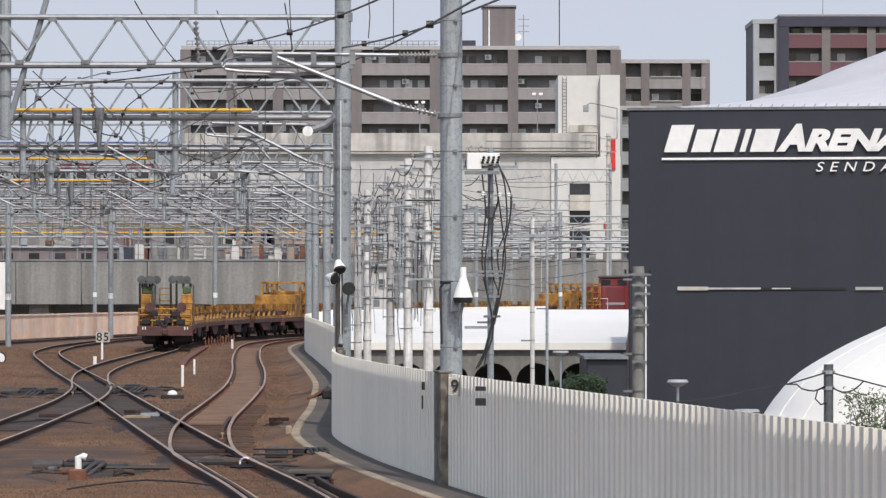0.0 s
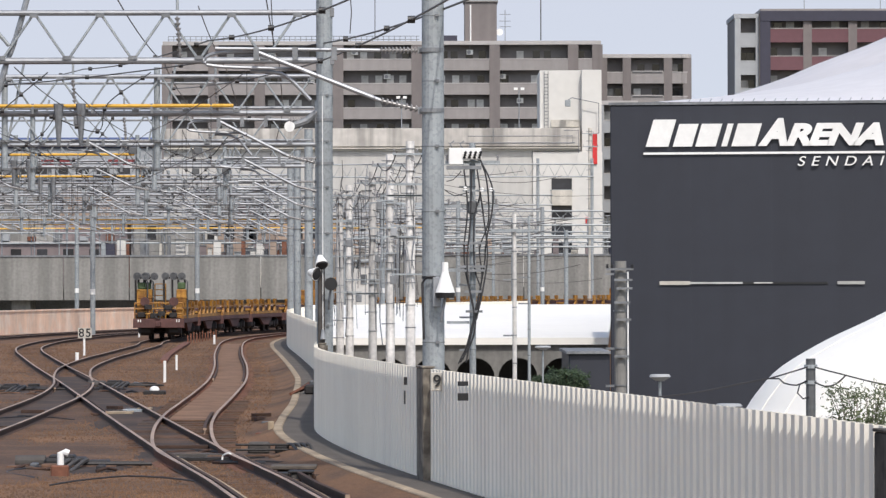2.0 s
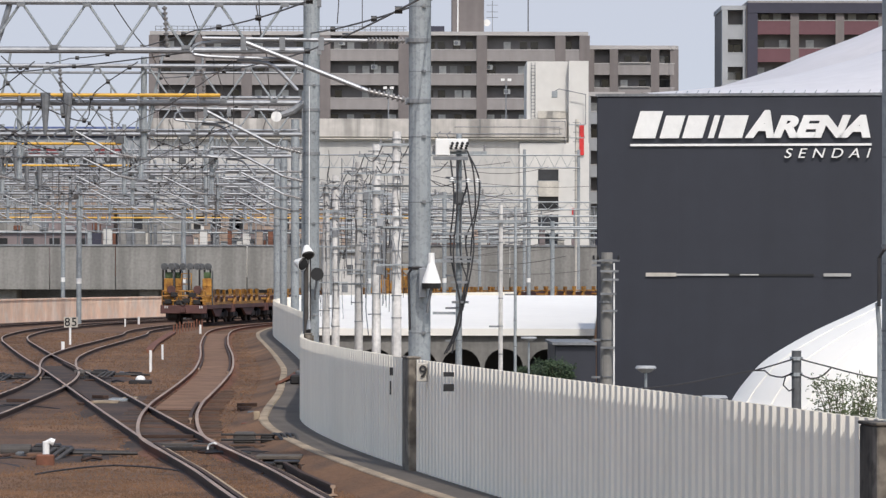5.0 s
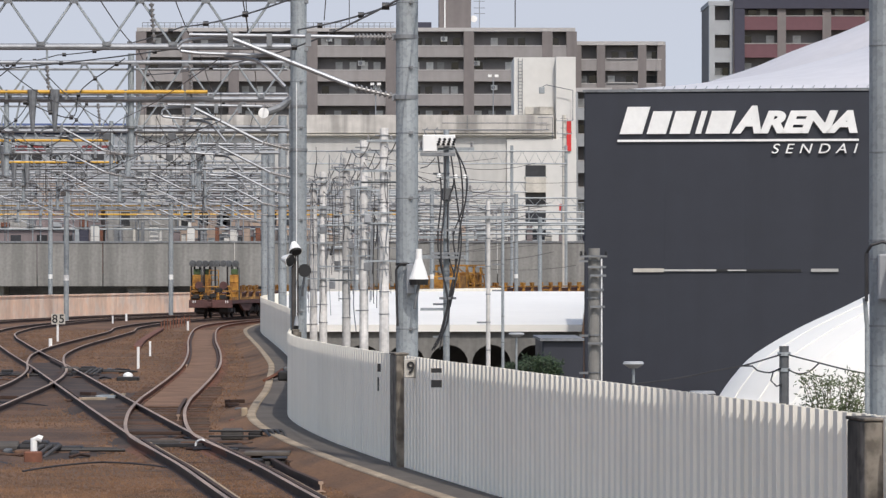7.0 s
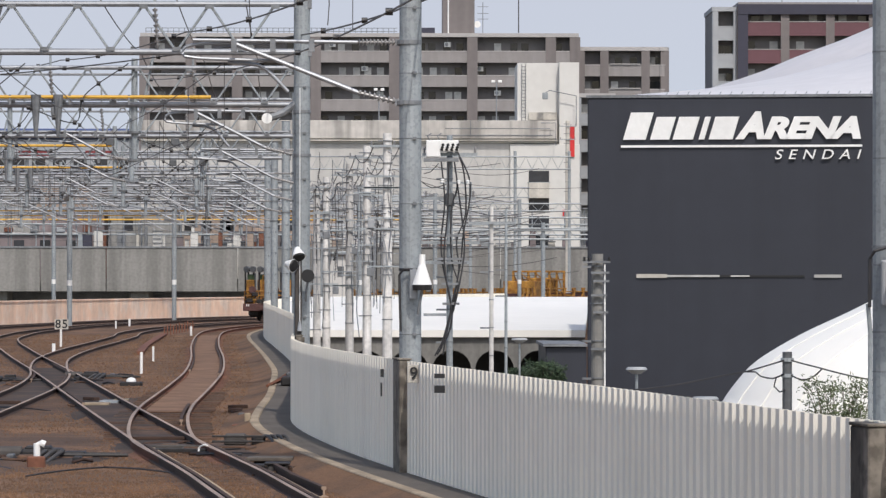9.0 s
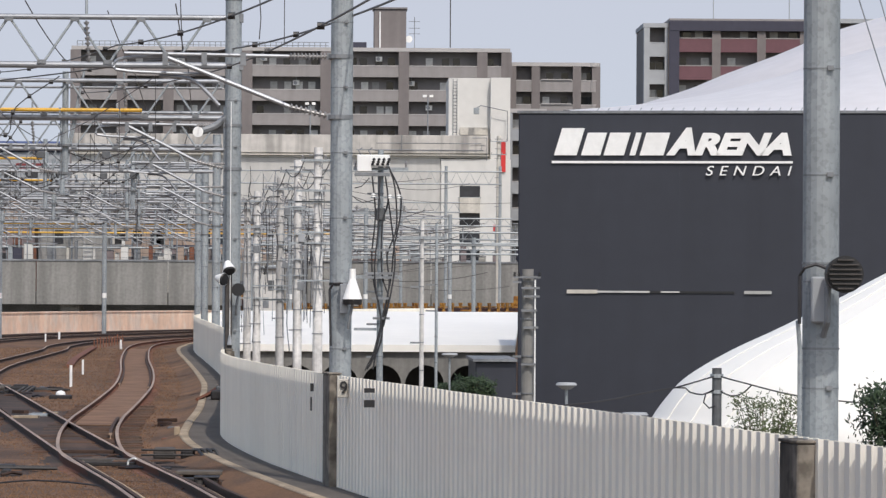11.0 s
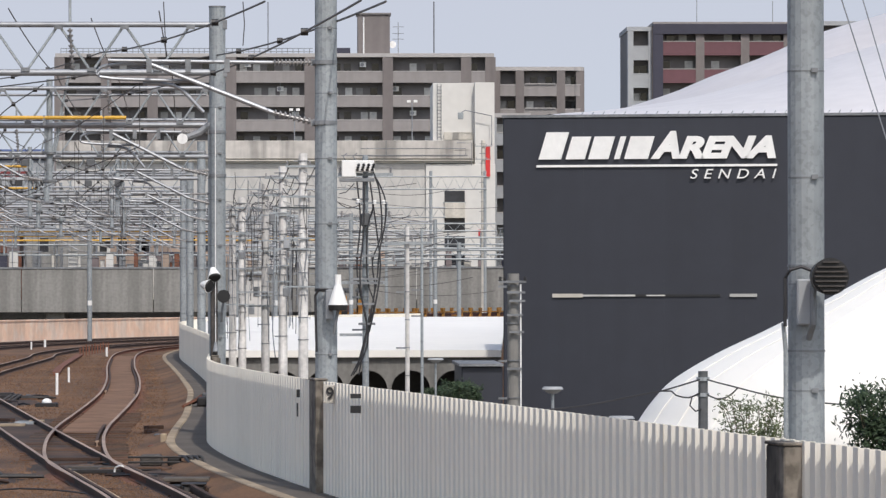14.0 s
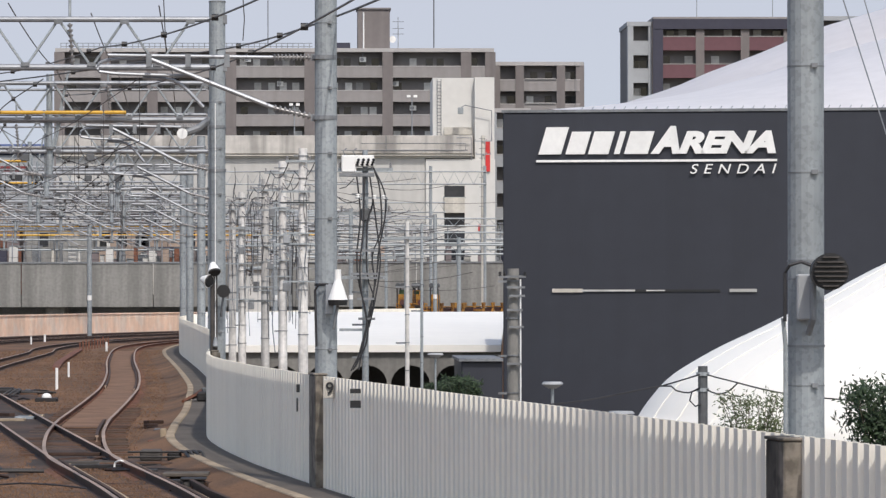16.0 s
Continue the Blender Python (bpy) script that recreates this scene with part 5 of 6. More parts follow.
part("balcony_panel", box(bmesh.new(), 13.21, D2 - 0.6, 11.04, 15.33, D2 - 0.35, 12.64), "concrete_pale", white)
part("red_sign", box(bmesh.new(), 17.51, D2 - 0.5, 15.35, 17.98, D2 - 0.35, 18.53), "red", white, "narrow red vertical sign")
part("red_hatch", box(bmesh.new(), 16.74, D2 - 0.4, 9.16, 17.10, D2 - 0.32, 9.81), "red", white)
bm = bmesh.new()
for k in range(16):
    z = EYE + (512 - 140 - k * 6) * D2 / 8142
    tube(bm, [(12.50, D2 + 0.8, z), (12.91, D2 + 0.8, z)], 0.03, 4)
for px in (12.50, 12.91):
    tube(bm, [(px, D2 + 0.8, 19.12), (px, D2 + 0.8, 25.08)], 0.03, 4)
part("ladder", bm, "galv_dark", white)
bm = bmesh.new()
box(bm, 13.21, D2 + 0.7, 19.24, 16.15, D2 + 0.95, 20.01)
part("vent_panel", bm, "concrete_pale", white)
for pts in ([(825, 262), (1050, 262)], [(860, 250), (1046, 250), (1046, 262)], [(1030, 240), (1056, 240), (1056, 280)], [(905, 236), (905, 262)]):
    part("cable_tray", tube(bmesh.new(), [((x - 784) * 478.9 / 8142, 478.9, EYE + (512 - z) * 478.9 / 8142) for x, z in pts], 0.05, 5), "galv_dark", white)
for px, top in ((742, 175), (955, 160)):
    l = thing("roof_lamp", "thin mast on the roof with twin floodlights", "lamp", "roof lamps")
    x, z = (px - 784) * 470 / 8142, EYE + (512 - top) * 470 / 8142
    part("mast", tube(bmesh.new(), [(x, 481.0, 18.67), (x, 481.0, z)], 0.06, 6), "galv_light", l)
    part("floodlight", box(bmesh.new(), x - 0.55, 480.8, z - 0.05, x - 0.15, 481.2, z + 0.22, 0.03), "porcelain_white", l)
    part("floodlight", box(bmesh.new(), x + 0.15, 480.8, z - 0.05, x + 0.55, 481.2, z + 0.22, 0.03), "porcelain_white", l)
arm = thing("floodlight_arm", "arm with floodlight reaching from the stair tower", "lamp", "roof lamps")
part("arm", tube(bmesh.new(), [(14.78, 479.0, 21.90), (15.35, 479.0, 22.25), (18.13, 479.0, 21.67), (18.13, 479.0, 18.55)], 0.06, 6), "galv_dark", arm)
part("floodlight", box(bmesh.new(), 14.60, 478.7, 21.32, 15.18, 479.2, 22.01, 0.04), "galv", arm)

side = apartment("balcony_block", "grey-green block with stacked balconies", 19.16, 23.09, 500.0, 22.32, 7, [19.28, 21.25, 22.97], 2.886, ("grey_wall", "grey_wall", "apt_rim", "apt_deep"), seed=4, pw=0.4)

D3 = 480.0
red = apartment("red_balcony_block", "navy and pale grey apartment block with maroon balcony parapets", 34.43, 48.70, D3, 31.27, 8,
                [34.66, 39.26, 43.98, 48.46], 2.889, ("apt_wall", "maroon", "apt_parapet", "apt_deep"), pw=0.9, parapet=1.25, seed=5)
part("roof_band", box(bmesh.new(), 34.31, D3 - 0.4, 30.44, 48.81, D3 + 1, 31.50), "navy", red)
part("corner_band", box(bmesh.new(), 34.31, D3 - 0.35, STREET, 35.37, D3 + 0.2, 30.44 - 0.01), "navy", red)
red2 = apartment("grey_balcony_wing", "pale grey end wing with stacked balconies", 31.72, 34.31, D3 + 0.5, 30.79, 8, [32.01, 34.19], 2.889, ("grey_wall", "grey_wall", "grey_wall", "apt_deep"), pw=0.6, parapet=1.25, seed=6)
red3 = apartment("navy_balcony_wing", "navy wing with pale upper trim and balconies", 48.81, 59.31, D3 + 0.5, 31.38, 8, [48.93, 51.64, 55.18, 59.07], 2.889, ("navy", "grey_wall", "grey_wall", "apt_deep"), pw=0.9, parapet=1.25, seed=7)

for block in (red, red2, red3):
    block.matrix_basis = Matrix.Translation((0.72, 0, -0.2))
for x, top in ((39.9, 34.71), (47.9, 33.93)):
    m2 = thing("roof_mast", "thin mast on the apartment roof", "mast", "roof masts")
    part("mast", tube(bmesh.new(), [(x, 483.0, 31.32), (x, 483.0, top)], 0.05, 5), "galv", m2)
for k in range(8):
    fl = D1 - 0.3
    ac = thing("air_conditioner", "white air-conditioner unit on a balcony", "air conditioner", "air conditioners")
    ax = -8.38 + k * 3.3 + (k % 3) * 0.6
    az = 31.49 - 2.905 * (1 + k % 4) + 1.75
    part("case", box(bmesh.new(), ax - 0.4, D1 + 0.85, az, ax + 0.4, D1 + 1.2, az + 0.6, 0.03), "porcelain_white", ac)
    part("fan", cyl(bmesh.new(), (ax - 0.1, D1 + 0.82, az + 0.3), (ax - 0.1, D1 + 0.851, az + 0.3), 0.22, 14), "grey_wall", ac)
    part("hanger", box(bmesh.new(), ax - 0.05, D1 + 0.95, az + 0.6, ax + 0.05, D1 + 1.05, az + 1.2), "galv", ac)

# Low town between the gantries and the viaduct.
rt = random.Random(12)
for i in range(26):
    px = -190 + i * 33 + rt.uniform(-10, 10)
    d = rt.uniform(446, 476)
    w = rt.uniform(2.0, 4.2)
    top = rt.choice((345, 372, 395, 415, 425, 436))
    x, z = (px - 784) * d / 8142, EYE + (512 - top) * d / 8142
    mt = rt.choice(("mauve", "mauve", "tan", "concrete", "mauve", "white_wall"))
    h = thing("low_house", {"tan": "small tan rendered building beyond the viaduct", "mauve": "dull mauve low building beyond the viaduct"}.get(mt, "small pale low building beyond the viaduct"), "building", "low town")
    part("wall", box(bmesh.new(), x - w, d, STREET, x + w, d + 6, z), mt, h)
    part("roof", box(bmesh.new(), x - w - 0.15, d - 0.2, z, x + w + 0.15, d + 6.2, z + 0.2), rt.choice(("galv_dark", "apt_rim", "navy")), h)
    for k in range(rt.randint(1, 3)):
        wx = x + rt.uniform(-w + 0.6, w - 0.6)
        part("window", box(bmesh.new(), wx - 0.5, d - 0.06, z - 2.0, wx + 0.5, d - 0.01, z - 0.7), "pane", h)
for px, d, top, w, mt in ((130, 610, 292, 17, "white_wall"), (300, 540, 372, 10, "grey_wall"), (60, 560, 378, 12, "white_wall"), (-160, 560, 360, 12, "grey_wall")):
    x, z = (px - 784) * d / 8142, EYE + (512 - top) * d / 8142
    h = thing("town_block", "pale town block in the distance", "building", "low town")
    part("wall", box(bmesh.new(), x - w, d, STREET, x + w, d + 10, z), mt, h)
    part("roof", box(bmesh.new(), x - w - 0.2, d - 0.2, z, x + w + 0.2, d + 10.2, z + 0.4), "apt_rim", h)
    for r in range(2):
        for k in range(7):
            part("window", box(bmesh.new(), x - w + 1 + k * w / 3.8, d - 0.06, z - 2.3 - r * 3, x - w + 2.2 + k * w / 3.8, d - 0.01, z - 0.9 - r * 3), "pane", h)

# Long far shed with a blue fascia behind the low houses.
shed = thing("far_shed", "long grey far-off shed with a pale blue fascia", "building")
part("wall", box(bmesh.new(), -73.99, 600.0, STREET, -33.46, 615.0, 20.68), "grey_wall", shed)
part("fascia", box(bmesh.new(), -74.28, 599.6, 20.83, -33.16, 615.4, 22.08), "blue", shed)
for k in range(14):
    part("window", box(bmesh.new(), -72.51 + k * 2.7, 599.9, 16.26, -72.51 + k * 2.7 + 1.7, 599.98, 18.47), "pane", shed)

# Yellow pipe run and clutter on the viaduct.
vp = thing("viaduct_pipe_rack", "thin pale pipes and posts standing on the viaduct", "pipe rack")
for z, mt in ((8.47, "yellow_pipe"), (8.06, "yellow_pipe"), (7.64, "galv"), (6.70, "galv")):
    part("pipe", tube(bmesh.new(), [(-45, 424.0, z), (0 if mt == "yellow_pipe" else 20, 424.0, z)], 0.09, 6), mt, vp)
for k in range(22):
    x = -45 + k * 3.0
    part("post", tube(bmesh.new(), [(x, 424.2, 2.6), (x, 424.2, 8.79)], 0.06, 6), "galv_light", vp)

low_roof = thing("depot_building", "long dull mauve depot building with dark slots beyond the viaduct", "building", "low town")
part("wall", box(bmesh.new(), -46.0, 440.0, STREET, -30.0, 446.0, 6.85), "mauve", low_roof)
part("roof", box(bmesh.new(), -46.2, 439.7, 6.852, -29.8, 446.3, 7.05), "apt_rim", low_roof)
for k in range(6):
    part("slot", box(bmesh.new(), -44.6 + k * 2.5, 439.94, 5.7, -43.6 + k * 2.5, 439.99, 6.3), "pane", low_roof)
    part("duct", box(bmesh.new(), -43.0 + k * 2.5, 439.5, 7.052, -42.2 + k * 2.5, 440.5, 7.5 + 0.3 * (k % 2), 0.05), ("galv_dark", "grey_wall", "brownbox")[k % 3], low_roof)
rc = random.Random(44)
for k in range(84):
    x, d = rc.uniform(-30, 19), rc.uniform(422, 429)
    w, h = rc.uniform(0.1, 0.42), rc.uniform(0.3, 1.9)
    c = thing("lineside_cabinet", "small equipment cabinet standing on the viaduct", "cabinet", "lineside cabinets")
    part("case", box(bmesh.new(), x - w, d, 2.6, x + w, d + 0.6, 5.5 + h, 0.03), rc.choice(("mauve", "tan", "concrete_pale", "galv_dark", "galv", "white_panel", "galv_dark", "apt_wall", "white_panel", "navy", "brownbox")), c)
    part("lid", box(bmesh.new(), x - w - 0.05, d - 0.05, 5.5 + h, x + w + 0.05, d + 0.65, 5.58 + h), "galv_dark", c)
for k in range(26):
    x, d = rc.uniform(-44, 19), rc.uniform(422, 430)
    c = thing("viaduct_post", "thin steel post with a cross-bar on the viaduct", "post", "viaduct posts")
    top = rc.uniform(7.0, 10.5)
    part("post", cyl(bmesh.new(), (x, d, 2.6), (x, d, top), 0.06, 6), rc.choice(("galv_light", "galv", "galv_dark")), c)
    part("cross_bar", box(bmesh.new(), x - rc.uniform(0.3, 1.6), d - 0.05, top - 0.5, x + rc.uniform(0.3, 1.6), d + 0.05, top - 0.42), "galv_light", c)



# ---- works train ----
TRAIN = []


def wheelset(parent, y):
    for i, dy in enumerate((-0.85, 0.85)):
        bm = bmesh.new()
        for x in (-0.53, 0.53):
            cyl(bm, (x - 0.06, y + dy, 0.43), (x + 0.06, y + dy, 0.43), 0.43, 18)
        cyl(bm, (-0.55, y + dy, 0.43), (0.55, y + dy, 0.43), 0.07, 8)
        part("wheelset", bm, "train_black", parent)
    bm = bmesh.new()
    for x in (-0.85, 0.85):
        box(bm, x - 0.08, y - 1.3, 0.35, x + 0.08, y + 1.3, 0.62, 0.04)
        box(bm, x - 0.12, y - 1.05, 0.28, x + 0.12, y - 0.65, 0.6)
        box(bm, x - 0.12, y + 0.65, 0.28, x + 0.12, y + 1.05, 0.6)
    box(bm, -0.9, y - 0.25, 0.4, 0.9, y + 0.25, 0.72)
    part("bogie_frame", bm, "train_black", parent)


def underframe(parent, half):
    bm = box(bmesh.new(), -1.3, -half, 0.86, 1.3, half, 1.08, 0.02)
    for x in (-1.15, 1.15):
        y0 = half - 3.4
        va = [bm.verts.new((x + s, y, z)) for s in (-0.06, 0.06) for y, z in ((-y0, 0.86), (y0, 0.86), (y0 - 1.4, 0.42), (-y0 + 1.4, 0.42))]
        bm.faces.new(va[:4])
        bm.faces.new(va[4:][::-1])
        for i in range(4):
            bm.faces.new((va[i], va[(i + 1) % 4], va[4 + (i + 1) % 4], va[4 + i]))
    part("underframe", bm, "train_brown", parent)
    for s in (-1, 1):
        bm = bmesh.new()
        box(bm, -1.33, s * half - 0.08, 0.62, 1.33, s * half + 0.08, 1.1, 0.02)
        box(bm, -0.13, s * (half + 0.25) - 0.2, 0.68, 0.13, s * (half + 0.25) + 0.2, 0.95, 0.03)
        part("end_sill", bm, "train_brown", parent)
    for s in (-1, 1):
        for sx in (-1, 1):
            part("brake_gear", box(bmesh.new(), sx * 0.72 - 0.4, s * (half - 0.75) - 0.3, 0.22, sx * 0.72 + 0.4, s * (half - 0.75) + 0.3, 0.84, 0.16), "train_black", parent)
    wheelset(parent, -half + 2.0)
    wheelset(parent, half - 2.0)
    for x in (-1.0, 1.0):
        for y in (-1.0, 0.6):
            part("air_tank", cyl(bmesh.new(), (x, y, 0.62), (x, y + 0.7, 0.62), 0.18, 10), "train_black", parent)


def racks(parent, half, y_from, n):
    """Yellow rail cradles: two long beams, cross bars and pointed stanchions."""
    for x in (-1.22, 0.0, 1.22):
        part("rack_beam", box(bmesh.new(), x - 0.06, -half + 0.1, 1.1, x + 0.06, half - 0.1, 1.26), "train_yellow", parent)
        part("rack_beam", box(bmesh.new(), x - 0.04, -half + 0.1, 1.60, x + 0.04, half - 0.1, 1.67), "train_yellow", parent)
    for k in range(n):
        y = y_from + k * (half - y_from - 0.5) / n
        bm = bmesh.new()
        for x in (-1.22, 1.22):
            va = [bm.verts.new((x + a, y + b, z)) for z, w in ((1.1, 0.3), (1.5, 0.12), (1.95, 0.3)) for a, b in ((-0.07, -w), (0.07, -w), (0.07, w), (-0.07, w))]
            for j in (0, 4):
                for i in range(4):
                    bm.faces.new((va[j + i], va[j + (i + 1) % 4], va[j + 4 + (i + 1) % 4], va[j + 4 + i]))
            bm.faces.new(va[8:])
        box(bm, -1.25, y - 0.07, 1.3, 1.25, y + 0.07, 1.42)
        part("stanchion", bm, "train_yellow", parent)
    # Plain dark box added between the stanchions to shade the rack interior.
    part("rail_load", box(bmesh.new(), -1.1, y_from, 1.27, 1.1, half - 0.3, 1.52), "train_brown", parent, "dark filler box standing for shade between the racks")
    bm = bmesh.new()
    for k in range(n):
        y = y_from + (k + 0.5) * (half - y_from - 0.5) / n
        for x in (-0.8, 0.0, 0.8):
            cyl(bm, (x - 0.25, y, 1.42), (x + 0.25, y, 1.42), 0.1, 8)
    tagged(part("rollers", bm, "train_black", parent), kind="stuff")


def rack_wagon():
    t = thing("rail_wagon", "rail-carrying wagon with yellow racks on a red-brown underframe", "wagon", "works train")
    underframe(t, 5.7)
    racks(t, 5.7, -5.1, 5)
    return t


def tail_wagon():
    t = thing("rail_handling_wagon", "yellow rail-handling wagon with green-capped posts and grey rollers", "wagon", "works train")
    underframe(t, 5.7)
    racks(t, 5.7, -2.2, 3)
    for x, y, tall in ((-0.92, -5.2, 2.62), (-0.86, -2.2, 2.62), (1.0, -3.0, 2.62)):
        post = part("post", box(bmesh.new(), x - 0.26, y - 0.28, 1.1, x + 0.26, y + 0.28, tall, 0.03), "train_yellow", t)
        for h in (1.5, 2.15):
            part("rib", box(bmesh.new(), x - 0.29, y - 0.31, h, x + 0.29, y + 0.31, h + 0.06, 0.01), "train_yellow", post)
        part("cap", box(bmesh.new(), x - 0.2, y - 0.24, tall + 0.002, x + 0.2, y + 0.24, tall + 0.36, 0.05), "train_green", t, "green cap")
        for dx in (-0.17, 0.17):
            part("jack", cyl(bmesh.new(), (x + dx, y, tall + 0.3), (x + dx, y, tall + 0.52), 0.06, 8), "train_black", t)
        part("side_pipe", tube(bmesh.new(), [(x + 0.32, y - 0.2, 1.1), (x + 0.32, y - 0.2, tall + 0.4), (x + 0.2, y - 0.2, tall + 0.5)], 0.04, 6), "train_grey", t)
    for x, y in ((-0.95, -5.3), (0.52, -5.3), (-0.7, -2.4), (0.75, -2.4)):
        bm = tube(bmesh.new(), [(x - 0.24, y - 0.3, 1.1), (x - 0.26, y - 0.3, 3.1), (x - 0.12, y - 0.3, 3.28)], 0.055, 6)
        tube(bm, [(x - 0.12, y - 0.3, 3.2), (x + 0.34, y - 0.3, 3.26)], 0.05, 6)
        part("roller_arm", bm, "train_black", t)
        for dx in (-0.18, 0.24):
            bm = cyl(bmesh.new(), (x + dx, y - 0.40, 3.3), (x + dx, y - 0.12, 3.3), 0.2, 16)
            cyl(bm, (x + dx, y - 0.43, 3.3), (x + dx, y - 0.41, 3.3), 0.09, 10)
            part("roller", bm, "train_grey", t, "grey round roller")
    bm = bmesh.new()
    for z in (1.35, 1.62, 1.9):
        tube(bm, [(-1.25, -5.62, z), (1.25, -5.62, z)], 0.045, 6)
    for x in (-1.25, -0.62, -0.35, 0.35, 0.62, 1.25):
        tube(bm, [(x, -5.62, 1.1), (x, -5.62, 1.92)], 0.04, 6)
    part("end_railing", bm, "train_yellow", t)
    bm = bmesh.new()
    for x in (-0.28, 0.28):
        tube(bm, [(x, -4.6, 1.1), (x, -4.6, 2.9)], 0.035, 6)
    for z in (1.5, 1.9, 2.3, 2.6, 2.9):
        tube(bm, [(-0.28, -4.6, z), (0.28, -4.6, z)], 0.03, 6)
    part("ladder", bm, "train_yellow", t)
    for x in (-0.72, 0.78):
        part("hose_reel", cyl(bmesh.new(), (x, -5.72, 1.98), (x, -5.58, 1.98), 0.24, 16), "train_brown", t, "dull red round reel")
    for k, (x, z) in enumerate(((-0.9, 1.3), (-0.25, 1.25), (0.15, 1.35), (0.75, 1.28), (-0.55, 1.7), (0.5, 1.68))):
        part("valve_box", box(bmesh.new(), x - 0.2, -5.8, z - 0.13, x + 0.2, -5.55, z + 0.13, 0.03), "train_black", t)
    bm = tube(bmesh.new(), [(-0.3, -5.75, 1.5), (-0.15, -5.85, 1.15), (0.05, -5.85, 1.1), (0.2, -5.75, 1.45)], 0.035, 6)
    part("brake_hose", bm, "train_black", t)
    for x in (-1.0, 1.0):
        for i, dx in enumerate((-0.06, 0.06)):
            part("lamp", box(bmesh.new(), x + dx - 0.025, -5.815, 0.92, x + dx + 0.025, -5.785, 1.06), "white_paint", t)
    return t


def frame_wagon():
    t = thing("crane_frame_wagon", "yellow lattice-framed crane wagon with a small cabin", "wagon", "works train")
    underframe(t, 5.7)
    racks(t, 5.7, 2.2, 3)
    bm = bmesh.new()
    for y in (-5.3, -3.6, -1.9, -0.2):
        for x in (-1.2, 1.2):
            box(bm, x - 0.08, y - 0.08, 1.1, x + 0.08, y + 0.08, 3.3)
        box(bm, -1.2, y - 0.06, 3.2, 1.2, y + 0.06, 3.32)
    for z in (1.9, 2.6, 3.22):
        for x in (-1.2, 1.2):
            box(bm, x - 0.05, -5.3, z - 0.05, x + 0.05, -0.2, z + 0.05)
    for y in (-5.3, -1.9):
        tube(bm, [(-1.2, y, 1.3), (1.2, y, 3.1)], 0.05, 5)
    for x in (-1.2, 1.2):
        for y in (-5.3, -3.6, -1.9):
            tube(bm, [(x, y, 1.2), (x, y + 1.7, 3.2)], 0.045, 5)
    part("lattice_frame", bm, "train_yellow", t)
    part("cabin", box(bmesh.new(), -0.85, -4.9, 1.5, 0.85, -2.6, 2.75, 0.05), "train_yellow", t)
    part("machinery", box(bmesh.new(), -0.7, -2.3, 1.1, 0.7, -0.6, 2.2, 0.08), "train_black", t)
    part("side_panel", box(bmesh.new(), -1.3, 0.2, 1.1, 1.3, 1.8, 2.5, 0.04), "train_yellow", t)
    for piece in t.children_recursive:
        piece.data.transform(Matrix.Rotation(math.pi, 4, "Z"))
    return t


def locomotive():
    t = thing("diesel_locomotive", "red diesel shunting locomotive with a grey band", "locomotive", "works train")
    underframe(t, 6.8)
    part("long_hood", box(bmesh.new(), -0.95, 0.6, 1.1, 0.95, 6.6, 3.1, 0.12), "train_red", t)
    part("short_hood", box(bmesh.new(), -0.95, -6.6, 1.1, 0.95, -2.2, 3.1, 0.12), "train_red", t)
    cab = part("cab", box(bmesh.new(), -1.38, -2.19, 1.1, 1.38, 0.59, 3.75, 0.1), "train_red", t)
    part("cab_roof", box(bmesh.new(), -1.42, -2.3, 3.76, 1.42, 0.7, 3.95, 0.06), "train_grey", t)
    for x in (-1.39, 1.39):
        for y in (-1.5, -0.1):
            part("window", box(bmesh.new(), x - 0.02, y - 0.45, 2.6, x + 0.02, y + 0.45, 3.4), "pane", cab)
    for x in (-0.7, 0.7):
        part("window", box(bmesh.new(), x - 0.4, -2.22, 3.15, x + 0.4, -2.18, 3.6), "pane", cab)
    for x in (-1.0, 1.0):
        part("band", box(bmesh.new(), x * 0.96 - 0.02, -6.4, 1.6, x * 0.96 + 0.02, -2.3, 1.78), "grey_wall", t)
        bm = bmesh.new()
        for k in range(8):
            box(bm, x * 0.965 - 0.02, 1.2 + k * 0.62, 2.0, x * 0.965 + 0.02, 1.6 + k * 0.62, 2.8)
        part("louvre", bm, "train_brown", t)
    part("handrail", tube(bmesh.new(), [(-1.25, -6.7, 1.1), (-1.25, -6.7, 2.1), (1.25, -6.7, 2.1), (1.25, -6.7, 1.1)], 0.03, 6), "white_paint", t)
    return t


tail, rackw, framew = tail_wagon(), rack_wagon(), frame_wagon()
spare = {1: rackw, 5: framew}
for i in range(12):
    if i == 0:
        v = tail
    elif i in spare:
        v = spare[i]
    else:
        v = copy_thing(framew if i == 11 else rackw, Matrix.Identity(4))
    TRAIN.append((v, i * 12.55, 11.9))
TRAIN.append((locomotive(), 12 * 12.55 + 0.2, 14.0))



# ---- small things beside the tracks and on the poles ----
def marker(x, y, h, r, material="white_paint", label="short white marker post"):
    t = thing("marker_post", label, "marker", "marker posts")
    part("post", cyl(bmesh.new(), (x, y, -0.25), (x, y, h), r, 10), material, t)
    return t


for (x, y), h, r in (((-8.01, 141.5), 0.52, 0.045), ((-8.77, 162.3), 0.38, 0.04), ((-10.63, 232.0), 0.32, 0.06), ((-13.30, 175.8), 0.28, 0.07), ((-16.35, 276.2), 0.3, 0.07), ((-16.39, 263.7), 0.3, 0.05)):
    marker(x, y, h, r)

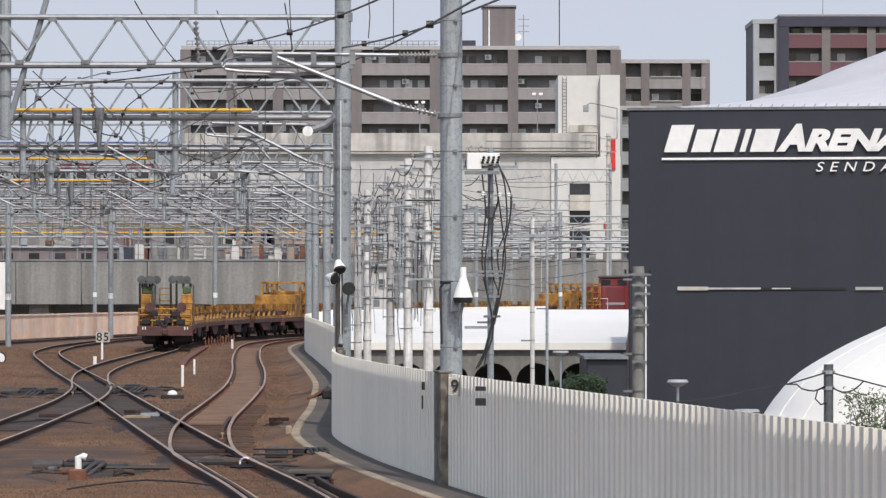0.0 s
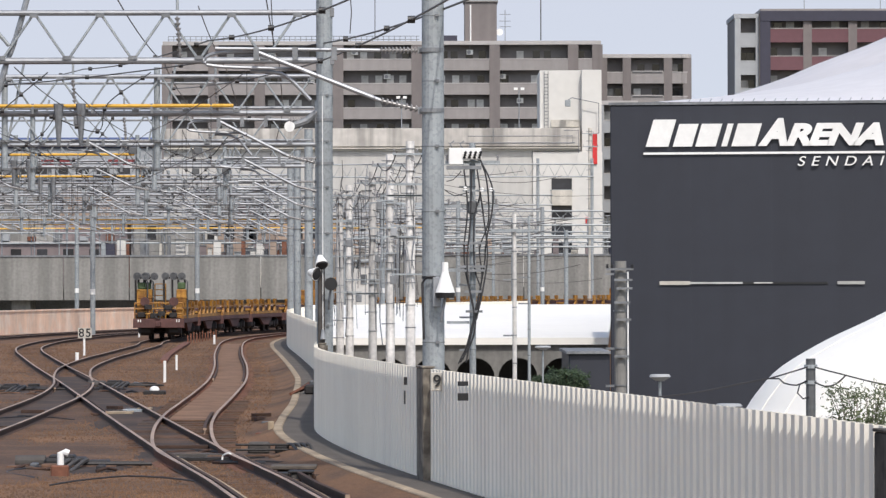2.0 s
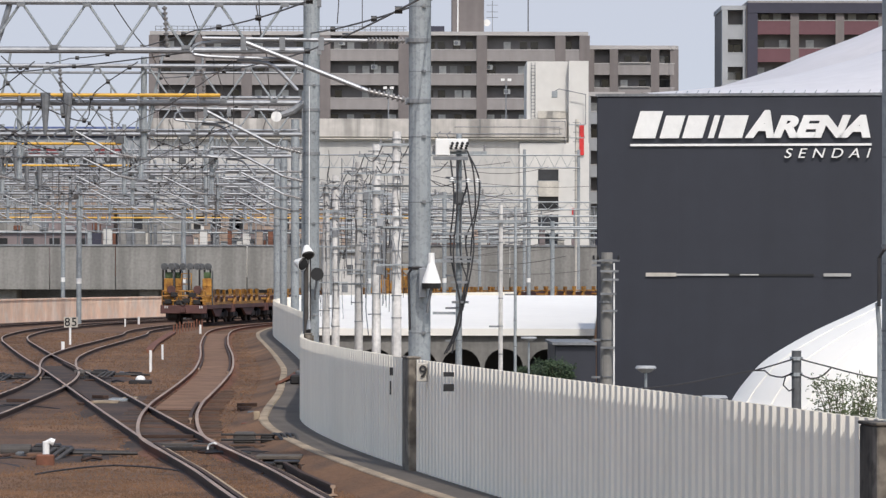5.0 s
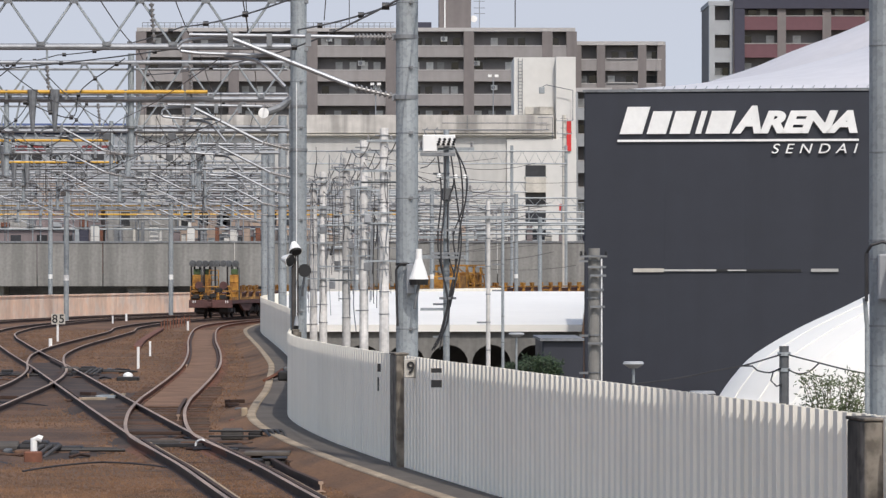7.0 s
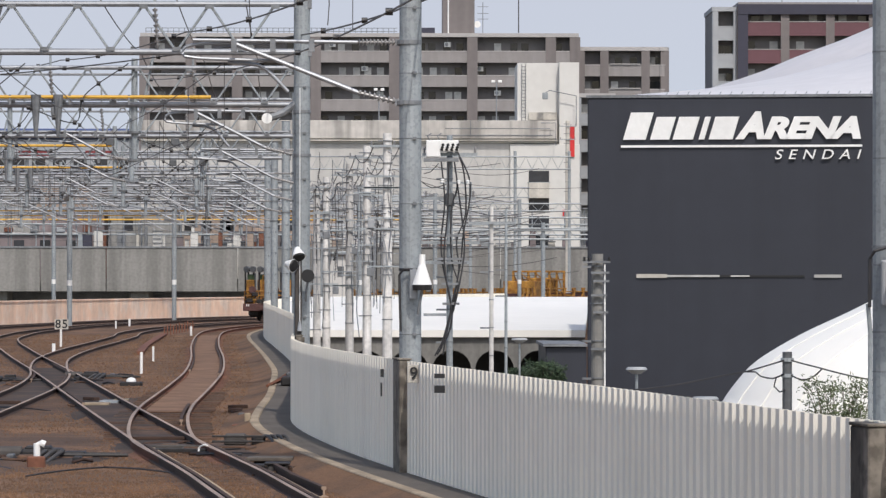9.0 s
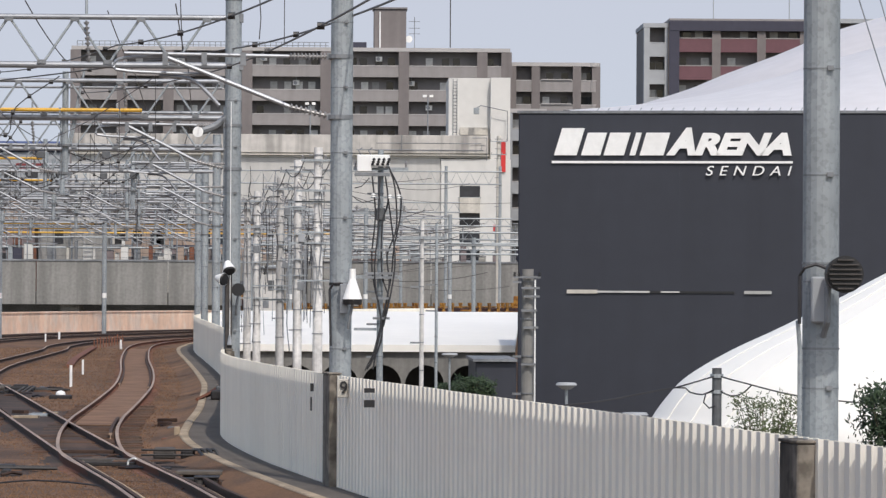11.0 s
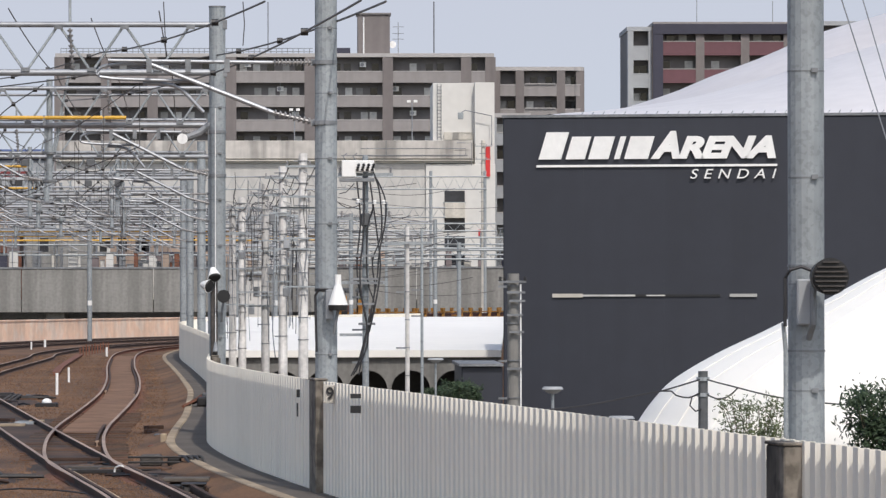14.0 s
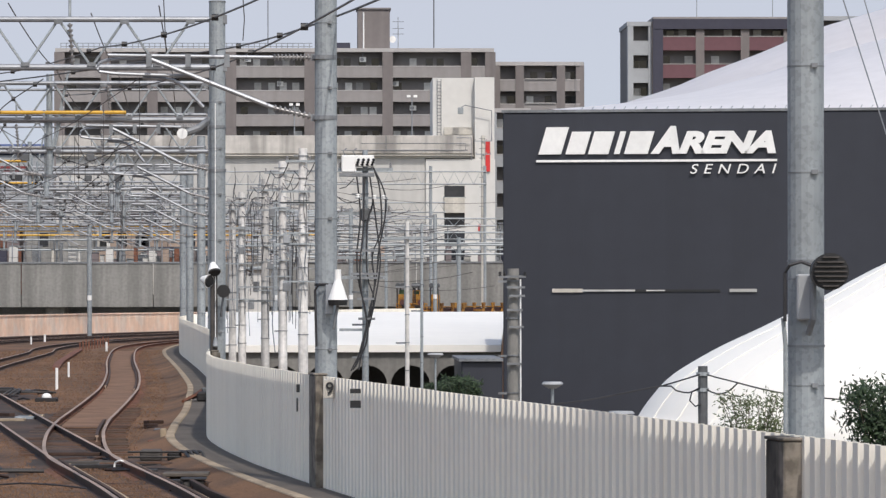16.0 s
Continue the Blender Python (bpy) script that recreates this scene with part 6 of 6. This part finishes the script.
# A row of rusty stakes between the tracks.
(xa, ya), (xb, yb) = (-11.97, 232.0), (-11.59, 255.0)
for k in range(11):
    f = k / 10
    t = thing("stake", "short rusty stake between the tracks", "stake", "stakes")
    part("stake", box(bmesh.new(), xa + (xb - xa) * f - 0.035, ya + (yb - ya) * f, -0.3, xa + (xb - xa) * f + 0.035, ya + (yb - ya) * f + 0.1, 0.30 + 0.06 * (k % 3)), "brownbox", t)

sg = thing("speed_sign", "white square speed sign reading 85 on a post", "sign")
SX, SY = -14.52, 196.0
part("post", cyl(bmesh.new(), (SX, SY, -0.2), (SX, SY, 0.97), 0.05, 8), "white_paint", sg)
part("plate", box(bmesh.new(), -14.78, SY - 0.06, 0.59, -14.20, SY - 0.03, 1.02), "concrete_pale", sg)


def sign_text(text, x, y, z, size, parent, name="numeral", material="black", depth=0.004):
    cu = bpy.data.curves.new(name, "FONT")
    cu.body, cu.size, cu.extrude, cu.offset, cu.align_x, cu.align_y = text, size, depth, 0.012 * size, "CENTER", "CENTER"
    tmp = bpy.data.objects.new(name, cu)
    scene.collection.objects.link(tmp)
    bpy.context.view_layer.update()
    me = bpy.data.meshes.new_from_object(tmp.evaluated_get(bpy.context.evaluated_depsgraph_get()))
    bpy.data.objects.remove(tmp)
    for v in me.vertices:
        v.co = (v.co.x + x, y - v.co.z, v.co.y + z)
    me.materials.clear()
    return part(name, me, material, parent, "black numeral")


for digit, dx in (("8", -0.145), ("5", 0.145)):
    sign_text(digit, -14.49 + dx, SY - 0.07, 0.80, 0.506, sg)
rs = thing("round_sign", "round white sign with a black ring", "sign")
RX, RY = -18.30, 190.0
part("disc", cyl(bmesh.new(), (RX, RY - 0.03, 0.00), (RX, RY, 0.00), 0.27, 24), "black", rs)
part("face", cyl(bmesh.new(), (RX, RY - 0.05, 0.00), (RX, RY - 0.031, 0.00), 0.21, 24), "white_paint", rs)
part("post", cyl(bmesh.new(), (RX, RY + 0.05, -0.2), (RX, RY + 0.05, 0.00), 0.04, 8), "galv", rs)
wb = thing("white_board", "large plain white board standing by the far track", "board")
part("panel", box(bmesh.new(), -26.75, 255.0, 1.72, -24.27, 255.1, 4.35), "white_paint", wb)
part("post", box(bmesh.new(), -25.49, 255.11, -1.0, -25.37, 255.2, 4.29), "galv", wb)


def point_machine(x, y, seed, flip=1, lamp=True):
    """A point motor: motor case, rods to the rails, cables, brown junction box."""
    rnd = random.Random(seed)
    t = thing("point_machine", "dark oily point machine with rods and cables", "point machine", "point machines")
    bm = box(bmesh.new(), x - 0.45, y - 0.35, -0.2, x + 0.25, y + 0.35, 0.02, 0.05)
    box(bm, x - 0.38, y - 0.28, 0.0, x + 0.05, y + 0.28, 0.06, 0.03)
    part("motor_case", bm, "train_black", t)
    part("motor", cyl(bmesh.new(), (x - 0.95, y + 0.1, -0.06), (x - 0.45, y + 0.1, -0.06), 0.11, 14), "oily_grey", t)
    part("base_plate", box(bmesh.new(), x - 1.05, y - 0.5, -0.16, x + 0.75, y + 0.5, -0.105, 0.01), "sleeper", t)
    part("cover", box(bmesh.new(), x + 0.25, y - 0.25, -0.15, x + 0.62, y + 0.25, -0.03, 0.03), "train_black", t)
    for k in range(3):
        xx = x - 0.12 + 0.14 * k
        part("conduit", tube(bmesh.new(), smooth_line([(xx + 0.1, y - 0.3, -0.01), (xx + 0.06, y - 0.9, -0.04), (xx - 0.04, y - 2.2, -0.14)], 0.2), 0.034, 7), "oily_grey", t, "grey flexible conduit")
    for k in range(3):
        yy = y - 0.35 + k * 0.35
        part("rod", tube(bmesh.new(), [(x + 0.2 * flip, yy, -0.08), (x + rnd.uniform(0.9, 1.4) * flip, yy + rnd.uniform(-0.2, 0.2), -0.09)], 0.03, 6), "train_black", t)
    bm = tube(bmesh.new(), smooth_line([(x - 0.3, y - 0.5, -0.1), (x - 0.9, y - 2.0, -0.14), (x - 0.2, y - 4.5, -0.14)], 0.4), 0.02, 5)
    part("cable", bm, "cable", t)
    return t


PM = [(-5.81, 75.8), (-8.93, 134.9), (-11.56, 130.4)]
for i, (x, y) in enumerate(PM):
    point_machine(x, y, i, -1 if i == 3 else 1)


def scattered_gear(x, y, n, wide, deep, seed):
    """Low rods, cranks and cable ends lying round the points, each a part."""
    rnd = random.Random(seed)
    t = thing("point_gear", "dark rods and cranks lying low round the points", "point gear", "point gear")
    for k in range(n):
        px, py, a = x + rnd.uniform(-wide, wide), y + rnd.uniform(-deep, deep), rnd.uniform(-1.3, 1.3)
        l = rnd.uniform(0.12, 0.4)
        if k % 3:
            part("rod", tube(bmesh.new(), [(px - l * math.cos(a * 0.3), py - 2 * l * math.sin(a), -0.12), (px, py, rnd.uniform(-0.12, -0.08)), (px + l * math.cos(a * 0.3), py + 2 * l * math.sin(a), -0.12)], 0.026, 6), rnd.choice(("train_black", "rail_rust", "sleeper", "cable")), t)
        else:
            part("crank", box(bmesh.new(), px - l * 0.4, py - 0.2, -0.17, px + l * 0.4, py + 0.2, rnd.uniform(-0.1, -0.02), 0.02), rnd.choice(("train_black", "rail_rust", "sleeper", "train_black", "train_grey")), t)


for k, ((gx, gy), n, wide, deep) in enumerate((((-5.83, 74.9), 9, 0.75, 1.2), ((-8.75, 133.4), 14, 0.7, 7.0), ((-11.56, 130.4), 16, 0.9, 6.0), ((-2.70, 77.3), 8, 0.5, 2.0), ((-4.05, 80.6), 10, 0.5, 2.0), ((-3.33, 99.6), 7, 0.35, 4.0), ((-3.36, 122.1), 12, 0.22, 4.0), ((-1.92, 69.7), 8, 0.3, 1.5), ((-7.18, 106.4), 6, 0.35, 4.0))):
    scattered_gear(gx, gy, n, wide, deep, 60 + k)
for (px, py), w, h in (((-5.74, 72.3), 0.17, 0.30),):
    b = thing("junction_box", "rusty brown junction box with a white bent pipe", "box")
    part("case", box(bmesh.new(), px - 0.14, py - 0.1, -0.2, px + 0.14, py + 0.1, 0.02, 0.02), "brownbox", b)
    part("pipe", tube(bmesh.new(), [(px - 0.03, py + 0.5, -0.1), (px - 0.03, py + 0.5, 0.19), (px + 0.05, py + 0.5, 0.21), (px + 0.10, py + 0.5, 0.19)], 0.055, 10), "white_paint", b, "white bent pipe")
dw = thing("dwarf_marker", "small white domed ground marker on a black base", "marker")
DX, DY = -7.41, 126.0
part("base", box(bmesh.new(), DX - 0.3, DY - 0.3, -0.2, DX + 0.3, DY + 0.3, -0.04, 0.03), "train_black", dw)
bm = bmesh.new()
bmesh.ops.create_uvsphere(bm, u_segments=14, v_segments=8, radius=0.14, matrix=Matrix.Translation((DX, DY, -0.02)) @ Matrix.Diagonal((1, 1, 0.75, 1)))
part("dome", bm, "white_paint", dw, smooth=True)

# Stacked sleepers, planks and clamps lying by the kerb.
rj = random.Random(21)
JUNK = [(-3.62, 100.9), (-8.81, 104.1), (-7.24, 107.4)]
for i, (x, y) in enumerate(JUNK):
    t = thing("timber_baulk", "weathered timber baulk lying on the ballast", "timber", "lying timbers")
    for k in range(2):
        l, a = rj.uniform(0.3, 0.55), rj.uniform(-0.9, 0.9)
        bm = box(bmesh.new(), -l / 2, -0.08, 0, l / 2, 0.08, 0.08, 0.01)
        bmesh.ops.transform(bm, matrix=pose(x + rj.uniform(-0.2, 0.2), y + k * 0.9, -0.17 + 0.1 * k, 0, 0, math.degrees(a)), verts=bm.verts)
        part("baulk", bm, rj.choice(("sleeper", "rail_rust", "train_black", "rail_rust")), t)
for k, (x, y) in enumerate(((-4.60, 68.6), (-8.97, 100.9))):
    span("ground_cable", [(x - 1.0, y, -0.13), (x, y + 2.5, -0.1), (x + 1.2, y + 1.0, -0.13)], 0.014, "black cable lying on the ballast", -0.02, "cable", 8)


# Machinery between the points and the kerb, and a heap on the walkway.
rod_box = thing("rodding_frame", "oily grey rodding frame with cranks beside the points", "point gear", "point gear")
part("bed_plate", box(bmesh.new(), -3.35, 79.6, -0.17, -1.95, 81.6, -0.09, 0.01), "sleeper", rod_box)
part("crank_case", box(bmesh.new(), -3.1, 80.2, -0.1, -2.72, 80.7, 0.10, 0.03), "oily_grey", rod_box)
part("crank_case", box(bmesh.new(), -2.62, 80.1, -0.1, -2.38, 80.5, 0.06, 0.03), "train_black", rod_box)
for k in range(4):
    part("crank", tube(bmesh.new(), smooth_line([(-2.42 + 0.1 * k, 80.4, 0.06), (-2.30 + 0.1 * k, 79.6, 0.08), (-2.12 + 0.08 * k, 78.6, -0.08)], 0.2), 0.028, 6), "oily_grey" if k % 2 else "train_black", rod_box)
for z in (-0.02, 0.07):
    part("rail_bar", tube(bmesh.new(), [(-3.3, 80.0, z), (-2.0, 79.9, z)], 0.022, 6), "train_black", rod_box)
slab = thing("trough_lid", "pale concrete cable trough lid on dark blocks", "trough")
part("lid", box(bmesh.new(), -2.45, 72.6, -0.07, -1.72, 73.4, -0.01, 0.012), "path", slab)
part("block", box(bmesh.new(), -2.35, 72.7, -0.2, -2.1, 73.3, -0.071, 0.02), "train_black", slab)
part("block", box(bmesh.new(), -2.0, 72.7, -0.2, -1.8, 73.3, -0.071, 0.02), "train_black", slab)
jb = thing("cable_box", "low dark cable box on the ballast", "box")
part("case", box(bmesh.new(), -2.05, 69.6, -0.2, -1.72, 70.1, 0.0, 0.03), "oily_grey", jb)
part("lid", box(bmesh.new(), -2.08, 69.57, 0.001, -1.69, 70.13, 0.03, 0.01), "train_black", jb)
wp = thing("bent_pipe", "small white bent pipe end by the rail", "pipe")
part("pipe", tube(bmesh.new(), smooth_line([(-3.42, 77.4, -0.12), (-3.40, 77.4, -0.02), (-3.30, 77.3, 0.02), (-3.26, 77.3, 0.0)], 0.03), 0.017, 8), "white_paint", wp)
heap = thing("debris_heap", "heap of dark boxes and rusty planks on the walkway", "debris")
part("crate", box(bmesh.new(), -3.12, 118.6, 0.02, -2.72, 119.6, 0.26, 0.04), "train_black", heap)
part("crate", box(bmesh.new(), -3.02, 119.7, 0.02, -2.70, 120.4, 0.36, 0.04), "train_grey", heap)
for k in range(5):
    part("plank", tube(bmesh.new(), [(-3.45 + 0.07 * k, 117.8 + 0.4 * k, 0.05 + 0.02 * k), (-3.05 + 0.05 * k, 119.6 + 0.3 * k, 0.22 + 0.06 * (k % 3))], 0.045, 4), ("brownbox", "train_brown", "sleeper")[k % 3], heap)
br = thing("rusty_bracket", "weathered tan angle bracket lying by the kerb", "bracket")
part("upright", box(bmesh.new(), -3.10, 90.6, -0.2, -2.98, 90.75, 0.16, 0.015), "kerb", br)
part("foot", box(bmesh.new(), -3.34, 90.4, -0.16, -3.0, 90.9, -0.06, 0.02), "brownbox", br)
part("stub", box(bmesh.new(), -2.97, 89.4, -0.2, -2.84, 89.7, 0.05, 0.02), "kerb", br)
lids = thing("cover_plates", "pale flat cover plates lying on dark ballast", "plate")
for k in range(3):
    part("plate", box(bmesh.new(), -7.35 + 0.25 * k, 106.0 + 1.6 * k, -0.13, -6.75 + 0.12 * k, 106.7 + 1.6 * k, -0.07, 0.01), "kerb" if k != 1 else "galv", lids)
trough = thing("cable_trough", "low rusty cable trough along the ballast", "trough")
part("trough", sweep(bmesh.new(), smooth_line(V([(-10.0, 176.0), (-10.7, 192.0), (-11.35, 212.0), (-11.97, 232.0)]), 3.0), [(-0.12, -0.25), (0.12, -0.25), (0.12, -0.06), (-0.12, -0.06)]), "brownbox", trough)
part("lid", sweep(bmesh.new(), smooth_line(V([(-10.0, 176.0), (-10.7, 192.0), (-11.35, 212.0), (-11.97, 232.0)]), 3.0), [(-0.15, -0.058), (0.15, -0.058), (0.15, -0.02), (-0.15, -0.02)]), "brownbox", trough)


# Speakers, lamps and plates on the catenary poles.
def horn(x, y, z, parent_label, r=0.145, down=True):
    t = thing("horn_speaker", parent_label, "loudspeaker", "loudspeakers")
    if down:
        part("horn", cyl(bmesh.new(), (x, y, z - 0.02), (x, y, z + 0.27), r, 18, 0.05), "white_paint", t)
        part("driver", cyl(bmesh.new(), (x, y, z + 0.27), (x, y, z + 0.42), 0.05, 12, 0.045), "white_paint", t)
        part("mouth", cyl(bmesh.new(), (x, y, z - 0.1), (x, y, z - 0.021), r * 0.93, 18, r), "black", t)
        part("bracket", tube(bmesh.new(), [(x, y, z - 0.1), (x - 0.04, y, z - 0.3), (x - 0.06, y + 0.02, z - 0.45)], 0.022, 6), "galv_dark", t)
    return t


horn(0.29, 66.6, 2.75, "white downward horn speaker with black mouth on a pole")
pf = thing("pole_fittings", "grey box and strapped conduit on a catenary pole", "fittings", "pole fittings")
part("box", box(bmesh.new(), 0.11, 66.66, 2.52, 0.23, 66.82, 2.95, 0.01), "galv_light", pf)
part("strap", cyl(bmesh.new(), (0.12, 67.0, 2.93), (0.12, 67.0, 2.97), 0.172, 18), "black", pf)
part("conduit", tube(bmesh.new(), [(-0.02, 66.8, 2.05), (-0.04, 66.8, 2.87), (0.02, 66.75, 2.96), (0.13, 66.75, 2.96)], 0.018, 6), "cable", pf)

lp = thing("signal_lamps", "pair of white round lamps with dark hoods on a pole", "lamp", "pole lamps")
for (x, z), (dx, dz) in (((-2.13, 3.30), (0.03, -0.13)), ((-2.27, 3.08), (0.11, -0.03))):
    a, b = Vector((x - dx, 94.55, z - dz)), Vector((x + dx * 0.4, 94.42, z + dz * 0.4))
    part("housing", cyl(bmesh.new(), a, b, 0.055, 18, 0.145), "white_paint", lp)
    part("lens", cyl(bmesh.new(), b, b + (b - a) * 0.12, 0.13, 18, 0.115), "black", lp)
part("lamp_post", box(bmesh.new(), -2.205, 94.56, 0.02, -2.06, 94.66, 3.36, 0.02), "oily_grey", lp, "dark square post")
part("dark_horn", cyl(bmesh.new(), (-1.93, 94.3, 2.86), (-1.93, 94.55, 2.86), 0.135, 20, 0.07), "black", lp)
part("bracket", tube(bmesh.new(), [(-1.94, 94.5, 2.73), (-1.97, 94.5, 2.53), (-1.98, 94.6, 2.34)], 0.025, 6), "galv_dark", lp)
part("conduit", tube(bmesh.new(), [(-2.10, 94.52, 6.72), (-2.10, 94.52, 1.83)], 0.009, 6), "white_paint", lp)
part("pulley", cyl(bmesh.new(), (-2.10, 94.5, 1.72), (-2.10, 94.54, 1.92), 0.06, 10, 0.03), "galv_dark", lp)
part("bulb", cyl(bmesh.new(), (-2.79, 94.9, 6.11), (-2.79, 95.05, 6.11), 0.11, 16, 0.085), "porcelain_white", lp)
part("arm", tube(bmesh.new(), [(-2.75, 95.0, 6.12), (-2.44, 95.0, 6.23), (-2.19, 95.0, 6.42)], 0.08, 8), "galv_dark", lp)

ns = thing("louvred_horn", "round dark louvred horn speaker on a steel pole", "loudspeaker", "loudspeakers")
NX, NZ = 4.50, 3.02
part("ring", cyl(bmesh.new(), (NX, 40.3, NZ), (NX, 40.62, NZ), 0.165, 26, 0.15), "black", ns)
part("mouth", cyl(bmesh.new(), (NX, 40.28, NZ), (NX, 40.31, NZ), 0.15, 24), "black", ns)
for k in range(-3, 4):
    w = math.sqrt(0.145 ** 2 - (k * 0.042) ** 2)
    part("louvre", box(bmesh.new(), NX - w, 40.24, NZ + k * 0.042 - 0.006, NX + w, 40.285, NZ + k * 0.042 + 0.008), "oily_grey", ns)
part("stem", tube(bmesh.new(), [(NX - 0.12, 40.6, NZ - 0.1), (NX - 0.12, 40.6, NZ - 0.42), (NX - 0.15, 40.7, NZ - 0.55)], 0.03, 8), "galv_dark", ns)
nf = thing("pole_fittings", "grey metal box and curved black conduit on a steel pole", "fittings", "pole fittings")
part("box", box(bmesh.new(), 4.25, 40.72, 2.59, 4.38, 40.84, 3.00, 0.015), "grey_wall", nf)
part("conduit", tube(bmesh.new(), [(4.15, 40.8, 2.58), (4.15, 40.8, 3.01), (4.19, 40.75, 3.08), (4.29, 40.75, 3.11), (4.40, 40.75, 3.07)], 0.016, 8), "cable", nf)
part("side_pipe", tube(bmesh.new(), [(4.16, 40.85, 1.56), (4.16, 40.85, 2.36), (4.14, 40.85, 2.61)], 0.02, 8), "galv", nf)
for z in (3.11, 2.35):
    part("strap", cyl(bmesh.new(), (POLES[0][0], 41.0, z), (POLES[0][0], 41.0, z + 0.02), 0.17, 18), "galv_dark", nf)

# Number plate, dark bars and worn marks on the fence.
fp = thing("fence_number", "black number nine on a worn white plate at the fence", "number")
part("plate", box(bmesh.new(), 0.075, 65.12, 1.34, 0.245, 65.14, 1.60, 0.006), "concrete_pale", fp, "worn white plate")
sign_text("9", 0.168, 65.1, 1.475, 0.24, fp)


def fence_mark(cells, y, label):
    t = thing("fence_mark", label, "mark", "fence marks")
    for x0, z0, x1, z1, mt in cells:
        part("bar" if mt == "black" else "plate", box(bmesh.new(), (x0 - 784) * y / 8142, y - (0.02 if mt == "black" else 0.0), EYE + (512 - z1) * y / 8142, (x1 - 784) * y / 8142, y + 0.03, EYE + (512 - z0) * y / 8142), mt, t)


fence_mark([(841, 684, 860, 692, "black"), (841, 705, 860, 718, "black")], 61.6, "two black bars on the white fence")
fence_mark([(746, 700, 749, 724, "black"), (746, 676, 752, 690, "black")], 67.6, "worn dark strokes on the white fence")



# ---- what moves ----
def motions():
    for vehicle, s0, length in TRAIN:
        rows = []
        for k in range(33):
            t = k * 0.5
            run = float(np.interp(t, (0, 2, 4, 8, 16), (0, 19.5, 35.0, 67.8, 138.0)))
            a, _ = train_line(s0 + run + 2.0)
            b, _ = train_line(s0 + run + length - 2.0)
            c = (a + b) / 2
            rows.append((t, pose(c.x, c.y, 0, 0, 0, -math.degrees(math.atan2(b.x - a.x, b.y - a.y)))))
        walk(vehicle, rows)


motions()
